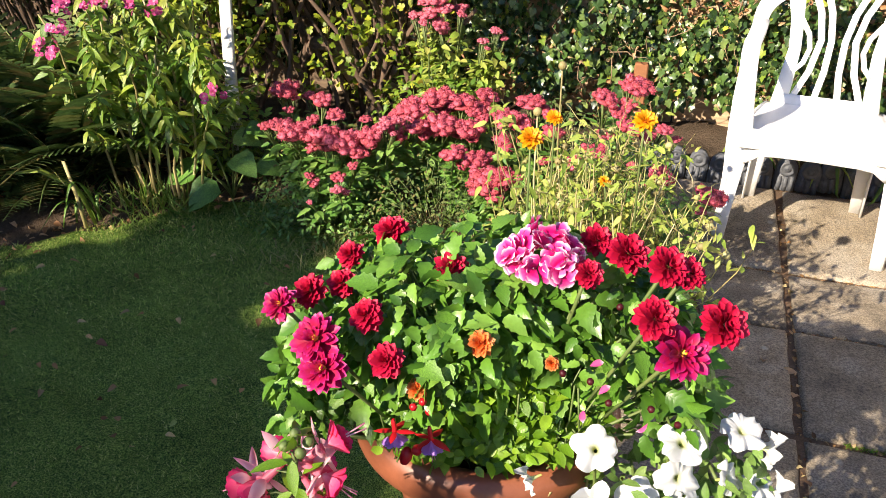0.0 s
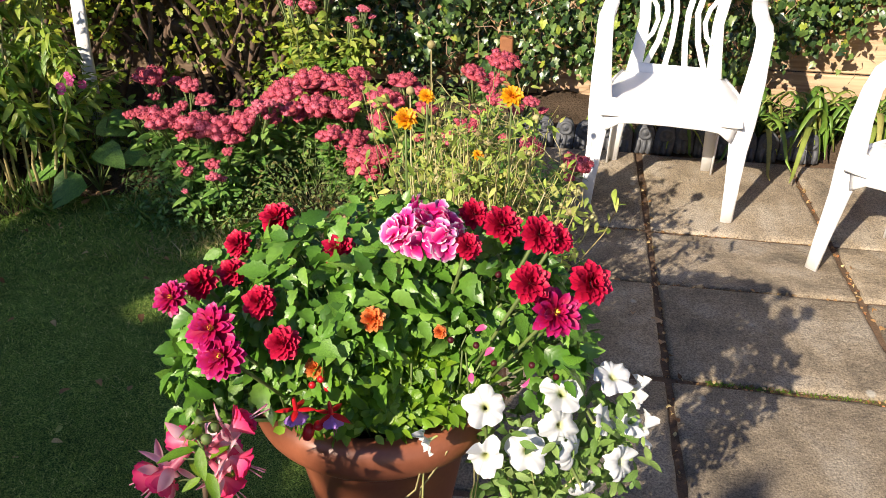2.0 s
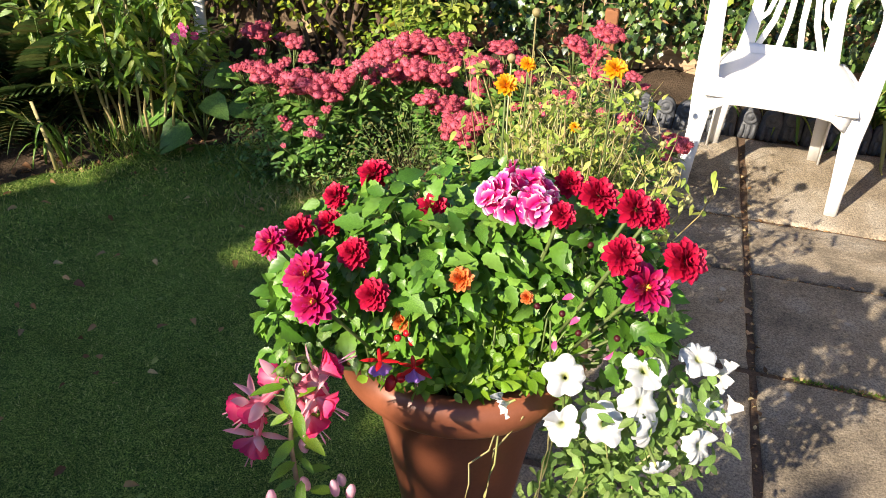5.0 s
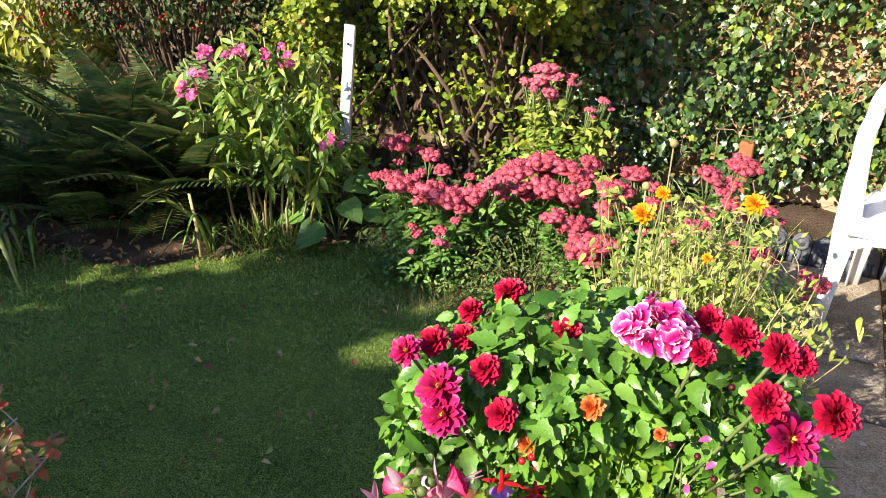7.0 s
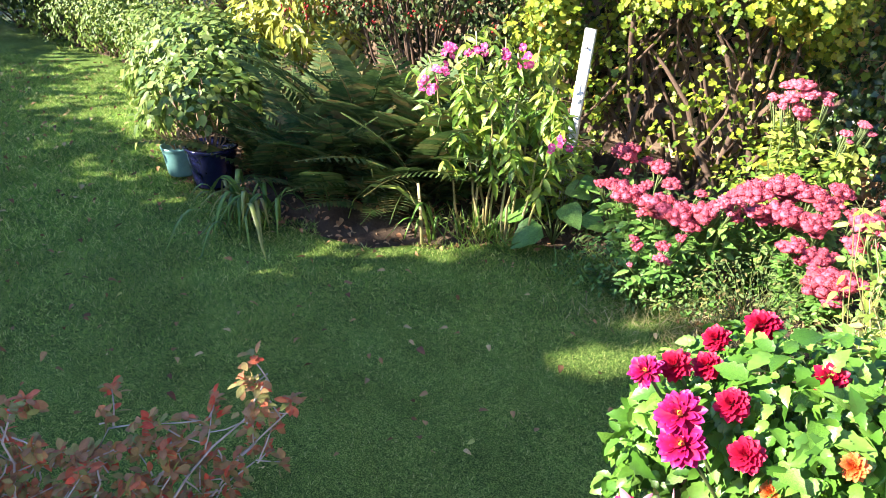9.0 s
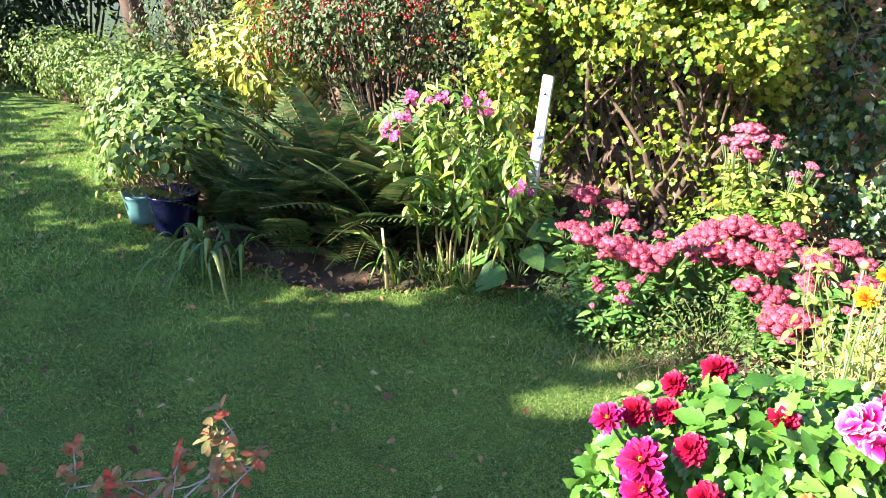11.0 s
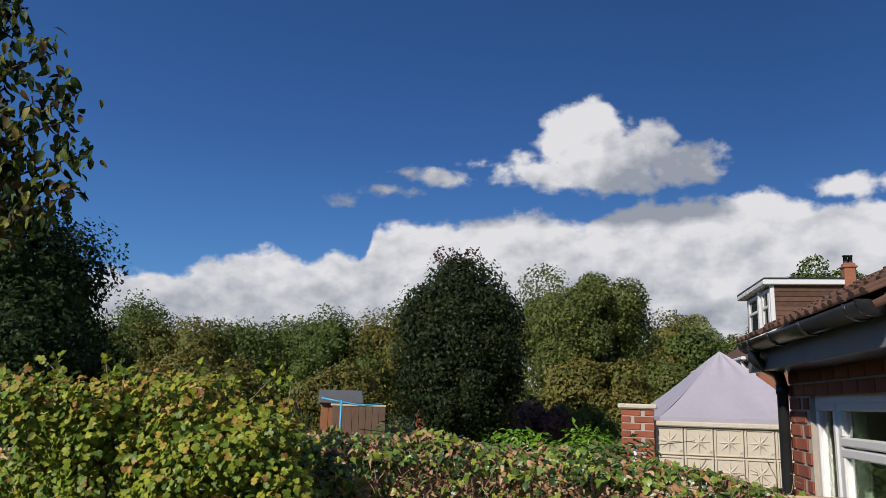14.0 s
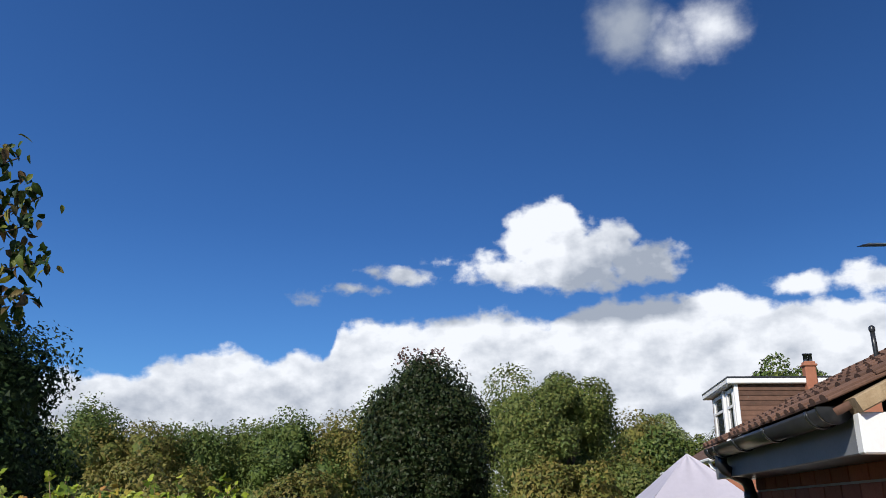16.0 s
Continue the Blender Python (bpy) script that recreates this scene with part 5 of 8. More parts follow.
def geranium():
    o = np.array([0.18, 1.02, 0.55])
    base = thing("geranium", tuple(o), "pink and white geranium head above the dahlias in the planter", "geranium")
    c = np.array([0.190, 0.985, 0.830]) - o
    part("stalk", tube(bend((0, 0, -0.03), c, 0.0, 5), 0.004, 0.003, 6), STEM, base)
    kinds = []
    for v in range(3):
        fl = bloom_shape([(5, 1.0, 14 + 6 * v, 0.0), (3, 0.8, 38, 0.04)], round_petal(0.92))
        fl.V[:, 2] += 0.07 * np.sin(fl.V[:, 0] * 9 + v) * np.cos(fl.V[:, 1] * 8 + 2 * v)
        kinds.append(fl.mesh("flower"))
        kinds[-1].materials.append(PINK_PETAL)
    for i in range(19):
        a, e = i * 2.39996, 0.02 + 0.86 * (i / 19)
        d = np.array([math.cos(a) * math.sqrt(1 - (1 - e) ** 2), math.sin(a) * math.sqrt(1 - (1 - e) ** 2), 1 - e * 1.05])
        d = unit(d + np.array([0, -0.35, 0.1]))
        part("flower", kinds[i % 3], PINK_PETAL, base, loc=mat4(c + d * np.array([0.040, 0.034, 0.024]) + rnd(1)[0] * 0.003, facing(d + rnd(1)[0] * 0.4), 0.0185 + 0.004 * RNG.random()))


geranium()


def bedding():
    o = np.array([0.12, 0.95, 0.52])
    base = thing("bedding_plant", tuple(o), "fine-leaved bright green bedding plants at the front of the planter", "plant")
    n = 2300
    x = np.clip(RNG.normal(size=n), -1.5, 1.7) * 0.085 + 0.01
    z = RNG.uniform(0.055, 0.21, n)
    P = np.stack([x, RNG.normal(size=n) * 0.014 - 0.022 + 0.35 * np.maximum(z - 0.08, 0) + 1.6 * (x - 0.01) ** 2, z], 1)
    R = turns(np.array([-0.15, -0.5, 0.8]) + rnd(n) * 0.45, rnd(n) + np.array([0, -0.5, 0.1]))
    leaves(base, leaf_shape(0.62, 4, 0.12, 0.2, 0.06, 0.8), P, R, 0.012 + 0.014 * RNG.random(n), SMALL_LEAF, singles=160)
    st = []
    for i in range(30):
        x = RNG.uniform(-0.12, 0.16)
        st.append(tube(bend((x, 0.01, -0.01), (x + RNG.normal() * 0.02, -0.03, RNG.uniform(0.06, 0.18)), 0, 4, 0.006), 0.0018, 0.0012, 4))
    part("stems", joined(st), STEM, base, kind="stuff")


bedding()


def fuchsia_flower(parent, p, s, sepal, skirt, down=(0, 0, -1)):
    """A hanging flower: tube, four swept sepals, a skirt and stamens."""
    R = facing(down)
    sh = joined([bloom_shape([(4, 0.95, -16, -0.1)], leaf_shape(0.40, 6, 0.22, -0.40, 0, 0.8)), lathe([(0.06, -0.75), (0.11, -0.6), (0.12, -0.3), (0.14, -0.05)], 8)])
    ob = part("flower", sh, sepal, parent, loc=mat4(p, R, s))
    part("skirt", bloom_shape([(7, 0.72, 54, 0.0), (7, 0.70, 66, 0.0), (6, 0.62, 78, 0.0), (4, 0.5, 86, 0.0)], round_petal(0.72)), skirt, ob)
    part("stamens", joined([tube([(0, 0, 0), (x, y, 0.7), (x * 2, y * 2, 1.15)], 0.018, 0.022, 4) for x, y in ((0.05, 0), (-0.04, 0.05), (0, -0.06))]), FUCHSIA_SEPAL, ob)
    return ob


def fuchsias():
    o = np.array([0.04, 0.98, 0.52])
    f1 = thing("red_fuchsia", tuple(o), "small fuchsia with red sepals and violet skirts over the planter rim", "fuchsia")
    for x, y, z in ((0.024, 0.875, 0.655), (0.066, 0.872, 0.648)):
        fuchsia_flower(f1, np.array([x, y, z]) - o, 0.025, RED_SEPAL, VIOLET_SKIRT, (0.1, -0.15, -1))
    part("stem", tube(bend((0, 0, 0), (0.005, -0.10, 0.175), 0.03, 5), 0.002, 0.0012, 5), BARK, f1)
    part("buds", spread(ball_shape(7), np.array([(0.036, 0.872, 0.622), (0.057, 0.88, 0.698), (0.046, 0.88, 0.690), (0.064, 0.88, 0.684), (0.05, 0.872, 0.632)]) - o, turns(rnd(5), rnd(5)),
                        np.array([[0.008, 0.008, 0.012]] + [[0.005] * 3] * 3 + [[0.007, 0.007, 0.011]])), RED_SEPAL, f1, kind="stuff")
    n = 40
    P = np.stack([RNG.normal(size=n) * 0.03 + 0.01, RNG.normal(size=n) * 0.015 - 0.055, RNG.uniform(0.06, 0.2, n)], 1)
    leaves(f1, leaf_shape(0.5, 4, 0.1, 0.2, 0.05), P, turns(np.array([0, -0.4, 0.9]) + rnd(n) * 0.4, rnd(n)), 0.018 + 0.012 * RNG.random(n), DAHLIA_LEAF)
    # the tall pink one in front, in its own pot
    o = np.array([-0.055, 0.745, 0.0])
    pot = thing("small_pot", (o[0], o[1], 0), "small terracotta plastic pot on the ground", "plant pot")
    part("pot_body", lathe([(0.02, 0.003), (0.07, 0.003), (0.078, 0.02), (0.098, 0.17), (0.108, 0.172), (0.110, 0.20), (0.100, 0.202), (0.094, 0.19), (0.09, 0.165), (0.001, 0.168)], 32), TERRA, pot)
    f2 = thing("pink_fuchsia", (o[0], o[1], 0.17), "upright fuchsia stem with drooping pink and cerise double flowers", "fuchsia")
    o = o + np.array([0, 0, 0.17])
    top = np.array([-0.055, 0.755, 0.755]) - o
    part("stem", tube(bend((0, 0, 0), top, 0, 6, 0.004), 0.0045, 0.0025, 6), TWIG, f2, "reddish woody stem")
    for x, y, z, s, dn in ((-0.092, 0.752, 0.700, 0.046, (-0.8, -0.3, -0.7)), (-0.030, 0.765, 0.735, 0.050, (0.8, 0.3, 0.35)), (-0.032, 0.750, 0.712, 0.044, (0.9, -0.2, -0.5)),
                           (-0.100, 0.742, 0.660, 0.044, (-0.3, -0.3, -1)), (-0.078, 0.775, 0.715, 0.042, (-0.5, 0.6, -0.5)), (-0.048, 0.775, 0.700, 0.044, (0.5, 0.5, -0.8)), (-0.108, 0.760, 0.690, 0.042, (-0.9, 0.1, -0.6)), (-0.040, 0.745, 0.690, 0.040, (0.6, -0.3, -0.9))):
        p = np.array([x, y, z]) - o
        fuchsia_flower(f2, p, s * 0.78, FUCHSIA_SEPAL, FUCHSIA_SKIRT, dn)
        part("flower_stalk", tube(bend((0, 0, p[2] + 0.02), p - np.array(dn) * s * 0.5, 0.008, 4), 0.0014, 0.0012, 4), STEM, f2)
    n = 20
    z = np.linspace(0.40, 0.575, n)
    a = np.arange(n) * 1.571 + np.repeat(RNG.random(n // 2), 2) * 1.2
    P = np.stack([np.cos(a) * 0.006, np.sin(a) * 0.006 - 0.004, z], 1)
    R = turns(np.array([0, -0.35, 1.0]) + rnd(n) * 0.25, np.stack([np.cos(a), np.sin(a) - 0.2, np.full(n, 0.12)], 1))
    leaves(f2, leaf_shape(0.36, 5, 0.2, 0.20, 0.03, 0.8), P, R, 0.022 + 0.016 * RNG.random(n), SMALL_LEAF, singles=20)
    nb = 9
    bz = np.stack([RNG.normal(size=nb) * 0.03, RNG.normal(size=nb) * 0.02 - 0.02, RNG.uniform(0.36, 0.46, nb)], 1)
    part("buds", spread(ball_shape(8), bz, turns(rnd(nb) * 0.2 + np.array([0, 0, 1]), rnd(nb)), np.array([[0.006, 0.006, 0.011]] * nb)), FUCHSIA_SKIRT, f2, kind="stuff")
    yb = top + np.array([[0.0, 0, 0.005], [0.012, 0, -0.005], [-0.01, -0.006, -0.006], [0.006, -0.01, -0.01]])
    part("tip_buds", spread(ball_shape(7), yb, turns(rnd(4), rnd(4)), np.full(4, 0.006)), STEM, f2, kind="stuff")
    leaves(f2, leaf_shape(0.4, 4, 0.14, 0.3), np.repeat(top[None], 7, 0), turns(np.array([0, 0, 1.0]) + rnd(7) * 0.3, rnd(7)), np.full(7, 0.025), SMALL_LEAF, rest="tip_leaves")


fuchsias()


def petunias():
    o = np.array([0.33, 1.0, 0.51])
    base = thing("petunia", tuple(o), "trailing white petunias spilling over the planter rim", "petunia")
    n = 1500
    P = np.stack([np.clip(RNG.normal(size=n), -1.6, 1.6) * 0.06 + 0.04, RNG.normal(size=n) * 0.03 - 0.095, RNG.uniform(-0.34, 0.10, n)], 1)
    P[:, 1] -= np.clip(-P[:, 2], 0, 1) * 0.08
    P[:, 0] -= np.clip(-P[:, 2], 0, 1) * 0.25
    R = turns(np.array([0, -0.5, 0.7]) + rnd(n) * 0.5, rnd(n) + np.array([0, -0.3, 0]))
    leaves(base, leaf_shape(0.45, 3, 0.1, 0.25), P, R, 0.014 + 0.016 * RNG.random(n), LIGHT_GREEN, singles=60)
    kinds = []
    for i in range(6):
        kinds.append(trumpet_shape(i, (0.0, 0.15, -0.25, 0.3, -0.1, -0.4)[i]).mesh("trumpet"))
        kinds[-1].materials.append(WHITE_PETAL)
    for k, (x, y, z, s, nx, ny, nz) in enumerate(((0.258, 0.880, 0.635, 0.028, -0.2, -0.8, 0.6), (0.356, 0.880, 0.649, 0.028, 0.0, -0.6, 0.9), (0.353, 0.860, 0.612, 0.027, 0.1, -0.8, 0.5), (0.255, 0.850, 0.578, 0.026, -0.2, -0.9, 0.4),
                           (0.309, 0.850, 0.582, 0.029, 0.0, -0.8, 0.6), (0.372, 0.850, 0.573, 0.026, 0.6, -0.6, 0.0), (0.429, 0.900, 0.653, 0.026, 0.3, -0.4, 0.9), (0.465, 0.900, 0.624, 0.024, 1.0, -0.2, -0.1),
                           (0.457, 0.885, 0.585, 0.022, 0.2, -0.5, 0.9), (0.475, 0.880, 0.570, 0.025, 1.0, -0.3, 0.1), (0.438, 0.850, 0.548, 0.026, 0.6, -0.5, 0.1), (0.384, 0.830, 0.519, 0.019, 0.3, -0.4, -0.8), (0.415, 0.875, 0.60, 0.022, 0.5, -0.5, 0.5))):
        p = np.array([x, y, z]) - o
        nrm = unit(np.array([nx, ny, nz]) + rnd(1)[0] * 0.12)
        part("trumpet", kinds[k % 6], WHITE_PETAL, base, loc=mat4(p, facing(nrm), s))
        part("flower_stalk", tube(bend(p * np.array([0.8, 0.4, 0.9]), p - nrm * s * 0.7, 0, 4), 0.002, 0.0025, 5), STEM, base)
    p = np.array([0.183, 0.870, 0.593]) - o
    part("trumpet", kinds[3], WHITE_PETAL, base, loc=mat4(p, facing((-0.9, -0.3, -0.25)), 0.020))
    for i in range(9):
        x = RNG.uniform(-0.18, 0.05)
        stem = tube(bend((x + 0.03, -0.07, 0.03), (x - 0.02 + RNG.normal() * 0.03, -0.16, RNG.uniform(-0.25, -0.1)), 0.03, 8, 0.006), 0.0019, 0.001, 5)
        part("trailing_stem", stem, DRY, base, "pale bare trailing stem")


LIGHT_GREEN = leaf_mat("petunia leaf", [(0.10, 0.20, 0.04), (0.16, 0.28, 0.06), (0.24, 0.34, 0.09)], 0.5, 0.25, 40)
petunias()


# ---------- white garden chairs ----------
RNG = np.random.default_rng(13)
def chair_back_y(z):
    return 0.195 + (z - 0.38) * 0.24


def low(z):
    """Heights on the back of the chair."""
    return z if z < 0.4 else 0.40 + (z - 0.40) * 0.807


def garden_chair():
    base = thing("garden_chair", (1.255, 2.726, 0), "white moulded plastic garden chair with a fan back", "chair", "white garden chairs", turn=-22)
    nx, ny = 15, 13
    V, F = [], []
    for layer in (0, 1):
        for j in range(ny):
            for i in range(nx):
                a, b = i / (nx - 1) * 2 - 1, j / (ny - 1)
                w = 0.238 - 0.045 * b
                y = -0.226 + 0.431 * b
                edge = (1 - b) ** 10
                z = 0.415 - 0.03 * b - 0.018 * (1 - a * a) * math.sin(math.pi * min(1, b * 1.1)) - 0.055 * edge
                V.append((a * w, y - 0.012 * (edge if b < 0.2 else 0), z - 0.008 * layer))
    for layer in (0, 1):
        o = layer * nx * ny
        F += [(o + j * nx + i, o + j * nx + i + 1, o + (j + 1) * nx + i + 1, o + (j + 1) * nx + i)[::1 if layer == 0 else -1] for j in range(ny - 1) for i in range(nx - 1)]
    o = nx * ny
    rim = [i for i in range(nx)] + [j * nx + nx - 1 for j in range(1, ny)] + [(ny - 1) * nx + i for i in range(nx - 2, -1, -1)] + [j * nx for j in range(ny - 2, 0, -1)]
    F += [(rim[i], o + rim[i], o + rim[(i + 1) % len(rim)], rim[(i + 1) % len(rim)]) for i in range(len(rim))]
    part("seat", Shape(V, F), WHITE_PLASTIC, base)
    front = [(-0.225, -0.205, 0.352), (-0.20, -0.218, 0.362), (-0.17, -0.228, 0.372), (-0.12, -0.236, 0.376), (0.0, -0.241, 0.378), (0.12, -0.236, 0.376), (0.17, -0.228, 0.372), (0.20, -0.218, 0.362), (0.225, -0.205, 0.352)]
    part("front_apron", sweep(front, (0, 0.10, 1), [0.064, 0.054, 0.044, 0.040, 0.038, 0.040, 0.044, 0.054, 0.064], 0.008, 14), WHITE_PLASTIC, base)
    for s in (-1, 1):
        leg = [(s * 0.250, -0.230, 0.0), (s * 0.246, -0.222, 0.12), (s * 0.240, -0.212, 0.26), (s * 0.238, -0.205, 0.36)]
        part("front_leg_flange", sweep([(p[0] + s * (0.018 + 0.02 * p[2]), p[1] + 0.022, p[2]) for p in leg], (0, 1, 0), [0.024, 0.028, 0.024, 0.006], [0.005] * 4, 10), WHITE_PLASTIC, base)
        back = [(s * 0.190, 0.205, 0.0), (s * 0.183, 0.188, 0.18), (s * 0.176, 0.168, 0.37)]
        part("back_leg", joined([sweep(back, (1, 0, 0), [0.022, 0.027, 0.036], [0.006] * 3, 10),
                                 sweep([(p[0] + s * (0.017 + 0.02 * p[2]), p[1] - 0.02, p[2]) for p in back], (0, 1, 0), [0.022, 0.026, 0.03], [0.005] * 3, 10)]), WHITE_PLASTIC, base)
        arm = leg + [ (s * 0.248, -0.198, 0.50), (s * 0.252, -0.175, 0.585), (s * 0.258, -0.120, 0.632), (s * 0.262, -0.03, 0.645), (s * 0.262, 0.08, 0.642), (s * 0.262, 0.17, 0.645), (s * 0.262, 0.245, 0.665)]
        part("side_apron", sweep([(s * 0.236, -0.20, 0.372), (s * 0.226, -0.05, 0.376), (s * 0.211, 0.08, 0.364), (s * 0.194, 0.185, 0.352)], (0, 0, 1), [0.045, 0.034, 0.036, 0.040], 0.006, 10), WHITE_PLASTIC, base)
        part("leg_and_armrest", sweep(arm, [(1, 0, 0)] * 9 + [(0.9, -s * 0.3, 0), (0.8, -s * 0.5, 0)], [0.020, 0.024, 0.031, 0.041, 0.034, 0.028, 0.028, 0.028, 0.028, 0.028, 0.028], 0.008, 12), WHITE_PLASTIC, base)
        for pts, hw in (([(0.140, 0.36), (0.130, 0.47), (0.122, 0.62), (0.132, 0.74), (0.150, 0.86)], [0.030, 0.026, 0.021, 0.022, 0.030]),
                        ([(0.104, 0.40), (0.066, 0.53), (0.050, 0.66), (0.066, 0.77), (0.096, 0.86)], 0.0115),
                        ([(0.036, 0.40), (0.022, 0.53), (0.020, 0.66), (0.034, 0.77), (0.062, 0.87)], 0.0115),
                        ([(0.118, 0.74), (0.088, 0.68), (0.078, 0.62), (0.090, 0.56), (0.116, 0.52)], 0.009)):
            part("slat", sweep([(s * x * 1.1, chair_back_y(low(z)), low(z)) for x, z in pts], (1, 0, 0), hw, 0.006, 10), WHITE_PLASTIC, base)
    arch = [(-0.222, 0.70)] + [(-0.222 * math.copysign(abs(math.cos(a)) ** 0.94, math.cos(a)), 0.715 + 0.21 * math.sin(a) ** 0.94) for a in np.linspace(0.02, math.pi - 0.02, 33)] + [(0.222, 0.70)]
    ap = [(x * 1.2, chair_back_y(low(z)), low(z)) for x, z in arch]
    part("back_frame", sweep(ap, [unit(np.array([x, 0.0, (z - 0.72) * 1.1 + 0.001])) for x, z in arch], [0.026 + 0.019 * max(0.0, (z - 0.72) / 0.205) ** 1.6 for x, z in arch], 0.009, 12), WHITE_PLASTIC, base)
    part("back_panel", sweep([(0, chair_back_y(z) - 0.001, z) for z in (0.365, 0.385, 0.405, 0.42)], (1, 0, 0), [0.17, 0.17, 0.165, 0.155], 0.006, 12, 0.3), WHITE_PLASTIC, base)
    return base


chair = garden_chair()
chair2 = copy_thing(chair, pose(1.866, 1.994, 0, 0, 0, -59))

# ---------- the border ----------
FLORET = Shape([(1, 0, -0.2), (-0.5, 0.87, -0.2), (-0.5, -0.87, -0.2), (0, 0, 0.9)], [(0, 1, 3), (1, 2, 3), (2, 0, 3)])


def sedum_head_shape(domes=12, florets=48):
    """A cauliflower-like head: several small domes packed together, each of many florets."""
    out = []
    for k in range(domes):
        a, e = k * 2.39996 + RNG.normal() * 0.2, math.sqrt((k + 0.3) / domes) * 0.84
        c = np.array([math.cos(a) * e, math.sin(a) * e, 0.46 * math.sqrt(max(0.0, 1 - e * e)) + RNG.normal() * 0.04])
        r = RNG.uniform(0.27, 0.36)
        d = unit(rnd(florets) + np.array([0, 0, 0.7]))
        P = c + d * np.array([r, r, r * 0.62]) * (0.86 + 0.2 * RNG.random((florets, 1)))
        out.append(spread(FLORET, P, turns(d + rnd(florets) * 0.35, rnd(florets)), 0.034 + 0.026 * RNG.random(florets)))
        core = ball_shape(6)
        core.V = core.V * np.array([r, r, r * 0.6]) * 0.86 + c
        out.append(core)
    out.append(lathe([(0.02, -0.12), (0.4, 0.0), (0.72, 0.08), (0.66, 0.2), (0.02, 0.3)], 12))
    return joined(out)


HEADS = [sedum_head_shape() for i in range(4)]
HEAD_MESH, PINK_MESH = [], []
for hs in HEADS:
    a, b = hs.mesh("flower_head"), hs.mesh("flower_head")
    a.materials.append(SEDUM_RED), b.materials.append(SEDUM_PINK)
    HEAD_MESH.append(a), PINK_MESH.append(b)


def sedum(at, heads, label, pink=False, leaf_n=26, leaf_m=None):
    """heads: places above at and sizes."""
    base = thing("sedum", (at[0], at[1], 0.03), label, "sedum", "sedums in the border")
    st, LP, LD = [], [], []
    heads = [h for x, y, z, s in heads for h in ((x + RNG.normal() * 0.045, y + RNG.normal() * 0.03, z - 0.02 + RNG.normal() * 0.012, s * RNG.uniform(0.45, 0.75)), (x, y, z, s), (x + RNG.normal() * 0.05, y + abs(RNG.normal()) * 0.04, z - 0.014 + RNG.normal() * 0.012, s * RNG.uniform(0.6, 0.9)))]
    for k, (x, y, z, s) in enumerate(heads):
        p = np.array([x - at[0], y - at[1], z - 0.03])
        nrm = unit(np.array([RNG.normal() * 0.2, -0.25 + RNG.normal() * 0.15, 1.0]))
        part("flower_head", (PINK_MESH if pink else HEAD_MESH)[k % 4], SEDUM_RED, base, loc=mat4(p, facing(nrm), s * 1.10))
        foot = np.array([p[0] * 0.45, p[1] * 0.45 + 0.03, 0])
        path = bend(foot, p - nrm * 0.01, 0.0, 6, 0.006)
        st.append(tube(path, 0.0045, 0.003, 5))
        for j in range(7):
            a = RNG.random() * 6.283
            st.append(tube(bend(path[4], p + np.array([math.cos(a), math.sin(a), 0]) * s * 0.6, 0.0, 3), 0.002, 0.0012, 3))
        for j in range(leaf_n):
            t = 0.15 + 0.75 * RNG.random()
            q = path[0] + (path[-1] - path[0]) * t
            a = RNG.random() * 6.283
            LP.append(q + np.array([math.cos(a), math.sin(a), 0]) * 0.01), LD.append((math.cos(a), math.sin(a), 0.3))
    part("stems", joined(st), STEM, base, kind="stuff")
    LD = np.array(LD)
    n = len(LP)
    leaves(base, leaf_shape(0.5, 4, 0.10, 0.15, 0.03, 0.65), np.array(LP), turns(np.array([0, -0.2, 1.0]) + rnd(n) * 0.3, LD), 0.035 + 0.025 * RNG.random(n), leaf_m or SEDUM_LEAF)


RED_LABEL = "clump of sedum with flat dusky red flower heads"
sedum((-0.45, 2.72), [(-0.62, 2.90, 0.43, 0.050), (-0.49, 2.90, 0.39, 0.042), (-0.61, 2.70, 0.365, 0.034), (-0.545, 2.65, 0.36, 0.058), (-0.43, 2.62, 0.35, 0.058), (-0.36, 2.60, 0.335, 0.050),
                      (-0.27, 2.63, 0.35, 0.050), (-0.31, 2.58, 0.31, 0.040), (-0.20, 2.68, 0.37, 0.045), (-0.37, 2.52, 0.25, 0.026), (-0.42, 2.80, 0.37, 0.035)], RED_LABEL)
sedum((-0.02, 2.78), [(-0.14, 2.80, 0.39, 0.058), (-0.05, 2.85, 0.415, 0.060), (0.035, 2.84, 0.40, 0.055), (-0.03, 2.72, 0.36, 0.060), (0.06, 2.72, 0.345, 0.055), (-0.12, 2.70, 0.36, 0.045),
                      (0.12, 2.90, 0.41, 0.045), (0.185, 2.75, 0.385, 0.045), (0.01, 2.60, 0.30, 0.042), (0.08, 2.60, 0.28, 0.046), (0.125, 2.50, 0.24, 0.062), (0.185, 2.50, 0.26, 0.055), (0.20, 2.62, 0.34, 0.05)], RED_LABEL)
sedum((0.45, 2.55), [(0.19, 2.50, 0.46, 0.045), (0.26, 2.55, 0.50, 0.045), (0.50, 2.60, 0.50, 0.045), (0.60, 2.60, 0.54, 0.052), (0.56, 2.50, 0.44, 0.040), (0.67, 2.45, 0.30, 0.045), (0.82, 2.44, 0.235, 0.045),
                     (0.48, 2.45, 0.38, 0.035), (0.40, 2.45, 0.34, 0.035), (0.70, 2.60, 0.40, 0.03), (0.33, 2.50, 0.42, 0.04)], RED_LABEL)
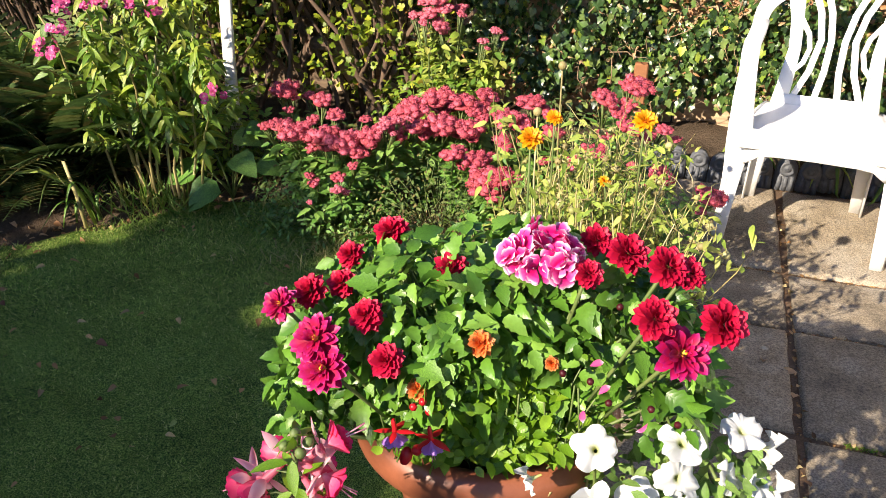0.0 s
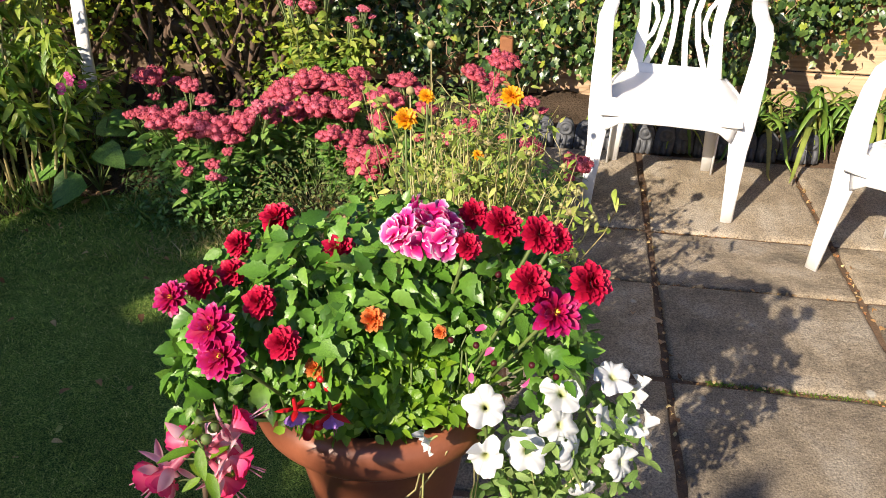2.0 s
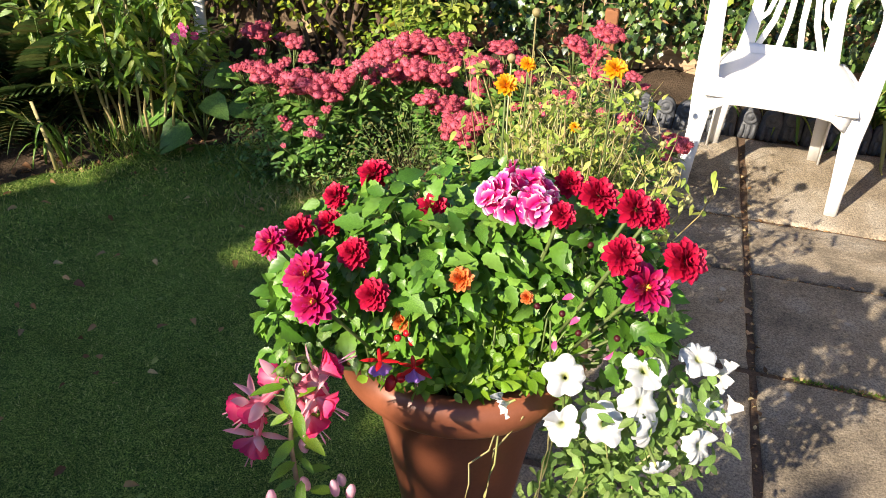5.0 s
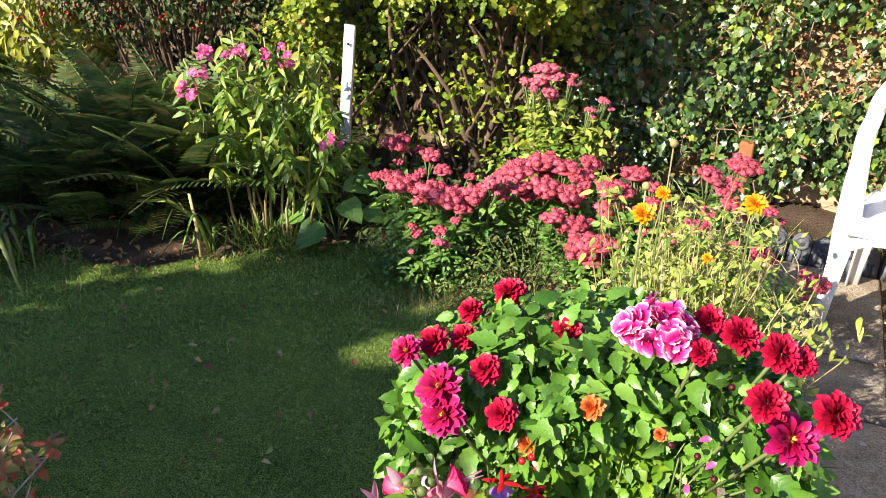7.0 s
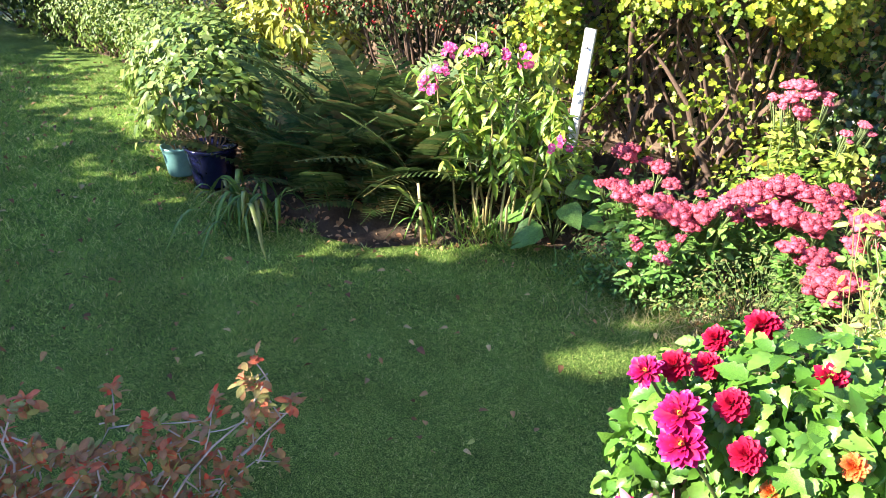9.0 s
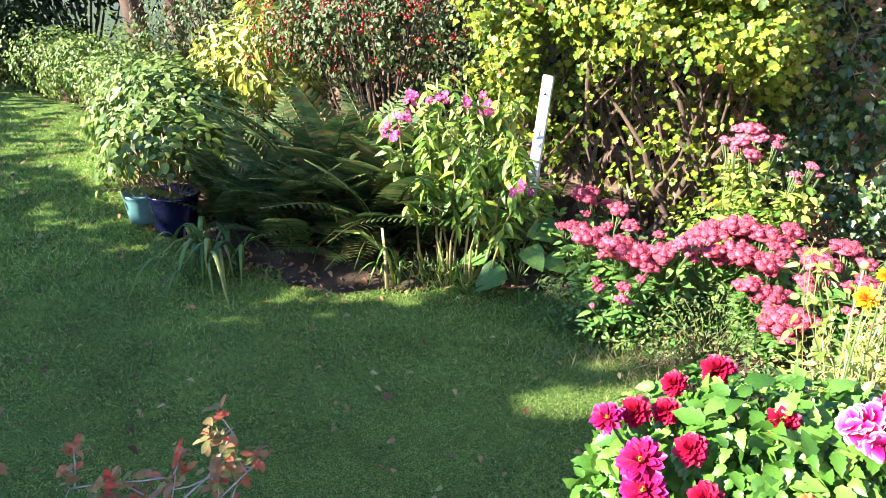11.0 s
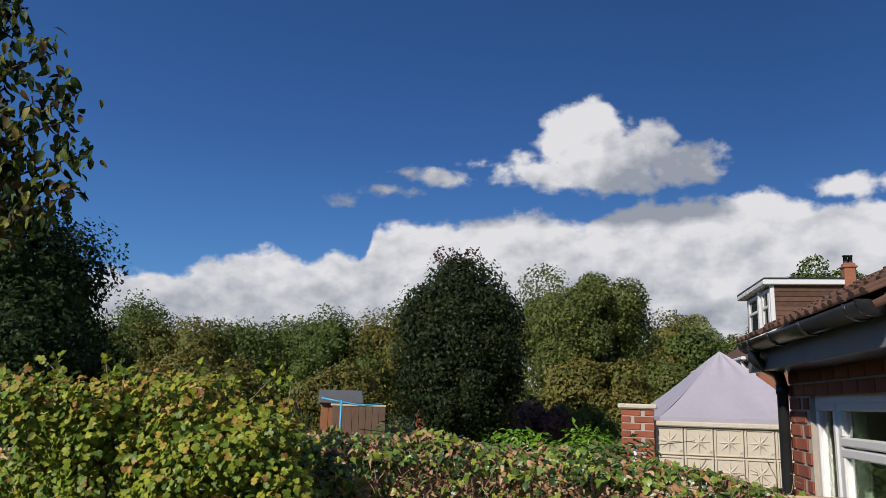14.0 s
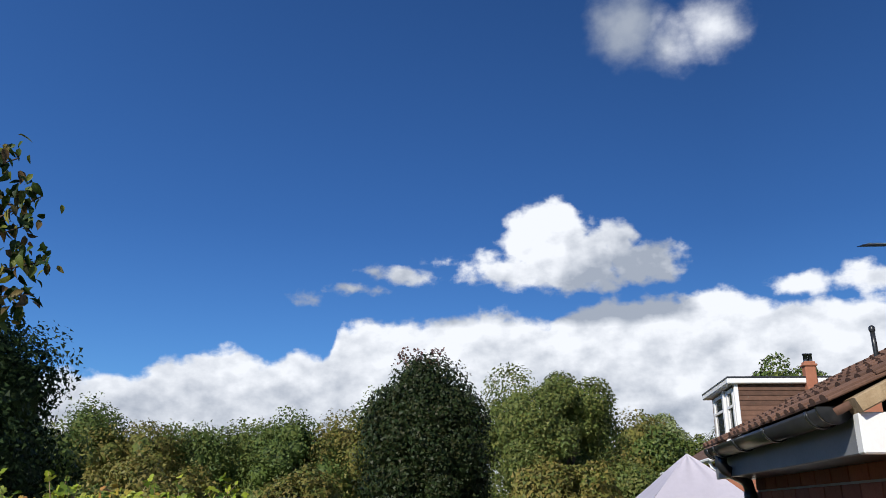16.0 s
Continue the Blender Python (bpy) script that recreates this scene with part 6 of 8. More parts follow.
sedum((-0.02, 3.27), [(-0.08, 3.27, 0.68, 0.040), (-0.11, 3.26, 0.63, 0.040), (-0.07, 3.25, 0.59, 0.038), (-0.05, 3.26, 0.65, 0.036), (0.15, 3.27, 0.565, 0.026), (0.10, 3.25, 0.53, 0.022)],
      "tall pale pink sedum with yellowing leaves by the ivy", True, 40, YELLOW_GREEN)
sedum((-0.34, 2.62), [(-0.37, 2.48, 0.225, 0.022), (-0.22, 2.62, 0.40, 0.024), (-0.18, 2.64, 0.41, 0.022)], "small pale pink sedum stems", True, 14)


def blades(n, area, hmin, hmax, wide, lean=0.35):
    """Narrow blades: a template bent along x, stood up."""
    sh = leaf_shape(wide, 3, 0.1, 0.30, 0, 1.4)
    P = area(n)
    up = np.array([0, 0, 1.0]) + rnd(n) * np.array([lean, lean, 0.1])
    return sh, P, turns(np.cross(up, rnd(n)), up), RNG.uniform(hmin, hmax, n)


def tangle(name, at, label, n, size, hmin, hmax, mat, wide=0.05, lean=0.35, category="plant", grp=""):
    base = thing(name, (*at, 0.0), label, category, grp)
    sh, P, R, S = blades(n, lambda k: np.stack([RNG.normal(size=k) * size[0], RNG.normal(size=k) * size[1], np.zeros(k)], 1), hmin, hmax, wide, lean)
    part("blades", spread(sh, P, R, S), mat, base, kind="stuff")
    return base


def marigolds():
    o = np.array([0.42, 2.0, 0.0])
    base = thing("marigold", tuple(o), "straggly marigolds gone to seed, dry straw-coloured stalks", "marigold")
    st, hd, LP, LD = [], [], [], []
    for i in range(250):
        g = np.clip(rnd(1, 4)[0], -1.5, 1.5)
        f = np.array([g[0] * 0.10 - 0.02, g[1] * 0.16 - 0.05, 0.02])
        t = f + np.array([g[2] * 0.09 + (0.05 if i % 7 == 0 else 0), g[3] * 0.08 - 0.05, RNG.uniform(0.22, 0.62)])
        p = bend(f, t, 0.0, 6, 0.012)
        st.append(tube(p, 0.0024, 0.0013, 4))
        if i % 3 == 0:
            hd.append(t)
        for j in range(3):
            q = p[RNG.integers(2, 6)]
            st.append(tube(bend(q, q + rnd(1)[0] * np.array([0.03, 0.03, 0.02]) + np.array([0, 0, 0.04]), 0, 4, 0.004), 0.0014, 0.0008, 3))
        for j in range(18):
            LP.append(p[RNG.integers(1, 6)] + rnd(1)[0] * 0.014), LD.append(rnd(1)[0])
    part("stalks", joined(st), DRY, base, "thin straw-coloured stalks", kind="stuff")
    hd = np.array(hd)
    part("seed_heads", spread(joined([ball_shape(7), spread(leaf_shape(0.4, 2), np.zeros((8, 3)), turns(rnd(8), rnd(8)), np.full(8, 1.7))]), hd, turns(rnd(len(hd)), rnd(len(hd))), 0.007 + 0.004 * RNG.random(len(hd))), DRY, base, kind="stuff")
    n = len(LP)
    leaves(base, leaf_shape(0.36, 4, 0.10, 0.35, 0, 0.7), np.array(LP), turns(np.array([0, -0.4, 0.8]) + rnd(n) * 0.4, np.array(LD)), 0.014 + 0.026 * RNG.random(n), YELLOW_GREEN)
    fl = open_dahlia_shape()
    for x, y, z, s in ((0.20, 1.46, 0.80, 0.021), (0.45, 1.73, 0.74, 0.025), (0.27, 1.80, 0.72, 0.018), (0.40, 1.85, 0.55, 0.014)):
        p = np.array([x, y, z]) - o
        ob = part("bloom", fl, GOLD_PETAL, base, "orange-gold marigold bloom", loc=mat4(p, facing((0.1, -0.6, 0.8)), s))
        part("flower_eye", button_shape(0.3, 0.12), ORANGE_PETAL, ob)
        part("flower_stalk", tube(bend((p[0] + 0.05, p[1] + 0.12, 0), p, 0, 6, 0.006), 0.003, 0.002, 5), STEM, base)
    for x, y, z in ((0.30, 2.0, 0.78), (0.24, 1.9, 0.70)):
        p = np.array([x, y, z]) - o
        part("seed_head", ball_shape(9), DRY, base, loc=mat4(p, np.eye(3), 0.011))
        part("flower_stalk", tube(bend((p[0] + 0.02, p[1] + 0.05, 0), p, 0, 5, 0.006), 0.003, 0.002, 5), DRY, base)


marigolds()

tangle("grass_clump", (-0.35, 2.62), "fine grassy tangle under the sedum", 420, (0.22, 0.06), 0.05, 0.16, STRAP, 0.035, 0.7, "grass", "grass clumps")
tangle("grass_clump", (0.05, 2.50), "fine dry grassy tangle under the sedum", 420, (0.18, 0.06), 0.05, 0.13, DRY, 0.035, 0.8, "grass", "grass clumps")
tangle("grass_clump", (-0.10, 2.42), "dry straw-coloured dead grass at the lawn edge", 1300, (0.26, 0.09), 0.03, 0.08, DRY, 0.03, 0.9, "grass", "grass clumps")
tangle("grass_clump", (-1.18, 2.74), "grassy clump at the foot of the phlox", 300, (0.12, 0.05), 0.06, 0.17, STRAP, 0.04, 0.5, "grass", "grass clumps")


def aster_mound():
    """Low leafy mounds that fill the border between the flowers."""
    for x, y, sx, sy, h, m, n, s in ((-0.42, 2.60, 0.22, 0.10, 0.26, SEDUM_LEAF, 420, 0.030), (-0.05, 2.60, 0.22, 0.12, 0.28, FERN, 520, 0.026), (0.35, 2.45, 0.20, 0.12, 0.30, SEDUM_LEAF, 420, 0.034),
                                     (0.62, 2.50, 0.14, 0.14, 0.26, SEDUM_LEAF, 320, 0.045), (-0.55, 3.0, 0.25, 0.15, 0.30, FERN, 420, 0.04), (-0.1, 3.1, 0.2, 0.15, 0.45, PHLOX_LEAF, 420, 0.05), (0.42, 3.1, 0.3, 0.15, 0.35, FERN, 480, 0.035), (-0.92, 3.10, 0.12, 0.08, 0.40, PHLOX_LEAF, 300, 0.06)):
        n, s = int(n * 1.9), s * 0.68
        base = thing("leafy_plant", (x, y, 0.02), "low mound of leafy green border foliage", "plant", "border foliage")
        d = unit(rnd(n))
        d[:, 2] = np.abs(d[:, 2])
        P = d * (0.6 + 0.45 * RNG.random((n, 1))) * np.array([sx * 1.5, sy * 1.5, h])
        leaves(base, leaf_shape(0.42, 4, 0.10, 0.25, 0.04, 0.75), P, turns(d * 0.6 + np.array([0, -0.3, 0.8]) + rnd(n) * 0.4, d + rnd(n) * 0.5), s * (0.7 + 0.6 * RNG.random(n)), m)
        part("stems", joined([tube(bend((d[i, 0] * 0.05, d[i, 1] * 0.05, 0), P[i], 0, 4, 0.01), 0.002, 0.001, 3) for i in range(0, n, 9)]), STEM, base, kind="stuff")


aster_mound()


def phlox():
    o = np.array([-1.10, 2.80, 0.02])
    base = thing("phlox", tuple(o), "tall phlox with pale drooping lance leaves and pink flowers", "phlox")
    st, LP, LD, tips = [], [], [], []
    ends = [(-0.30, -0.05, 0.72), (-0.18, 0.02, 0.80), (-0.10, -0.05, 0.83), (-0.02, 0.05, 0.80), (0.06, -0.02, 0.76), (0.14, 0.0, 0.80), (0.20, 0.06, 0.76), (-0.24, 0.08, 0.70), (0.28, -0.10, 0.52), (0.22, -0.04, 0.66),
            (-0.14, -0.1, 0.62), (0.0, -0.1, 0.66), (0.10, -0.1, 0.60)]
    def leafy(p, t0, count, size):
        for j in range(count):
            t = t0 + (1 - t0) * (j + RNG.random()) / count
            k = min(int(t * (len(p) - 1)), len(p) - 2)
            q = p[k] + (p[k + 1] - p[k]) * (t * (len(p) - 1) - k)
            a = j * 1.571 + RNG.normal() * 0.5
            LP.append(q), LD.append((math.cos(a), math.sin(a), 0.35 * RNG.normal() + 0.25)), LS.append(size * RNG.uniform(0.7, 1.25))

    LS = []
    for e in ends:
        f = np.array([e[0] * 0.45 + RNG.normal() * 0.02, e[1] * 0.4, 0])
        p = bend(f, e, 0.0, 8, 0.008)
        part("stem", tube(p, 0.006, 0.003, 6), DRY, base)
        tips.append(np.array(e))
        leafy(p, 0.40, 34, 0.072)
        for j in range(4):
            q = p[RNG.integers(3, 7)]
            tip = q + np.array([RNG.normal() * 0.09, RNG.normal() * 0.07, RNG.uniform(0.06, 0.2)])
            tip[2] = min(tip[2], 0.82)
            w = bend(q, tip, 0.0, 6, 0.004)
            st.append(tube(w, 0.003, 0.0015, 5))
            leafy(w, 0.2, 18, 0.058)
    part("side_shoots", joined(st), STEM, base, kind="stuff")
    n = len(LP)
    LD, LS = np.array(LD), np.array(LS)
    leaves(base, leaf_shape(0.30, 5, 0.12, 0.45, 0, 0.8), np.array(LP), turns(np.array([0, -0.25, 1.0]) + LD * np.array([0.4, 0.4, 0]) + rnd(n) * 0.3, LD), LS, PHLOX_LEAF, singles=240)
    fl = disc_flower_shape(5, 0.95, 6).mesh("flower")
    fl.materials.append(PHLOX_PETAL)
    for x, y, z, k in ((-1.38, 2.68, 0.65, 3), (-1.30, 2.68, 0.69, 4), (-1.27, 2.68, 0.80, 5), (-1.17, 2.68, 0.79, 4), (-0.96, 2.68, 0.79, 4), (-1.04, 2.66, 0.80, 3), (-0.81, 2.66, 0.50, 4), (-1.31, 2.64, 0.64, 3)):
        for i in range(k + 3):
            q = np.array([x, y, z]) - o + RNG.normal(size=3) * 0.016
            part("flower", fl, PHLOX_PETAL, base, loc=mat4(q, facing(unit(np.array([0, -0.8, 0.4]) + rnd(1)[0] * 0.4)), 0.0145))


phlox()


def squash():
    o = np.array([-0.86, 2.84, 0.02])
    base = thing("broad_leaf_plant", tuple(o), "low plant with broad heart-shaped green leaves by the lawn", "plant")
    for x, y, z, s in ((-0.17, -0.06, 0.14, 0.15), (-0.04, -0.14, 0.11, 0.15), (0.08, -0.08, 0.20, 0.12), (0.20, -0.04, 0.16, 0.11), (0.05, 0.04, 0.25, 0.11), (-0.08, 0.0, 0.19, 0.11), (0.13, 0.05, 0.28, 0.09)):
        d = unit(np.array([x * 2.4 - 0.05, y - 0.02, -0.07]))
        part("leaf", leaf_shape(0.85, 6, 0.10, 0.22, 0.04, 0.55), SEDUM_LEAF, base, loc=mat4((x * 0.6, y * 0.6, z), turns(np.array([[x, -0.5 + y, 0.9]]), d[None])[0], s))
        part("leaf_stalk", tube(bend((0, 0, 0), (x * 0.6, y * 0.6, z), 0.03, 5), 0.004, 0.003, 5), STEM, base)


squash()


def straps(at, n, length, label, spreadr=0.03, wide=0.06, mat=None, turn_to=None, grp="strap-leaved plants"):
    """Arching strap leaves from one crown, each a piece of its own."""
    base = thing("strap_leaf_plant", (*at, 0.02), label, "plant", grp)
    for i in range(n):
        a = RNG.random() * 6.283 if turn_to is None else turn_to + RNG.normal() * 0.9
        L = length * RNG.uniform(0.6, 1.1)
        out = RNG.uniform(0.25, 0.85)
        t = np.linspace(0, 1, 9)
        rise = L * (1.25 * t - (0.75 + 0.9 * out) * t ** 2.2)
        run = L * out * t ** 1.25
        f = np.array([RNG.normal() * spreadr, RNG.normal() * spreadr, 0])
        pts = f + np.stack([np.cos(a) * run, np.sin(a) * run, np.maximum(rise, 0.004 + 0.01 * t)], 1)
        w = L * wide * 0.5 * np.sin(np.pi * (0.12 + 0.86 * t)) ** 0.7
        part("leaf", sweep(pts, (-math.sin(a), math.cos(a), 0.1), np.maximum(w, 0.001), 0.0009, 6, 0.8), mat or STRAP, base)
    return base


for u, d, n, L in ((0.62, 0.40, 20, 0.36), (0.95, 0.40, 36, 0.48), (1.18, 0.38, 44, 0.54), (1.40, 0.36, 44, 0.54), (1.62, 0.34, 36, 0.50), (1.85, 0.34, 30, 0.46), (0.38, 0.36, 12, 0.3)):
    straps(fence_at(u, d)[:2], n, L, "clump of arching green strap leaves against the fence", 0.05, 0.055)
straps((-2.06, 2.38), 38, 0.50, "clump of arching yellowing strap leaves at the lawn edge", 0.07, 0.045)
straps((-1.33, 2.62), 7, 0.40, "bent withered strap leaves at the lawn edge", 0.03, 0.06)
straps((-0.60, 3.05), 10, 0.22, "small strap leaves in the border", 0.04, 0.08)


def arched_leaf():
    base = thing("withered_leaf", (-1.32, 2.60, 0.02), "long yellow-green leaf bent over in an arch", "leaf")
    part("blade", sweep([(0.02, 0, 0), (0.0, 0.0, 0.10), (-0.02, 0, 0.15), (-0.12, -0.02, 0.22), (-0.24, -0.03, 0.21), (-0.32, -0.04, 0.13), (-0.34, -0.05, 0.05)], (0, 1, 0.3), [0.010, 0.012, 0.012, 0.012, 0.010, 0.008, 0.003], 0.001, 6, 0.8), YELLOW_GREEN, base)
    part("stalk", sweep([(0.0, -0.03, 0), (-0.005, -0.03, 0.12), (-0.02, -0.03, 0.26)], (1, 0, 0), [0.008, 0.007, 0.006], 0.002, 6), DRY, base)


arched_leaf()

# ---------- the left-hand border ----------
RNG = np.random.default_rng(14)
def frond_shape():
    """A fern frond one long along x."""
    pin = leaf_shape(0.25, 3, 0.1, 0.15, 0.3)
    t = np.repeat(np.linspace(0.12, 0.98, 24), 2)
    side = np.tile([1, -1], 24)
    arch = np.stack([t, np.zeros_like(t), 0.10 * np.sin(t * 3.1) - 0.12 * t * t], 1)
    al = np.stack([np.full_like(t, 0.45), side.astype(float), np.full_like(t, -0.12)], 1)
    size = 0.205 * np.sin(np.pi * (0.16 + 0.84 * t)) ** 0.8 * (1 - 0.3 * t) + 0.02
    return joined([spread(pin, arch, turns(np.tile([0, 0, 1.0], (len(t), 1)), al), size),
                   tube([(x, 0, 0.10 * math.sin(x * 3.1) - 0.12 * x * x) for x in np.linspace(0, 1, 6)], 0.010, 0.003, 4)])


def fern(at, n, L, label):
    base = thing("fern", (*at, 0.03), label, "fern", "ferns")
    sh = frond_shape().mesh("frond")
    sh.materials.append(FERN)
    for i in range(n):
        a = RNG.random() * 6.283
        up = RNG.uniform(0.35, 2.0)
        d = unit(np.array([math.cos(a), math.sin(a), up]))
        nrm = np.array([-math.cos(a) * up, -math.sin(a) * up, 1.0])
        part("frond", sh, FERN, base, loc=mat4(rnd(1)[0] * np.array([0.10, 0.07, 0]), turns(nrm[None], d[None])[0], L * RNG.uniform(0.65, 1.1)))


for fx, fy, fn, fl in ((-1.66, 2.84, 52, 0.62), (-1.98, 2.82, 54, 0.64), (-2.24, 2.90, 44, 0.58), (-1.50, 3.05, 40, 0.74), (-1.85, 3.12, 48, 0.80)):
    fern((fx, fy), fn, fl, "large dark green fern in the shade of the border")


def shrub(name, at, size, n, shape, S, mat, label, singles=0, stems=14, low=0.0, category="shrub", lumps=26, lump_r=0.28, twig=None, seed_low=-0.5):
    base = thing(name, (*at, 0.0), label, category)
    P, d, c = tree_points(n, np.array(size) * 0.78, lumps, lump_r * max(size), 0.8, seed_low)
    P = P + np.array([0, 0, size[2] * 0.92 + low])
    keep = P[:, 2] > 0.03
    P, d = P[keep], d[keep]
    k = len(P)
    R = turns(d + np.array([0, -0.3, 0.5]) + rnd(k) * 0.45, d + np.array([0, 0, -0.4]) + rnd(k) * 0.5)
    leaves(base, shape, P, R, S * (0.7 + 0.6 * RNG.random(k)), mat, singles=singles)
    for i in range(stems):
        e = c[i % len(c)] + np.array([0, 0, size[2] * 0.92 + low])
        f = np.array([RNG.normal() * 0.05 * size[0], RNG.normal() * 0.05 * size[1], 0])
        part("branch", tube(bend(f, e, 0, 6, 0.02 * max(size)), 0.012 * max(size), 0.004 * max(size), 6), twig or BARK, base)
    return base, P, d


OVAL = leaf_shape(0.56, 2, 0.12, 0.2, 0, 0.75)
PLAIN = Shape([(0, 0, 0), (0.5, 0.27, 0.08), (1, 0, -0.2), (0.5, -0.27, 0.08)], [(0, 1, 2), (0, 2, 3)], [(0, 0), (0.5, 1), (1, 0), (0.5, -1)])
LANCE = leaf_shape(0.30, 3, 0.12, 0.3, 0, 0.85)
cot, cp, cd = shrub("cotoneaster", (-2.0, 3.75), (0.86, 0.42, 0.95), 14500, OVAL, 0.027, COTO, "grey-green cotoneaster bush full of small red berries", 100, 26, 0.10, lumps=40, lump_r=0.20)
k = np.repeat(RNG.integers(0, len(cp), 520), 6)
front = k[(cd[k, 1] < 0.4) & (cp[k, 2] > 0.7)]
part("berries", spread(dot_shape(), cp[front] + cd[front] * 0.014 + rnd(len(front)) * 0.014, turns(rnd(len(front)), rnd(len(front))), 0.0062 + 0.003 * RNG.random(len(front))), BERRY, cot, "clusters of small red berries", kind="stuff")
sp = []
LP, LD = [], []
for i in range(26):
    f = np.array([RNG.uniform(-0.1, 0.62), RNG.uniform(-0.2, 0.2), 1.45])
    e = f + np.array([RNG.normal() * 0.12, RNG.normal() * 0.05, RNG.uniform(0.12, 0.42)])
    p = bend(f, e, 0, 6, 0.01)
    sp.append(tube(p, 0.0026, 0.0012, 4))
    for j in range(30):
        LP.append(f + (e - f) * RNG.random()), LD.append(rnd(1)[0])
part("shoots", joined(sp), TWIG, cot, "thin upright bare shoots", kind="stuff")
n = len(LP)
part("shoot_leaves", spread(OVAL, np.array(LP), turns(rnd(n), np.array(LD)), 0.014 + 0.016 * RNG.random(n)), LIGHT_SHRUB, cot, kind="stuff")
shrub("golden_shrub", (-3.0, 3.95), (0.46, 0.3, 0.52), 1500, LANCE, 0.085, YELLOW_SHRUB, "golden yellow-green evergreen shrub", 120, 14, 0.10, lumps=26, lump_r=0.26)
shrub("cotoneaster", (-3.6, 4.35), (0.6, 0.4, 0.75), 4200, OVAL, 0.032, COTO, "small-leaved grey-green bush in the hedge", 0, 16, 0.1)
shrub("cotoneaster", (-1.55, 4.0), (0.45, 0.30, 0.72), 3600, OVAL, 0.030, COTO, "small-leaved bush between the shrubs", 0, 14, 0.1)
shrub("pale_shrub", (-3.05, 3.25), (0.50, 0.34, 0.36), 2600, OVAL, 0.056, LIGHT_SHRUB, "pale green leafy shrub catching the sun", 120, 14, 0.0)
shrub("pale_shrub", (-4.0, 4.05), (0.60, 0.35, 0.30), 3000, OVAL, 0.034, LIGHT_SHRUB, "low pale green shrub by the lawn", 60, 12, 0.0)
shrub("pale_shrub", (-4.9, 4.6), (0.65, 0.4, 0.36), 3000, OVAL, 0.034, LIGHT_SHRUB, "low grey-green shrub by the lawn", 0, 12, 0.0)
shrub("dark_shrub", (-4.4, 5.4), (1.3, 0.7, 1.25), 5200, PLAIN, 0.075, OVERHANG, "tall leafy green shrub in the hedge", 0, 16, 0.2)
shrub("dark_shrub", (-6.3, 5.6), (1.2, 0.8, 1.3), 4800, PLAIN, 0.080, DARK_TREE, "tall dark evergreen shrub", 0, 16, 0.0)
shrub("dark_shrub", (-3.2, 5.3), (1.1, 0.7, 1.0), 5200, PLAIN, 0.075, DARK_TREE, "tall dark evergreen shrub", 0, 16, 0.0)
shrub("dark_shrub", (-8.0, 4.9), (1.4, 1.2, 1.3), 4200, PLAIN, 0.090, DARK_TREE, "tall dark evergreen shrub", 0, 16, 0.0)


def trunk(at, lean, r, h, label):
    base = thing("tree_trunk", (*at, 0.0), label, "tree trunk")
    part("trunk_body", tube([(lean[0] * t, lean[1] * t, h * t + 0.05 * math.sin(t * 5)) for t in np.linspace(0, 1, 8)], r, r * 0.6, 12), BARK, base)
    part("limb", tube(bend((lean[0] * 0.6, lean[1] * 0.6, h * 0.6), (lean[0] + 0.5, lean[1] - 0.2, h * 1.05), 0, 6, 0.02), r * 0.5, r * 0.25, 8), BARK, base)


trunk((-4.75, 4.85), (-0.55, 0.1, 0), 0.10, 2.4, "leaning brown tree trunk by the lawn")
trunk((-4.45, 4.95), (-0.40, 0.1, 0), 0.07, 2.2, "slim leaning brown tree trunk by the lawn")


def glazed_pot(at, r, h, mat, label, leafmat, lab2, n=420, size=(0.3, 0.25, 0.22)):
    base = thing("glazed_pot", (*at, 0.0), label, "plant pot", "glazed pots")
    part("pot_body", lathe([(0.01, 0.003), (r * 0.72, 0.003), (r * 0.76, 0.012), (r * 0.95, h * 0.8), (r, h * 0.9), (r * 1.04, h * 0.93), (r * 1.04, h), (r * 0.96, h), (r * 0.9, h * 0.86), (0.001, h * 0.86)], 36), mat, base)
    pl = thing("potted_plant", (*at, h * 0.86), lab2, "plant", "potted plants")
    P, d, c = tree_points(n, np.array(size) * 0.75, 14, 0.10, 0.7)
    P = P + np.array([0, 0, size[2] * 1.0])
    leaves(pl, leaf_shape(0.6, 4, 0.1, 0.2, 0.05, 0.7), P, turns(d + np.array([0, -0.3, 0.7]) + rnd(len(P)) * 0.4, d + rnd(len(P)) * 0.4), 0.030 + 0.038 * RNG.random(len(P)), leafmat, singles=min(n, 110))
    part("stems", joined([tube(bend((x * 0.2, y * 0.2, 0), (x, y, z + size[2]), 0, 5, 0.01), 0.005, 0.003, 5) for x, y, z in c]), TWIG, pl)


glazed_pot((-2.55, 2.71), 0.122, 0.20, BLUE_GLAZE, "dark blue glazed pot at the lawn edge", LIGHT_SHRUB, "pale leafy plant in the blue pot")
glazed_pot((-2.79, 2.74), 0.088, 0.15, TEAL_GLAZE, "small teal glazed pot at the lawn edge", LIGHT_SHRUB, "pale leafy plant in the teal pot", 260, (0.22, 0.2, 0.2))


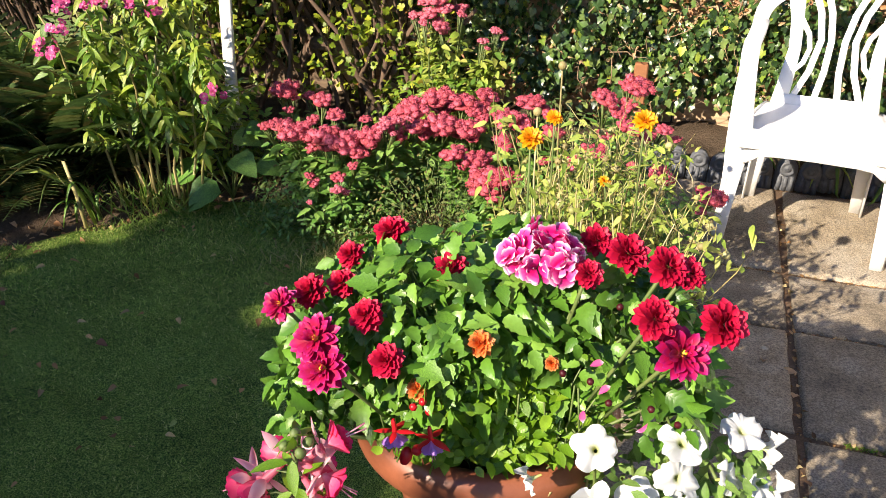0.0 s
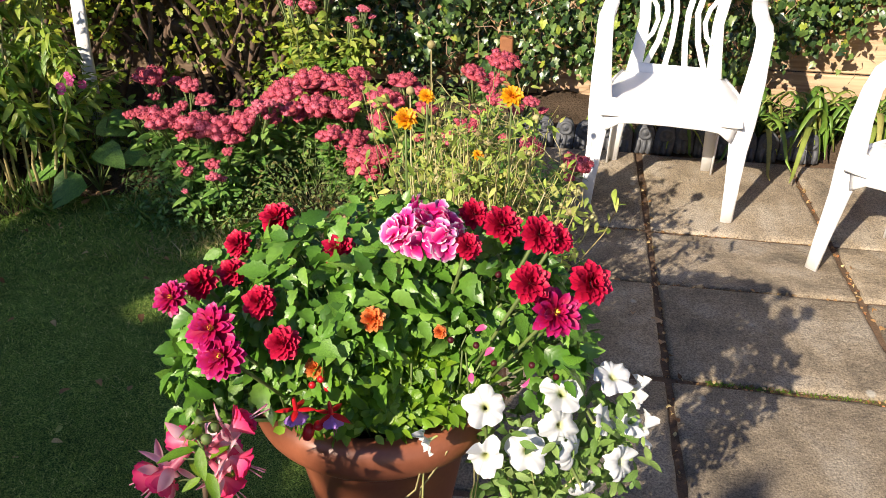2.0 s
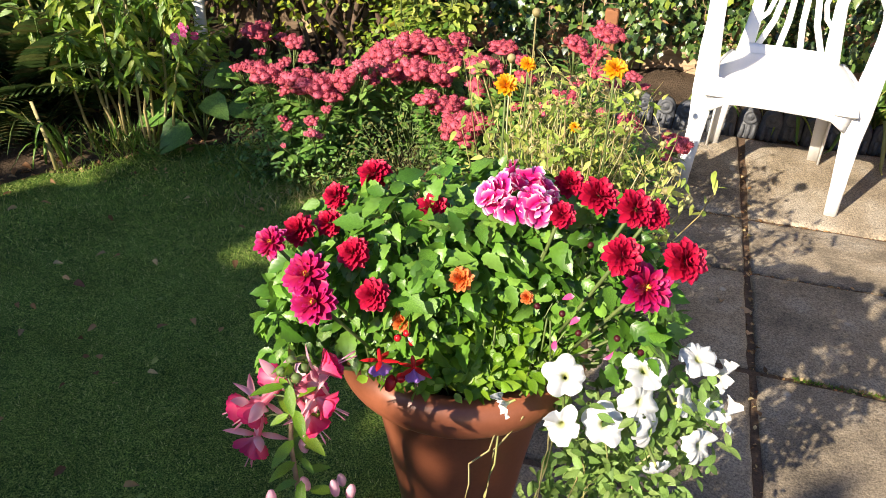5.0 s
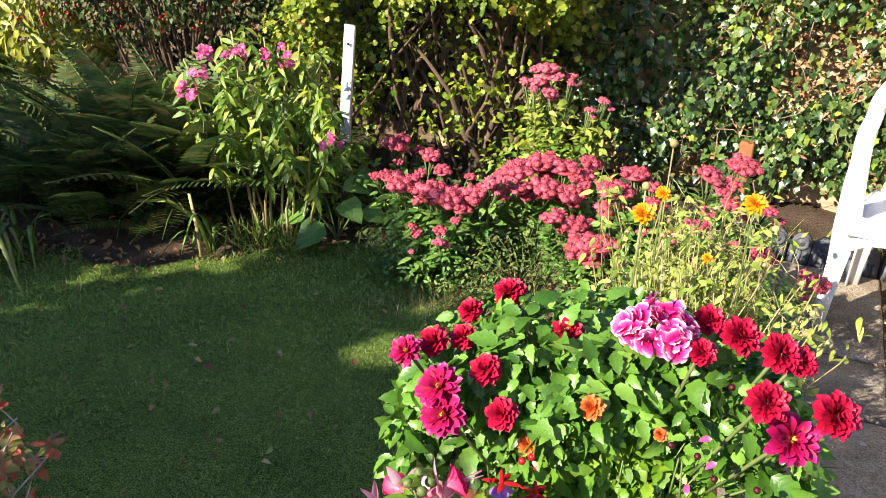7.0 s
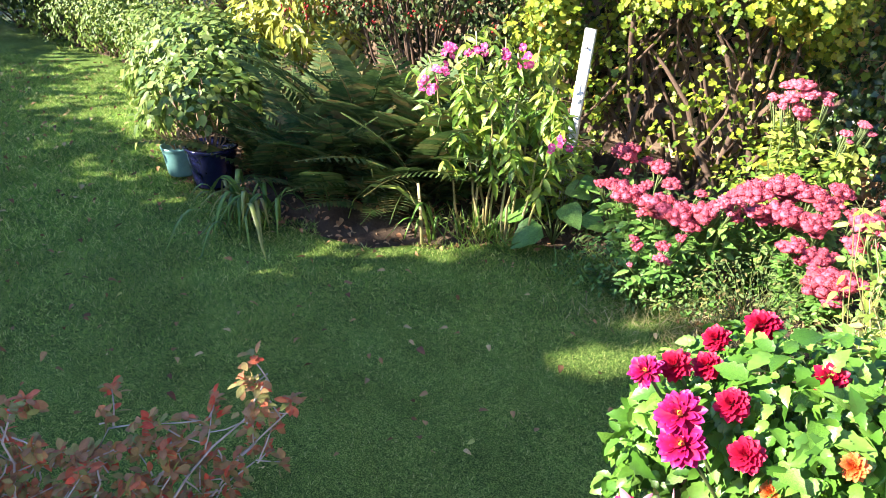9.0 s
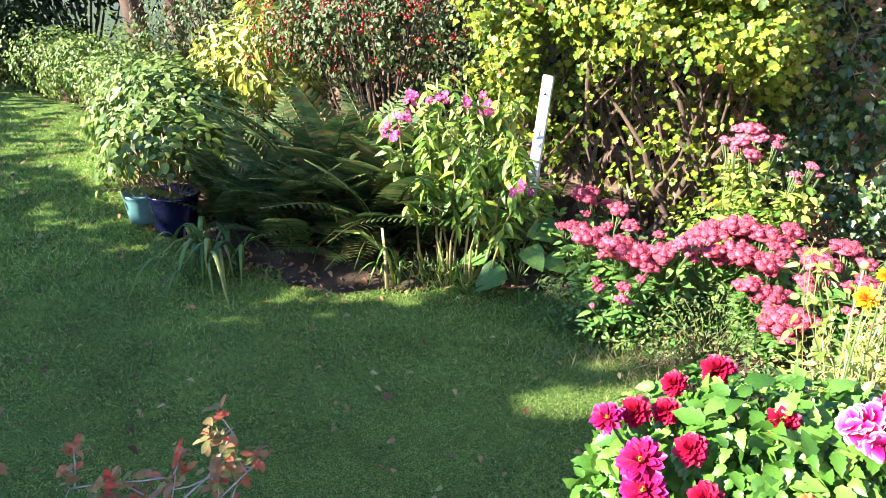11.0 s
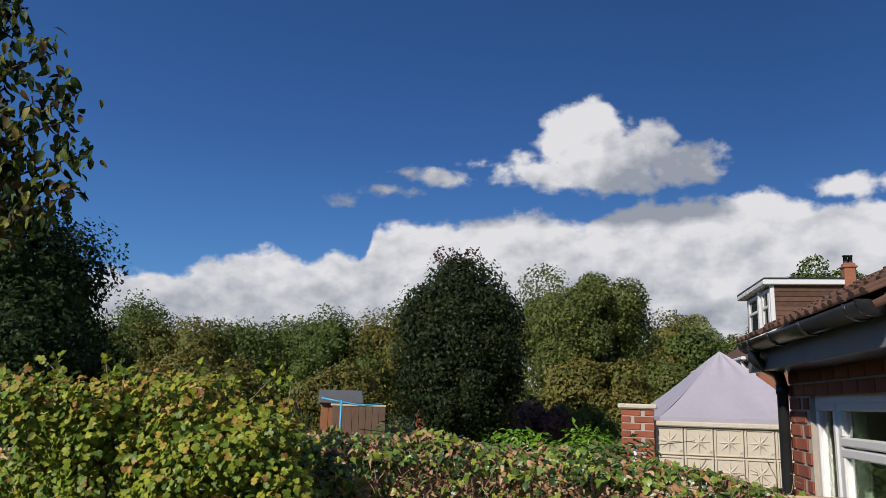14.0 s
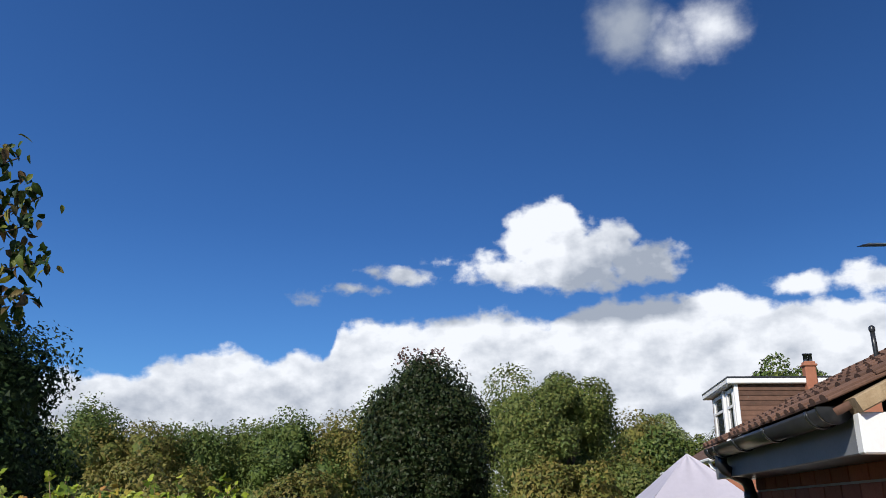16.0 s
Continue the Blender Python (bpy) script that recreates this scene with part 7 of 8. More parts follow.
def barberry():
    """Bare twigs with autumn leaves in tufts, close by the camera."""
    o = np.array([-0.95, 0.62, 0.0])
    base = thing("autumn_shrub", tuple(o), "low shrub with grey twigs and purple-red autumn leaves", "shrub")
    st, LP, LD = [], [], []
    ends = [(-0.73, 0.95, 0.56), (-0.72, 0.99, 0.47), (-0.80, 0.86, 0.50), (-0.76, 0.93, 0.38), (-0.90, 0.76, 0.52), (-0.97, 0.66, 0.60), (-1.05, 0.60, 0.52), (-0.86, 0.80, 0.40),
            (-0.93, 0.72, 0.44), (-1.05, 0.72, 0.44), (-0.85, 0.62, 0.50), (-0.98, 0.56, 0.42), (-1.1, 0.66, 0.58), (-0.80, 0.76, 0.42), (-1.15, 0.55, 0.45)]
    for e in ends:
        e = np.array(e) - o
        p = bend((RNG.normal() * 0.03, RNG.normal() * 0.03, 0), e, 0.05, 9, 0.010)
        st.append(tube(p, 0.0034, 0.0014, 6))
        for j in range(3, 9):
            for t in range(3):
                q = p[j] + rnd(1)[0] * 0.008
                dirn = rnd(1)[0] * np.array([1, 1, 0.7]) + np.array([0, 0, 0.3])
                tip = q + unit(dirn) * RNG.uniform(0.02, 0.07)
                st.append(tube(bend(q, tip, 0, 3, 0.002), 0.0018, 0.001, 4))
                for i in range(13):
                    LP.append(tip + rnd(1)[0] * 0.006), LD.append(rnd(1)[0] + dirn * 0.5)
    part("twigs", joined(st), GREY_TWIG, base, "pale grey thorny twigs")
    n = len(LP)
    leaves(base, leaf_shape(0.52, 4, 0.16, 0.18, 0, 1.15), np.array(LP), turns(np.array([0, -0.2, 1.0]) + rnd(n) * 0.5, np.array(LD)), 0.015 + 0.012 * RNG.random(n), PURPLE_LEAF, singles=280)


GREY_TWIG = solid_mat("grey twig", (0.30, 0.25, 0.23), (0.60, 0.54, 0.50), 25, 0.7, 0.4, fine=90)
barberry()
hp = thing("plant_support", (-0.27, 0.55, 0), "curved dark metal tube hoop standing by the pots", "plant support")
part("hoop", tube([(-0.09 * math.cos(a) * (1 if 0 <= a <= math.pi else 1), 0.05 * math.cos(a), 0.68 + 0.105 * math.sin(a)) for a in np.linspace(0, math.pi, 16)], 0.007, 0.007, 12), STEEL, hp)
for s in (-1, 1):
    part("leg", tube([(s * 0.09, -s * 0.05, -0.02), (s * 0.09, -s * 0.05, 0.35), (s * 0.09, -s * 0.05, 0.68)], 0.007, 0.007, 10), STEEL, hp)
shrub("pale_shrub", (-5.9, 4.8), (0.7, 0.35, 0.32), 3000, OVAL, 0.034, LIGHT_SHRUB, "low pale green shrub by the lawn", 0, 12, 0.0)
shrub("pale_shrub", (-7.2, 5.1), (0.8, 0.4, 0.36), 2800, OVAL, 0.04, LIGHT_SHRUB, "low pale green shrub by the lawn", 0, 12, 0.0)
shrub("dark_shrub", (-10.2, 5.2), (2.0, 1.5, 1.9), 5200, PLAIN, 0.11, DARK_TREE, "tall dark evergreen shrub", 0, 12, 0.0)
shrub("dark_shrub", (-10.8, 2.5), (2.0, 1.8, 1.9), 5200, PLAIN, 0.11, DARK_TREE, "tall dark evergreen shrub", 0, 12, 0.0)
shrub("dark_shrub", (-6.6, 4.9), (0.9, 0.5, 0.8), 2600, PLAIN, 0.07, DARK_TREE, "dark evergreen shrub at the end of the lawn", 0, 10, 0.0)
shrub("dark_shrub", (-8.4, 3.6), (1.3, 0.9, 1.3), 3800, PLAIN, 0.09, DARK_TREE, "tall dark evergreen shrub", 0, 12, 0.0)
shrub("dark_shrub", (-1.9, 4.9), (1.2, 0.5, 0.75), 4200, PLAIN, 0.07, DARK_TREE, "dark evergreen shrub behind the border", 0, 12, 0.0)
shrub("dark_shrub", (-0.5, 4.35), (0.9, 0.25, 0.55), 3000, PLAIN, 0.06, DARK_TREE, "dark evergreen shrub behind the currant", 0, 10, 0.0)
shrub("pale_shrub", (-4.45, 4.25), (0.5, 0.3, 0.30), 2600, OVAL, 0.032, LIGHT_SHRUB, "low pale green shrub by the lawn", 0, 10, 0.0)
shrub("pale_shrub", (-5.4, 4.6), (0.5, 0.3, 0.30), 2600, OVAL, 0.032, LIGHT_SHRUB, "low pale green shrub by the lawn", 0, 10, 0.0)
shrub("pale_shrub", (-3.45, 3.6), (0.42, 0.3, 0.34), 2200, OVAL, 0.042, LIGHT_SHRUB, "low pale green shrub by the lawn", 0, 10, 0.0)

# ---------- beyond the fence ----------
RNG = np.random.default_rng(15)
CARD = Shape([(0, 0, 0), (0.5, 0.31, 0.09), (1, 0, -0.22), (0.5, -0.31, 0.09)], [(0, 1, 2), (0, 2, 3)], [(0, 0), (0.5, 1), (1, 0), (0.5, -1)])

SPRAY = Shape([(0, 0.42, 0), (0, -0.42, 0.05), (1, 0, -0.1)], [(0, 2, 1)], [(0, 0.5), (0, -0.5), (1, 0)])


def tree(name, at, base_z, size, n, leaf, mat, label, lumps=40, lump_r=0.26, trunk_r=0.12, low=-0.75, lift=0.9, category="tree", fill=0.72, core=0.58):
    base = thing(name, (*at, base_z), label, category, "trees beyond the garden")
    P, d, c = tree_points(int(n * 2.9), np.array(size) * 0.80, lumps, lump_r * min(size[0], size[2]), fill, low)
    top = np.array([0, 0, size[2] * lift])
    P = P + top
    keep = P[:, 2] > 0.02
    P, d = P[keep], d[keep]
    k = len(P)
    inner = spread(ball_shape(6), c * 0.80 + top, turns(rnd(len(c)), rnd(len(c))), np.full(len(c), core * lump_r * min(size[0], size[2])))
    part("crown", joined([inner, spread(SPRAY, P, turns(d + rnd(k) * 0.55, rnd(k) + np.array([0, 0, -0.3])), 0.84 * leaf * (0.5 + 0.8 * RNG.random(k)))]), mat, base)
    br = [tube([(0, 0, -0.1), (0.02, 0, size[2] * 0.5), (0.05, 0.02, size[2] * lift)], trunk_r, trunk_r * 0.5, 9)]
    for e in c[:16]:
        br.append(tube(bend((0, 0, size[2] * 0.35), e * 0.92 + top, 0, 5, 0.03 * size[0]), trunk_r * 0.45, trunk_r * 0.12, 5))
    part("trunk", joined(br), BARK, base)
    return base


tree("holly_tree", (3.2, 20.0), -0.2, (1.75, 1.5, 2.95), 34000, 0.105, HOLLY_LEAF, "dark dense rounded holly tree", 120, 0.34, 0.16, -0.98, 1.0, fill=0.45, core=0.55)
hs = thing("holly_sprig", (2.85, 19.6, 5.0), "bare reddish top shoots of the holly", "shoot")
part("shoot", joined([tube(bend((x * 0.5, 0, 0), (x, 0.05, h), 0, 5, 0.02), 0.02, 0.008, 5) for x, h in ((-0.35, 0.55), (0.1, 0.35), (0.55, 0.6), (-0.25, 0.4), (0.65, 0.45))]), TWIG, hs)
n = 110
ax = np.repeat([-0.35, -0.25, 0.55, 0.65, 0.1], 22)
part("shoot_leaves", spread(CARD, np.stack([ax + RNG.normal(size=n) * 0.09, RNG.normal(size=n) * 0.08, RNG.uniform(0.2, 0.62, n)], 1), turns(rnd(n), rnd(n)), 0.10 * (0.6 + 0.6 * RNG.random(n))), RED_TREE, hs, kind="stuff")
tree("ash_tree", (10.6, 32.5), -0.4, (3.5, 3.0, 3.9), 24000, 0.145, TREE_A, "tall open-crowned green tree", 40, 0.30, 0.25, -0.6, 1.17, "tree", 0.6, core=0.5)
tree("young_tree", (9.2, 27.0), -0.4, (2.4, 2.0, 2.0), 8000, 0.17, TREE_B, "rounded olive-brown autumn tree", 50, 0.3, 0.15, -0.9, 1.0)
tree("young_tree", (13.3, 30.5), -0.4, (2.6, 2.0, 2.0), 8000, 0.18, TREE_A, "rounded green garden tree", 50, 0.3, 0.15, -0.9, 1.0)
tree("red_bush", (6.3, 24.0), -0.4, (1.4, 1.0, 1.1), 3500, 0.13, RED_TREE, "small dark red-leaved bush", 30, 0.34, 0.08, -0.95, 1.0)
tree("willow_tree", (22.9, 48.0), -0.5, (2.8, 2.0, 4.0), 8000, 0.20, PALE_TREE, "pale feathery willow tree", 40, 0.3, 0.2, -0.7, 1.22)
tree("far_tree", (20.6, 42.0), -0.5, (3.6, 2.5, 3.3), 7000, 0.26, TREE_C, "green tree behind the houses", 50, 0.3, 0.2, -0.9, 1.05)
tree("far_tree", (23.6, 40.0), -0.5, (2.6, 2.5, 3.7), 7000, 0.20, TREE_A, "green tree behind the houses", 50, 0.3, 0.2, -0.9, 1.05)
tree("garden_tree", (18.2, 26.5), -0.5, (2.1, 1.5, 3.2), 5000, 0.16, TREE_C, "green tree behind the brick houses", 30, 0.32, 0.2, -0.6, 1.65)
xs = [-19, -15.5, -12.2, -9, -6.2, -3.2, -0.3, 2.4, 5.2, 8.0, 15.5, 18.6]
hs_ = [3.4, 3.4, 3.5, 3.0, 2.9, 3.2, 3.3, 3.5, 4.1, 4.2, 3.6, 3.6]
for i, (x, h) in enumerate(zip(xs, hs_)):
    tree("far_tree", (x, 44.5 + (i % 3) * 1.2 - 0.012 * x * x), -0.5, (3.5, 2.2, h * 1.11), 8400, 0.19, (TREE_C, TREE_A, TREE_C, TREE_B)[i % 4], "tree in the far tree line", 44, 0.36, 0.2, -0.9, 1.0, fill=0.5)
tree("far_bush", (7.6, 24.5), -0.4, (2.0, 1.2, 1.0), 5000, 0.13, TREE_C, "green bush beyond the gardens", 40, 0.34, 0.1, -0.95, 1.0)
tree("far_bush", (5.2, 27.0), -0.4, (2.4, 1.2, 1.6), 5000, 0.15, TREE_A, "green bush beyond the gardens", 40, 0.34, 0.1, -0.95, 1.0)
tree("far_bush", (-4.3, 26.0), -0.4, (2.2, 1.5, 1.75), 6500, 0.14, TREE_B, "broad grey-green bush beyond the gardens", 40, 0.34, 0.1, -0.95, 1.0)
tree("far_bush", (0.2, 30.0), -0.4, (1.7, 1.2, 1.7), 5000, 0.15, TREE_B, "brownish bush beyond the gardens", 40, 0.34, 0.1, -0.95, 1.0)
tree("far_bush", (-8.8, 28.0), -0.4, (3.4, 1.5, 2.3), 6500, 0.17, TREE_C, "green bush beyond the gardens", 40, 0.34, 0.1, -0.95, 1.0)
tree("dark_evergreen", (-3.7, 8.9), -0.2, (1.65, 1.3, 2.05), 30000, 0.062, DARK_TREE, "broad dark evergreen tree", 90, 0.32, 0.12, -0.95, 0.98, fill=0.45, core=0.6)
tree("dark_evergreen", (-6.3, 9.5), -0.2, (2.1, 1.4, 2.9), 22000, 0.075, DARK_TREE, "broad dark evergreen tree", 70, 0.32, 0.12, -0.95, 1.0, fill=0.45, core=0.6)


def overhang():
    """A leafy branch that hangs in from a tree beside the garden."""
    o = np.array([-3.4, 4.9, 0.0])
    base = thing("overhanging_tree", tuple(o), "tree with hanging yellow-green autumn leaves beside the garden", "tree")
    br = [tube(bend((0, 0, 0), (0.35, -0.05, 2.2), 0, 7, 0.03), 0.09, 0.05, 9)]
    ends = [(-1.45, 4.75, 2.75), (-1.40, 4.72, 2.95), (-1.55, 4.70, 3.15), (-1.50, 4.72, 3.35), (-1.65, 4.65, 3.55), (-1.85, 4.6, 3.8), (-2.0, 4.6, 4.1), (-1.75, 4.62, 2.45), (-1.95, 4.55, 2.25), (-2.2, 4.45, 2.15),
            (-2.5, 4.3, 2.05), (-2.8, 4.2, 2.0), (-1.60, 4.7, 2.62), (-2.3, 4.5, 2.6), (-2.6, 4.5, 3.0), (-2.2, 4.5, 3.4), (-2.5, 4.4, 3.8), (-1.9, 4.6, 3.0), (-1.75, 4.65, 2.85), (-3.1, 4.2, 2.3), (-3.3, 4.3, 2.8),
            (-2.4, 4.6, 2.7), (-2.3, 4.5, 3.0), (-2.1, 4.6, 3.2), (-2.4, 4.5, 3.3), (-1.95, 4.6, 2.7), (-2.1, 4.5, 2.45), (-2.35, 4.5, 4.2), (-2.2, 4.6, 3.7), (-1.85, 4.6, 3.4), (-2.0, 4.5, 2.9), (-2.6, 4.5, 2.4), (-2.6, 4.4, 2.7)]
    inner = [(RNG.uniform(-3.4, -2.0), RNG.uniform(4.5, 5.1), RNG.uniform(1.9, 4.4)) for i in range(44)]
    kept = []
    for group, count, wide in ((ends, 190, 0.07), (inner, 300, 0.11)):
        LP, LD = [], []
        for e in group:
            e = np.array(e) - o
            f = np.array([0.3, -0.05, min(2.0, e[2] * 0.72)])
            p = bend(f, e, 0.12, 8, 0.025)
            br.append(tube(p, 0.016, 0.004, 6))
            for j in range(count):
                q = p[RNG.integers(3, 8)] + rnd(1)[0] * wide - np.array([0.10, 0, 0])
                LP.append(q), LD.append(np.array([0, 0, -1.0]) + rnd(1)[0] * 0.45)
        kept.append((np.array(LP), np.array(LD)))
    part("trunk", joined(br), BARK, base)
    shape = leaf_shape(0.50, 3, 0.2, 0.35, 0, 0.75)
    # lit sprigs outside, darkened leaf colour inside
    for (P, D), m, rest in zip(kept, (OVERHANG, OVERHANG_SHADED), ("foliage", "inner_foliage")):
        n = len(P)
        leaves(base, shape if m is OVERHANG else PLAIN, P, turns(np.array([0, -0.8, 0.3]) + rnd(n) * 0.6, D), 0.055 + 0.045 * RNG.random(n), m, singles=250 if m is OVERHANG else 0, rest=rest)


overhang()

# hedge tops in the neighbour's garden
for x, y, sx, h, m, lab in ((2.6, 8.6, 1.1, 0.75, SMALL_LEAF, "bright green leafy hedge in the next garden"), (0.9, 9.2, 1.0, 0.66, FERN, "dark green hedge in the next garden"),
                            (-0.6, 9.0, 1.0, 0.60, FERN, "dark green hedge in the next garden"), (2.68, 7.0, 0.80, 0.69, FERN, "clipped dark green hedge in the next garden"), (3.3, 9.6, 0.6, 0.70, SMALL_LEAF, "bright green leafy bush by the block wall")):
    b, P, d = shrub("hedge", (x, y), (sx, 0.5, h * 0.95), 3600, PLAIN, 0.075, m, lab, 0, 12, 0.0, "hedge", 40, 0.26)
    b.matrix_basis = pose(x, y, 0.02)
wl = thing("washing_line", (2.95, 7.3, 0), "thin green washing line on a white post", "washing line")
part("line_post", tube([(0, 0, -0.2), (0, 0, 0.6), (0.01, 0, 1.22)], 0.018, 0.018, 8), UPVC, wl)
part("line", tube([(-2.6, 0.8, 1.28), (-1.3, 0.4, 1.18), (0, 0, 1.20), (0.8, 0.4, 1.26)], 0.004, 0.004, 4), STEM, wl)


FELT = solid_mat("grey roofing felt", (0.09, 0.095, 0.10), (0.14, 0.145, 0.15), 2, 0.85, 0.3, fine=40)
FAR_WOOD = solid_mat("weathered shed timber", (0.09, 0.055, 0.035), (0.19, 0.12, 0.08), 3, 0.85, 0.4, fine=30)


def sheds():
    s = thing("shed", (0.15, 24.0, -0.4), "brown timber garden shed with a grey felt roof", "shed")
    for i in range(5):
        part("wall_board", block(-0.55 + i * 0.23, -0.55 + i * 0.23 + 0.225, -0.02, 0.02, 0, 1.9, 0.006), ORANGE_WOOD, s, smooth=False)
    part("wall", block(-0.55, 0.6, 0.02, 1.6, 0, 1.9, 0.01), FAR_WOOD, s, smooth=False)
    part("roof", Shape([(-0.65, -0.2, 1.86), (0.70, -0.2, 1.86), (0.70, 0.8, 2.2), (-0.65, 0.8, 2.2), (-0.65, 1.8, 1.86), (0.70, 1.8, 1.86), (-0.65, -0.2, 1.92), (0.70, -0.2, 1.92), (0.70, 0.8, 2.26), (-0.65, 0.8, 2.26), (-0.65, 1.8, 1.92), (0.70, 1.8, 1.92)],
                       [(6, 7, 8, 9), (9, 8, 11, 10), (0, 1, 7, 6), (5, 4, 10, 11), (1, 2, 8, 7), (2, 5, 11, 8), (3, 0, 6, 9), (4, 3, 9, 10), (1, 0, 3, 2), (2, 3, 4, 5)]), FELT, s, "grey felt roof", smooth=False)
    f = thing("panel_fence", (0.35, 23.5, -0.4), "brown timber panel fence by the shed", "fence")
    for i in range(8):
        part("board", block(i * 0.2 - 0.4, i * 0.2 - 0.21, 0, 0.03, 0, 1.78, 0.005), FAR_WOOD, f, smooth=False)
    part("rail", block(-0.45, 1.2, -0.02, 0.05, 1.78, 1.84, 0.01), CONCRETE, f, smooth=False)
    b = thing("airer", (0.2, 21.5, -0.3), "bright blue washing-line frame", "clothes airer")
    part("pole", tube([(0, 0, 0), (0, 0, 1.0), (0, 0, 1.85)], 0.03, 0.03, 8), BLUE_PAINT, b)
    part("arm", tube([(-0.55, 0, 1.9), (0, 0, 1.80), (0.6, 0, 1.72), (1.1, 0, 1.78)], 0.025, 0.025, 6), BLUE_PAINT, b)
    q = thing("brick_outbuilding", (3.1, 26.5, -0.4), "low red brick outbuilding behind the hedge", "outbuilding")
    part("wall", block(-0.3, 0.9, 0, 0.2, 0, 1.6, 0.01), BRICK, q, smooth=False)
    part("coping", block(-0.1, 1.0, -0.05, 0.25, 1.6, 1.68, 0.01), CONCRETE, q, smooth=False)


BLUE_PAINT = solid_mat("blue paint", (0.05, 0.35, 0.62), (0.07, 0.42, 0.70), 5, 0.4, 0.05)
sheds()


def star_wall():
    """A wall of moulded star blocks with a brick pier at its end."""
    p0 = Vector((3.50, 8.12, -0.3))
    base = thing("garden_wall", tuple(p0), "pale concrete wall of star-patterned blocks with a brick pier", "wall", turn=-22)
    B = 0.30
    ring = []
    for i in range(16):
        a = i * math.pi / 8
        r = 0.115 if i % 2 == 0 else 0.035
        ring.append((r * math.cos(a), r * math.sin(a)))
    V = [(0, -0.016, 0)] + [(x, -0.0, z) for x, z in ring]
    F = [(0, 1 + (i + 1) % 16, 1 + i) for i in range(16)]
    star = Shape(V, F)
    star.V += np.array([B / 2, 0, B / 2])
    frame_ = joined([block(0.002, B - 0.002, 0.004, 0.09, 0.002, B - 0.002, 0.002)] + [block(*q, 0.008, z0, z1, 0.004) for q, z0, z1 in
             (((0.008, 0.024, -0.010), 0.008, B - 0.008), ((B - 0.024, B - 0.008, -0.010), 0.008, B - 0.008), ((0.024, B - 0.024, -0.010), 0.008, 0.024), ((0.024, B - 0.024, -0.010), B - 0.024, B - 0.008))])
    me = joined([frame_, star]).mesh("star_block", False)
    me.materials.append(CONCRETE)
    for i in range(9):
        for j in range(5):
            part("star_block", me, CONCRETE, base, loc=pose(i * B, 0, j * B + 0.19))
    part("coping", block(-0.02, 9 * B + 0.02, -0.05, 0.14, 1.69, 1.745, 0.012), CONCRETE, base, smooth=False)
    part("footing", block(0, 9 * B, 0.0, 0.085, -0.1, 0.19, 0.01), CONCRETE, base, smooth=False)
    part("pier_core", block(-0.335, -0.005, -0.095, 0.235, 0, 1.86, 0.0), MORTAR, base, smooth=False)
    bk = block(0, 0.205, 0, 0.10, 0, 0.064, 0.005).mesh("brick", False)
    bk.materials.append(BRICK)
    for r in range(25):
        z = r * 0.0745 + 0.004
        if r % 2 == 0:
            for x, y, t in ((-0.343, -0.103, 0), (-0.125, -0.103, 90), (-0.343, 0.0, 0)):
                part("brick", bk, BRICK, base, loc=pose(x if t == 0 else 0.003, y, z, 0, 0, t))
        else:
            for x, y, t in ((-0.206, -0.103, 0), (-0.243, -0.103, 90)):
                part("brick", bk, BRICK, base, loc=pose(x, y, z, 0, 0, t))
    part("pier_cap", block(-0.375, 0.035, -0.135, 0.275, 1.86, 1.915, 0.015), CONCRETE, base, smooth=False)


star_wall()


def gazebo():
    base = thing("gazebo", (6.22, 11.85, -0.34), "grey canvas garden gazebo with a pointed roof", "gazebo", turn=-12)
    w, ez, pz = 1.22, 1.80, 2.85
    V, F, n = [], [], 14
    cor = [(-w, -w), (w, -w), (w, w), (-w, w)]
    for s in range(4):
        (xa, ya), (xb, yb) = cor[s], cor[(s + 1) % 4]
        o = len(V)
        for j in range(n + 1):
            t = j / n
            for i in range(n + 1):
                q = i / n
                x, y = (xa + (xb - xa) * q) * (1 - t), (ya + (yb - ya) * q) * (1 - t)
                sag = 0.10 * math.sin(math.pi * t) * (1 - t) + 0.02 * math.sin(math.pi * q) * (1 - t)
                V.append((x, y, ez + (pz - ez) * t - sag + 0.012 * math.sin(q * 17 + s) * math.sin(t * 6)))
        F += [(o + j * (n + 1) + i, o + j * (n + 1) + i + 1, o + (j + 1) * (n + 1) + i + 1, o + (j + 1) * (n + 1) + i) for j in range(n) for i in range(n)]
    part("canopy", Shape(V, F), CANVAS, base)
    for s in range(4):
        (xa, ya), (xb, yb) = cor[s], cor[(s + 1) % 4]
        vs = [(xa + (xb - xa) * i / 12, ya + (yb - ya) * i / 12) for i in range(13)]
        V = [(x * 1.004, y * 1.004, ez) for x, y in vs] + [(x * (1.004 + 0.008 * (i % 2)), y * (1.004 + 0.008 * (i % 2)), ez - 0.22) for i, (x, y) in enumerate(vs)]
        part("valance", Shape(V, [(i, i + 1, 14 + i, 13 + i) for i in range(12)]), CANVAS, base)
        part("leg", tube([(xa * 0.97, ya * 0.97, 0), (xa * 0.97, ya * 0.97, 1.0), (xa * 0.97, ya * 0.97, ez)], 0.02, 0.02, 8), STEEL, base)


gazebo()

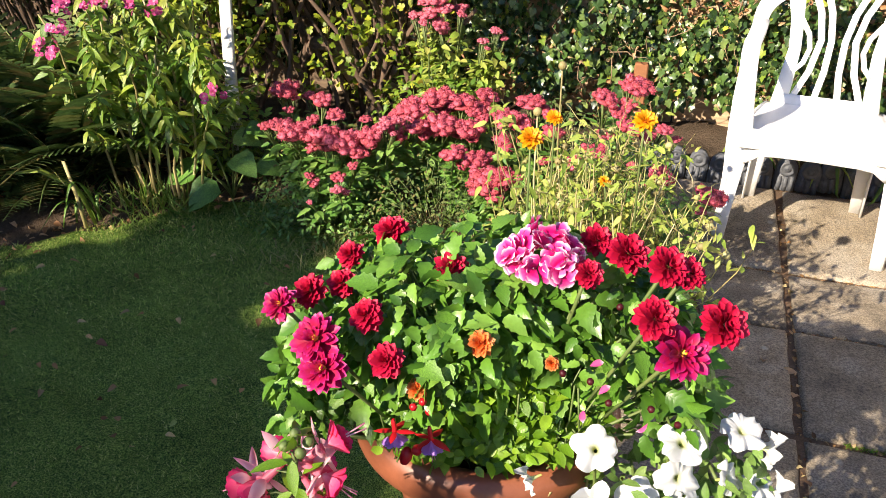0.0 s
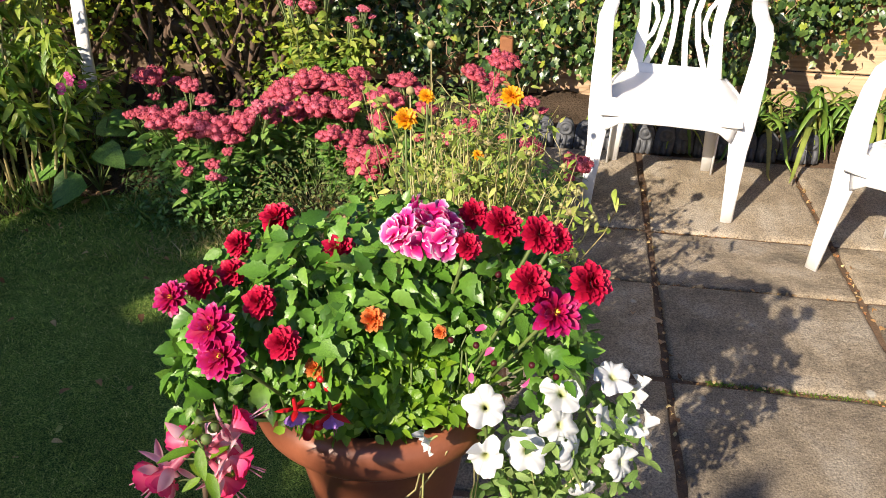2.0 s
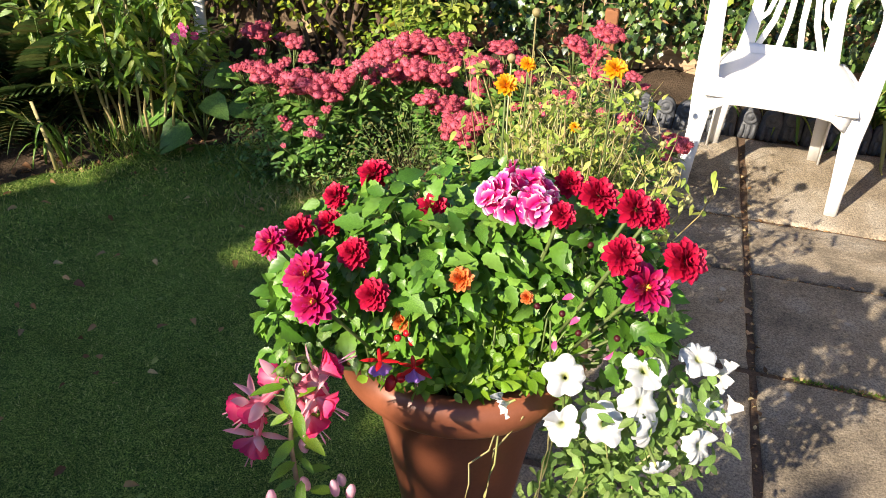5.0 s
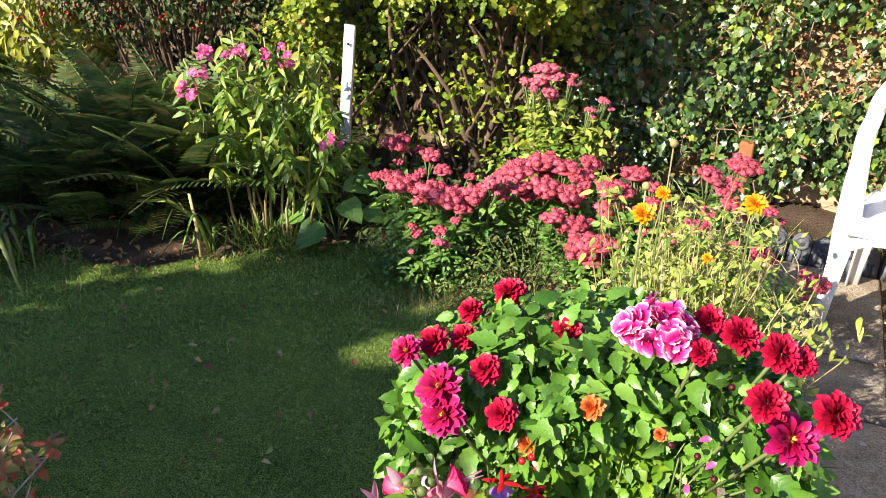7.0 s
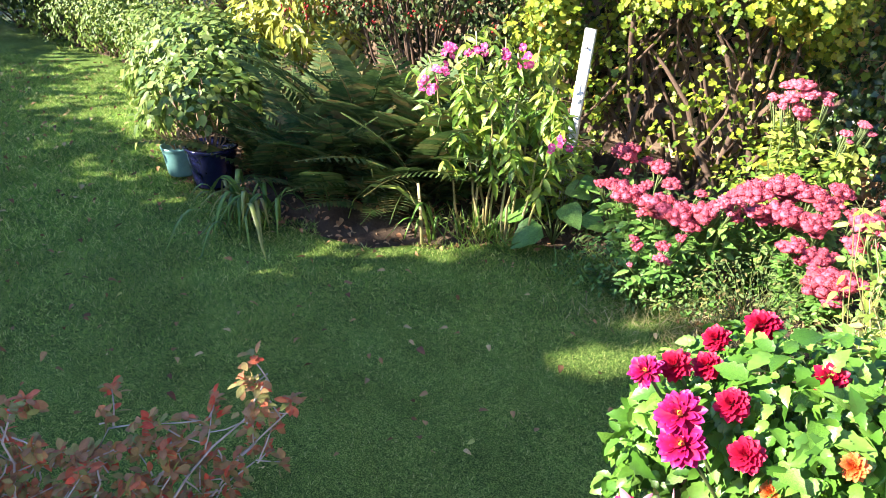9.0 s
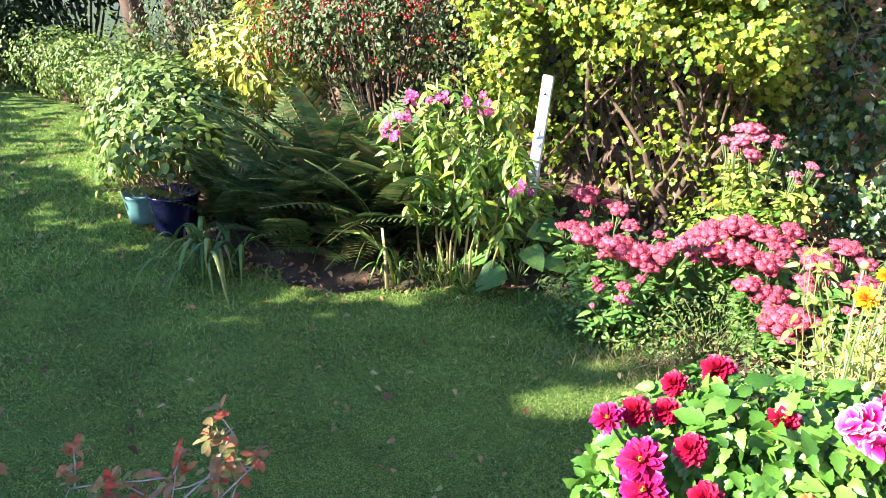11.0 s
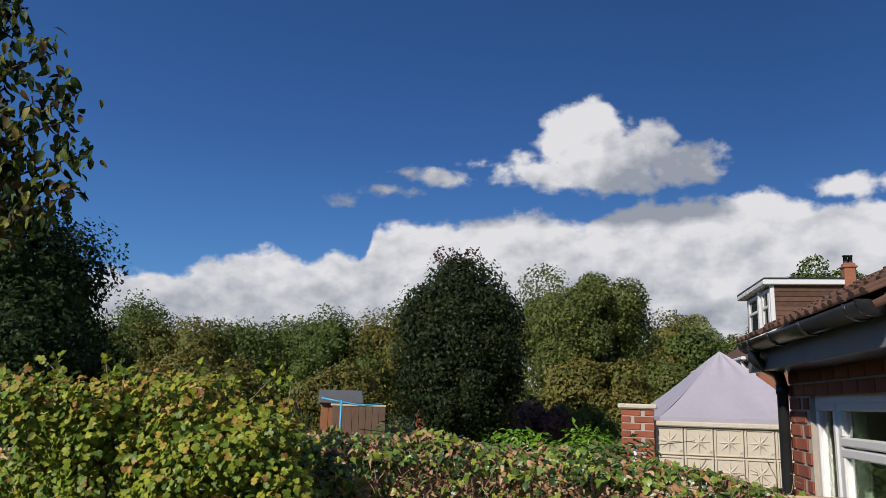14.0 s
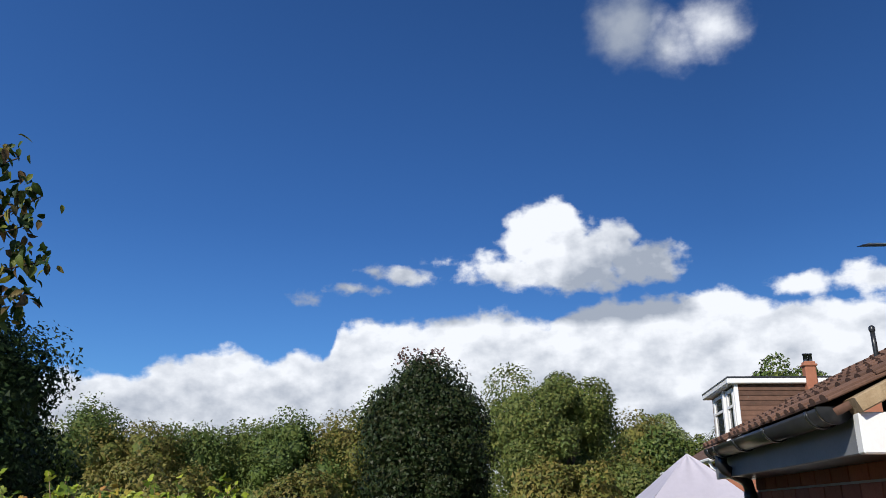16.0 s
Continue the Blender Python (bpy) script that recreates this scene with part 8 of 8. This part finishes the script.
# ---------- houses ----------
def near_house():
    """The corner of a brick bungalow: wall with window, eaves, gutter and downpipe."""
    ax = Vector((0.297, 0.955, 0)).normalized()
    ang = math.degrees(math.atan2(ax.y, ax.x))
    p0 = Vector((2.641, 3.379, -0.5))
    base = thing("bungalow", tuple(p0), "red brick bungalow with white window, black gutter and brown tiled roof", "house", turn=ang)
    L, H = 1.705, 2.50
    w0, w1, s0, hd = 0.08, 1.285, 1.10, 2.185
    wall = joined([block(-2.5, w0, -0.24, 0, 0, H), block(w1, L, -0.24, 0, 0, H), block(w0, w1, -0.24, 0, 0, s0), block(w0, w1, -0.24, 0, hd, H), block(L - 0.24, L, -4, -0.24, 0, H), block(-2.5, -2.26, -4, -0.24, 0, H)])
    part("wall_core", wall, MORTAR, base, smooth=False)
    bl, bh = 0.232, 0.0835
    full = block(0, bl - 0.012, 0.0, 0.012, 0, bh - 0.012, 0.003).mesh("brick", False)
    half = block(0, 0.106, 0.0, 0.012, 0, bh - 0.012, 0.003).mesh("brick", False)
    full.materials.append(BRICK), half.materials.append(BRICK)
    for r in range(11, 31):
        z = r * bh + 0.004
        if z + bh > H + 0.02:
            break
        x = L - 0.003 - (0.0 if r % 2 else 0.116)
        if r % 2 == 0:
            part("brick", half, BRICK, base, loc=pose(L - 0.106, 0, z))
        while x > -0.9:
            x -= bl
            inwin = s0 - 0.02 < z < hd - 0.03
            a, b = x, x + bl - 0.012
            if inwin and b > w0 and a < w1:
                if a < w0 - 0.10:
                    part("brick", half, BRICK, base, loc=pose(a if a + 0.106 < w0 else w0 - 0.11, 0, z))
                if b > w1 + 0.10:
                    part("brick", half, BRICK, base, loc=pose(w1 + 0.004, 0, z))
                continue
            part("brick", full, BRICK, base, loc=pose(x, 0, z))
    # window
    wn = part("window", joined([block(w0, w1, -0.10, -0.03, hd - 0.07, hd, 0.006), block(w0, w1, -0.10, -0.03, s0, s0 + 0.07, 0.006), block(w0, w0 + 0.07, -0.10, -0.03, s0 + 0.07, hd - 0.07, 0.006),
                                block(w1 - 0.07, w1, -0.10, -0.03, s0 + 0.07, hd - 0.07, 0.006), block(0.83, 0.90, -0.10, -0.028, s0 + 0.07, hd - 0.07, 0.006)]), UPVC, base, "white plastic casement window", smooth=False)
    def sash(a, b, c, d):
        part("sash", joined([block(a, b, -0.075, -0.018, d - 0.05, d, 0.008), block(a, b, -0.075, -0.018, c, c + 0.05, 0.008), block(a, a + 0.05, -0.075, -0.018, c + 0.05, d - 0.05, 0.008), block(b - 0.05, b, -0.075, -0.018, c + 0.05, d - 0.05, 0.008)]), UPVC, wn, smooth=False)
        g = part("pane", block(a + 0.045, b - 0.045, -0.052, -0.044, c + 0.045, d - 0.045), GLASS, wn, smooth=False)
        g.visible_shadow = False
    sash(0.12, 0.835, hd - 0.29, hd - 0.05), sash(0.12, 0.835, s0 + 0.06, hd - 0.30), sash(0.89, 1.245, s0 + 0.06, hd - 0.05)
    part("window_sill", block(w0 - 0.04, w1 + 0.04, -0.06, 0.06, s0 - 0.06, s0, 0.01), UPVC, wn, smooth=False)
    part("curtain", sweep([(1.06 + 0.01 * i, -0.2, z) for i, z in enumerate((s0, 1.5, 1.9, hd))], (1, 0, 0), 0.17, 0.02, 12), CURTAIN, wn, "pale green curtain")
    part("room_wall", block(-0.6, 1.8, -2.2, -2.1, 0, H), ROOM, base, smooth=False)
    part("room_ceiling", block(-2.3, L - 0.24, -4, -0.24, H - 0.05, H), ROOM, base, smooth=False)
    # eaves
    oh, ez, g0, g1 = 0.24, 2.348, -0.69, 1.40
    part("soffit", block(g0 - 0.06, L + 0.02, 0.0, oh - 0.012, ez - 0.02, ez, 0.0), BLACK_PLASTIC, base, smooth=False)
    part("fascia", block(g0 - 0.02, L + 0.04, oh - 0.012, oh + 0.010, ez - 0.022, ez + 0.145, 0.004), GREY_PAINT, base, "grey painted fascia board", smooth=False)
    V, F, n = [], [], 14
    for k, x in enumerate((g0 - 0.02, g1 + 0.02)):
        for r in (0.060, 0.054):
            for i in range(n + 1):
                a = math.pi + math.pi * i / n
                V.append((x, oh + 0.075 + r * math.cos(a), ez + 0.15 + r * math.sin(a)))
    m = n + 1
    for i in range(n):
        F += [(i, i + 1, 2 * m + i + 1, 2 * m + i), (m + i + 1, m + i, 3 * m + i, 3 * m + i + 1)]
        F += [(i + 1, i, m + i, m + i + 1), (2 * m + i, 2 * m + i + 1, 3 * m + i + 1, 3 * m + i)]
    F += [(0, 2 * m, 3 * m, m), (n, m + n, 3 * m + n, 2 * m + n)]
    gut = part("gutter", Shape(V, F), BLACK_PLASTIC, base, "black half-round gutter")
    for x in (g0 - 0.022, g1 + 0.022):
        cap = [(x + dx, oh + 0.075 + 0.066 * math.cos(math.pi + math.pi * i / n), ez + 0.152 + 0.066 * math.sin(math.pi + math.pi * i / n)) for dx in (-0.012, 0.012) for i in range(m)]
        part("end_cap", Shape(cap, [(i, i + 1, m + i + 1, m + i) for i in range(n)] + [(0, i + 1, i) for i in range(1, n)] + [(m, m + i, m + i + 1) for i in range(1, n)]), BLACK_PLASTIC, gut)
    for x in (-0.58, 0.05, 0.65, 1.15, 1.34):
        br = [(x, oh + 0.075 + 0.066 * math.cos(math.pi + math.pi * i / 8), ez + 0.15 + 0.066 * math.sin(math.pi + math.pi * i / 8)) for i in range(9)]
        part("bracket", sweep(br, (1, 0, 0), 0.014, 0.004, 8), BLACK_PLASTIC, gut)
    part("downpipe", tube([(1.26, oh + 0.075, ez + 0.10), (1.26, oh + 0.075, ez + 0.05), (1.29, oh + 0.05, ez + 0.02), (1.50, 0.15, ez - 0.02), (1.63, 0.08, ez - 0.045), (1.66, 0.06, ez - 0.10), (1.66, 0.06, 1.2), (1.66, 0.06, 0.0)], 0.036, 0.036, 14), BLACK_PLASTIC, base, "black downpipe with a swan neck")
    part("pipe_collar", tube([(1.66, 0.06, ez - 0.16), (1.66, 0.06, ez - 0.10)], 0.042, 0.042, 14), BLACK_PLASTIC, base)
    # gable box end and bargeboard at the near end
    part("eaves_box", block(g0 - 0.10, g0 - 0.04, -0.02, oh + 0.02, ez - 0.025, ez + 0.125, 0.006), UPVC, base, "white boxed eaves end", smooth=False)
    part("eaves_panel", block(g0 - 0.115, g0 - 0.10, 0.02, oh - 0.12, ez + 0.0, ez + 0.11, 0.004), UPVC, base, smooth=False)
    pitch = math.radians(27)
    part("bargeboard", sweep([(g0 - 0.07, oh - d * math.cos(pitch), ez + 0.085 + d * math.sin(pitch)) for d in (0.16, 1.0, 2.4)], (0, 0, 1), 0.03, 0.016, 8, 0.2), UPVC, base, smooth=False)
    part("undercloak", sweep([(g0 - 0.085, oh + 0.03 - d * math.cos(pitch), ez + 0.146 + d * math.sin(pitch)) for d in (0.0, 1.0, 2.4)], (1, 0, 0), 0.06, 0.030, 8, 0.2), MOSSY, base, "crumbling mortar verge", smooth=False)
    part("gable_wall", Shape([(g0 + 0.4, 0, H - 0.2), (g0 + 0.4, -4, H - 0.2), (g0 + 0.4, -2.0, H + 1.15)], [(0, 1, 2)]), MORTAR, base, smooth=False)
    rf = part("roof", block(0, 2.41, 0, 2.6, -0.03, 0.0), TILE, base, loc=pose(g0 - 0.08, oh + 0.085, ez + 0.145) @ pose(0, 0, 0, -27) @ pose(0, -2.6, 0))
    tl = block(0, 0.236, 0, 0.25, 0.0, 0.016, 0.004)
    roll = sweep([(0.045, 0, 0.018), (0.045, 0.25, 0.018)], (1, 0, 0), 0.032, 0.016, 8, 1.0)
    roll2 = sweep([(0.165, 0, 0.018), (0.165, 0.25, 0.018)], (1, 0, 0), 0.032, 0.016, 8, 1.0)
    tm = joined([tl, roll, roll2]).mesh("roof_tile", False)
    tm.materials.append(TILE)
    for j in range(12):
        for i in range(10):
            part("roof_tile", tm, TILE, rf, loc=pose(i * 0.24 + 0.005 + RNG.normal() * 0.002, 2.6 - 0.24 - j * 0.215 + RNG.normal() * 0.004, 0.014 + RNG.random() * 0.003, 3.5 + RNG.normal() * 0.3, RNG.normal() * 0.4, 0))
    part("flue", tube([(0.9, -0.55, ez + 0.30), (0.9, -0.55, ez + 0.72), (0.9, -0.55, ez + 0.80)], 0.015, 0.013, 12), BLACK_PLASTIC, base, "black roof flue")
    part("flue_cap", lathe([(0.055, 0.0), (0.062, 0.02), (0.062, 0.06), (0.03, 0.09), (0.001, 0.095)], 14), BLACK_PLASTIC, base, loc=pose(0.9, -0.55, ez + 0.80) @ Matrix.Diagonal((0.3, 0.3, 0.4, 1)))


CURTAIN = solid_mat("pale green curtain", (0.30, 0.40, 0.30), (0.38, 0.48, 0.37), 5, 0.8, 0.2)
ROOM = solid_mat("room wall", (0.10, 0.11, 0.09), (0.14, 0.15, 0.12), 3, 0.9, 0.05)
GREY_PAINT = solid_mat("grey paint", (0.14, 0.145, 0.155), (0.20, 0.205, 0.22), 6, 0.5, 0.1)
MOSSY = solid_mat("weathered mortar", (0.22, 0.15, 0.08), (0.40, 0.30, 0.18), 14, 0.95, 0.8, fine=60, dist=0.01)
near_house()


def far_house():
    ax = Vector((0.297, 0.955, 0)).normalized()
    base = thing("brick_house", (11.53, 19.0, -0.5), "brick house with brown tiled roof, flat-roofed dormer and chimney", "house", turn=math.degrees(math.atan2(ax.y, ax.x)))
    part("wall", joined([block(-0.5, 8, -6.0, 0.55, 0, 3.42), ]), FAR_BRICK, base, smooth=False)
    part("gable", Shape([(-0.5, 0.55, 3.42), (-0.5, -6.0, 3.42), (-0.5, -2.7, 5.3)], [(0, 1, 2)]), FAR_BRICK, base, smooth=False)
    ridge, pit = -2.7, 0.56
    part("roof", Shape([(-0.7, 0.9, 3.45), (8, 0.9, 3.45), (8, ridge, 3.45 + pit * 3.6), (-0.7, ridge, 3.45 + pit * 3.6), (8, -6.3, 3.45), (-0.7, -6.3, 3.45), (-0.7, 0.9, 3.36), (8, 0.9, 3.36), (-0.7, ridge, 3.36 + pit * 3.6), (-0.7, -6.3, 3.36)],
                       [(0, 3, 2, 1), (3, 5, 4, 2), (6, 0, 1, 7), (6, 8, 3, 0), (8, 9, 5, 3)]), TILE, base, smooth=False)
    dm = part("dormer", block(0.0, 3.0, -2.7, 0.0, 3.9, 5.42, 0.01), TILE, base, "tile-hung dormer", smooth=False)
    for i in range(11):
        part("tile_course", block(-0.03 + 0.004 * (i % 2), 0.0, -2.6, 0.0, 3.95 + i * 0.13, 3.95 + i * 0.13 + 0.12, 0.005), TILE, dm, smooth=False)
    part("dormer_roof", block(-0.18, 3.2, -2.9, 0.25, 5.42, 5.56, 0.02), UPVC, dm, "white-edged flat roof", smooth=False)
    part("dormer_felt", block(-0.18, 3.2, -2.9, 0.25, 5.56, 5.61, 0.01), BLACK_PLASTIC, dm, smooth=False)
    for x0, x1 in ((0.12, 0.95), (1.3, 2.6)):
        w = part("window", joined([block(x0, x1, 0.0, 0.07, 5.25, 5.35), block(x0, x1, 0.0, 0.07, 4.1, 4.2), block(x0, x0 + 0.14, 0.0, 0.07, 4.2, 5.25), block(x1 - 0.14, x1, 0.0, 0.07, 4.2, 5.25), block(x0 + 0.14, x1 - 0.14, 0.0, 0.07, 4.85, 4.92)]), UPVC, dm, smooth=False)
        part("pane", block(x0 + 0.14, x1 - 0.14, 0.01, 0.03, 4.2, 5.25), DARK_GLASS, w, smooth=False)
    part("corner_board", block(-0.05, 0.07, -0.05, 0.06, 3.85, 5.42, 0.01), UPVC, dm, smooth=False)
    part("dormer_pipe", block(1.05, 1.15, 0.02, 0.12, 3.9, 5.4, 0.01), UPVC, dm, smooth=False)
    ch = part("chimney", block(-0.24, 0.04, -2.06, -1.78, 4.75, 6.0, 0.02), FAR_BRICK, base, "brick chimney", smooth=False)
    part("chimney_cap", block(-0.28, 0.08, -2.10, -1.74, 5.86, 5.93, 0.02), FAR_BRICK, ch, smooth=False)
    for y in (-1.98, -1.86):
        part("chimney_pot", lathe([(0.06, 6.0), (0.055, 6.17), (0.07, 6.18), (0.065, 6.22)], 12), STEEL, ch, loc=pose(-0.1, y, 0))
    for x0, x1 in ((0.4, 1.6), (3.0, 4.4), (5.5, 7.0)):
        w = part("window", joined([block(x0, x1, 0.55, 0.62, 3.05, 3.2), block(x0, x1, 0.55, 0.62, 1.9, 2.0), block(x0, x0 + 0.16, 0.55, 0.62, 2.0, 3.05), block(x1 - 0.16, x1, 0.55, 0.62, 2.0, 3.05), block((x0 + x1) / 2 - 0.06, (x0 + x1) / 2 + 0.06, 0.55, 0.62, 2.0, 3.05)]), UPVC, base, smooth=False)
        part("pane", block(x0 + 0.16, x1 - 0.16, 0.56, 0.58, 2.0, 3.05), DARK_GLASS, w, smooth=False)
        part("window_sill", block(x0 - 0.1, x1 + 0.1, 0.55, 0.72, 1.82, 1.9, 0.01), UPVC, w, smooth=False)
    for x in (-0.35, 2.3, 4.9):
        part("downpipe", tube([(x, 0.95, 3.38), (x, 0.9, 3.25), (x, 0.65, 3.05), (x, 0.65, 0.0)], 0.05, 0.05, 8), UPVC, base)
    part("gutter", block(-0.7, 8, 0.88, 1.02, 3.36, 3.46, 0.03), UPVC, base, smooth=False)


def aerial():
    b = thing("tv_aerial", (4.80, 5.14, 2.2), "television aerial on a mast above the roof", "aerial", turn=20)
    part("mast", tube([(0, 0, -0.6), (0, 0, 0.5), (0, 0, 1.52)], 0.016, 0.016, 8), STEEL, b)
    part("boom", tube([(-0.65, 0, 1.34), (0, 0, 1.47), (0.3, 0, 1.53)], 0.006, 0.007, 6), STEEL, b)
    for i in range(22):
        part("element", tube([(-0.64 + i * 0.04, -0.05, 1.342 + i * 0.008), (-0.64 + i * 0.04, 0.05, 1.342 + i * 0.008)], 0.003, 0.004, 4), STEEL, b)


aerial()
FAR_BRICK = solid_mat("far brickwork", (0.24, 0.085, 0.045), (0.34, 0.14, 0.08), 3, 0.9, 0.3, fine=18)
DARK_GLASS = solid_mat("dark window glass", (0.02, 0.025, 0.03), (0.04, 0.05, 0.06), 2, 0.05, 0.0)
far_house()


# ---------- behind the camera: an unseen hedge, added to shade the lawn -----
def tall_hedge():
    """Added out of view to keep the sun off the lawn; u runs across the light, v is height."""
    dx, dy = 0.721, 0.693
    base = thing("tall_hedge", (-4 * dx, -4 * dy, 0), "unseen evergreen hedge added behind the camera to shade the lawn", "hedge", turn=math.degrees(math.atan2(-dx, dy)) )
    n = 12000
    u = RNG.uniform(-8.0, 3.4, n)
    top = np.interp(u, HEDGE_U, HEDGE_V)
    z = RNG.random(n) ** 0.7 * (top + RNG.normal(size=n) * 0.07)
    # thinned here so that flecks of sun get through
    sparse = (u > -2.03) & (u < -1.72) & (z > 2.78) & (RNG.random(n) < 0.6)
    u, z = u[~sparse], z[~sparse]
    n = len(u)
    P = np.stack([u, RNG.uniform(-0.35, 0.35, n), z], 1)
    part("foliage", spread(CARD, P, turns(rnd(n), rnd(n)), 0.13 + 0.09 * RNG.random(n)), DARK_TREE, base, kind="stuff")
    part("core", joined([block(a, b, -0.25, 0.25, 0, h) for a, b, h in HEDGE_CORE]), DARK_TREE, base)


# outline of the added hedge, fitted to where the shade should end
HEDGE_U = [-8.0, -5.1, -4.5, -3.8, -3.65, -3.55, -3.1, -2.92, -2.86, -2.66, -2.61, -2.03, -1.72, -1.2, -0.8, -0.74, -0.46, -0.38, 0.1, 0.6, 3.4]
HEDGE_V = [1.4, 1.75, 1.98, 2.12, 2.2, 3.1, 3.1, 3.0, 2.45, 2.45, 3.30, 3.24, 3.22, 3.22, 2.8, 3.05, 3.05, 2.92, 3.08, 3.3, 3.4]
HEDGE_CORE = [(HEDGE_U[i], HEDGE_U[i + 1], min(HEDGE_V[i], HEDGE_V[i + 1]) - (0.46 if i == 11 else 0.2)) for i in range(20)]
tall_hedge()


# ---------- grass and fallen leaves ----------
RNG = np.random.default_rng(16)
def lawn_detail():
    n = 700000
    x = RNG.uniform(-6.2, 0.55, n)
    y = RNG.uniform(0.0, 4.2, n)
    near = np.hypot(x + 0.3, y - 0.2)
    keep = (RNG.random(n) < np.clip(1.9 / near, 0.14, 1.0))
    x, y = x[keep], y[keep]
    e = np.interp(x, [p[0] for p in EDGE], [p[1] for p in EDGE]) + 0.05 * np.sin(x * 9) + 0.03 * np.sin(x * 23)
    ps = (x - CORNER.x) * EX.x + (y - CORNER.y) * EX.y + 0.60
    keep = (y < e + 0.03) & (ps < 0.0)
    x, y = x[keep], y[keep]
    n = len(x)
    z = 0.012 * np.sin(1.7 * x + 0.6) * np.cos(1.3 * y) + 0.006 * np.sin(5 * x + 2 * y) - 0.004
    up = np.array([0, 0, 1.0]) + rnd(n) * np.array([1.0, 1.0, 0.05])
    blade = Shape([(0, 0.075, 0), (0, -0.075, 0), (1, 0, 0.2)], [(0, 1, 2)])
    near = np.hypot(x + 0.3, y - 0.2)
    S = (0.011 + 0.013 * RNG.random(n)) * np.clip(near / 2.2, 0.8, 1.6)
    ob = solo("grass", spread(blade, np.stack([x, y, z], 1), turns(np.cross(up, rnd(n)), up), S), GRASS, "short green lawn grass", "grass", "stuff")
    k = 1300
    fx, fy = 0.1 - 5.8 * RNG.random(k) ** 0.6, RNG.uniform(0.4, 4.2, k)
    ok = (fy < np.interp(fx, [p[0] for p in EDGE], [p[1] for p in EDGE])) & ((fx - CORNER.x) * EX.x + (fy - CORNER.y) * EX.y + 0.6 < -0.05)
    fx, fy = fx[ok], fy[ok]
    me = [leaf_shape(0.62, 4, 0.25, 0.35, 0, 0.7).mesh("fallen_leaf"), leaf_shape(0.62, 4, 0.25, 0.35, 0, 0.7).mesh("fallen_leaf")]
    me[0].materials.append(LAWN_LEAF), me[1].materials.append(YELLOW_GREEN)
    k = len(fx) - 290
    z = np.array([gz(a, b) + 0.032 for a, b in zip(fx[290:], fy[290:])])
    far = spread(leaf_shape(0.62, 3, 0.25, 0.35, 0, 0.7), np.stack([fx[290:], fy[290:], z], 1), turns(np.array([0, 0, 1.0]) + rnd(k) * 0.3, rnd(k)), RNG.uniform(0.016, 0.036, k))
    solo("leaf_litter", far, LAWN_LEAF, "brown fallen leaves scattered on the far lawn", "leaves", "stuff")
    for i in range(290):
        lf = new("fallen_leaf", me[0 if i % 6 else 1])
        lf.matrix_basis = mat4((fx[i], fy[i], gz(fx[i], fy[i]) + 0.032), turns(np.array([[0, 0, 1.0]]) + rnd(1) * 0.3, rnd(1))[0], RNG.uniform(0.014, 0.034))
        tagged(lf, "small fallen leaf lying on the lawn", "leaf", "fallen leaves")


lawn_detail()


def litter():
    """Dead leaves on the soil of the border and along the lawn's edge."""
    n = 3400
    x = RNG.uniform(-6.2, 1.0, n)
    e = np.interp(x, [p[0] for p in EDGE], [p[1] for p in EDGE])
    y = e + np.where(RNG.random(n) < 0.35, RNG.normal(size=n) * 0.14 - 0.05, RNG.uniform(0, 0.9, n))
    z = np.array([max(bed_height(a, b), gz(a, b) - 0.02) + 0.014 for a, b in zip(x, y)])
    P = np.stack([x, y, z], 1)
    solo("border_litter", spread(leaf_shape(0.6, 3, 0.3, 0.5, 0, 0.75), P, turns(np.array([0, 0, 1.0]) + rnd(n) * 0.45, rnd(n)), RNG.uniform(0.014, 0.036, n)), DEAD,
         "brown dead leaves lying on the border soil", "leaves", "stuff")


litter()
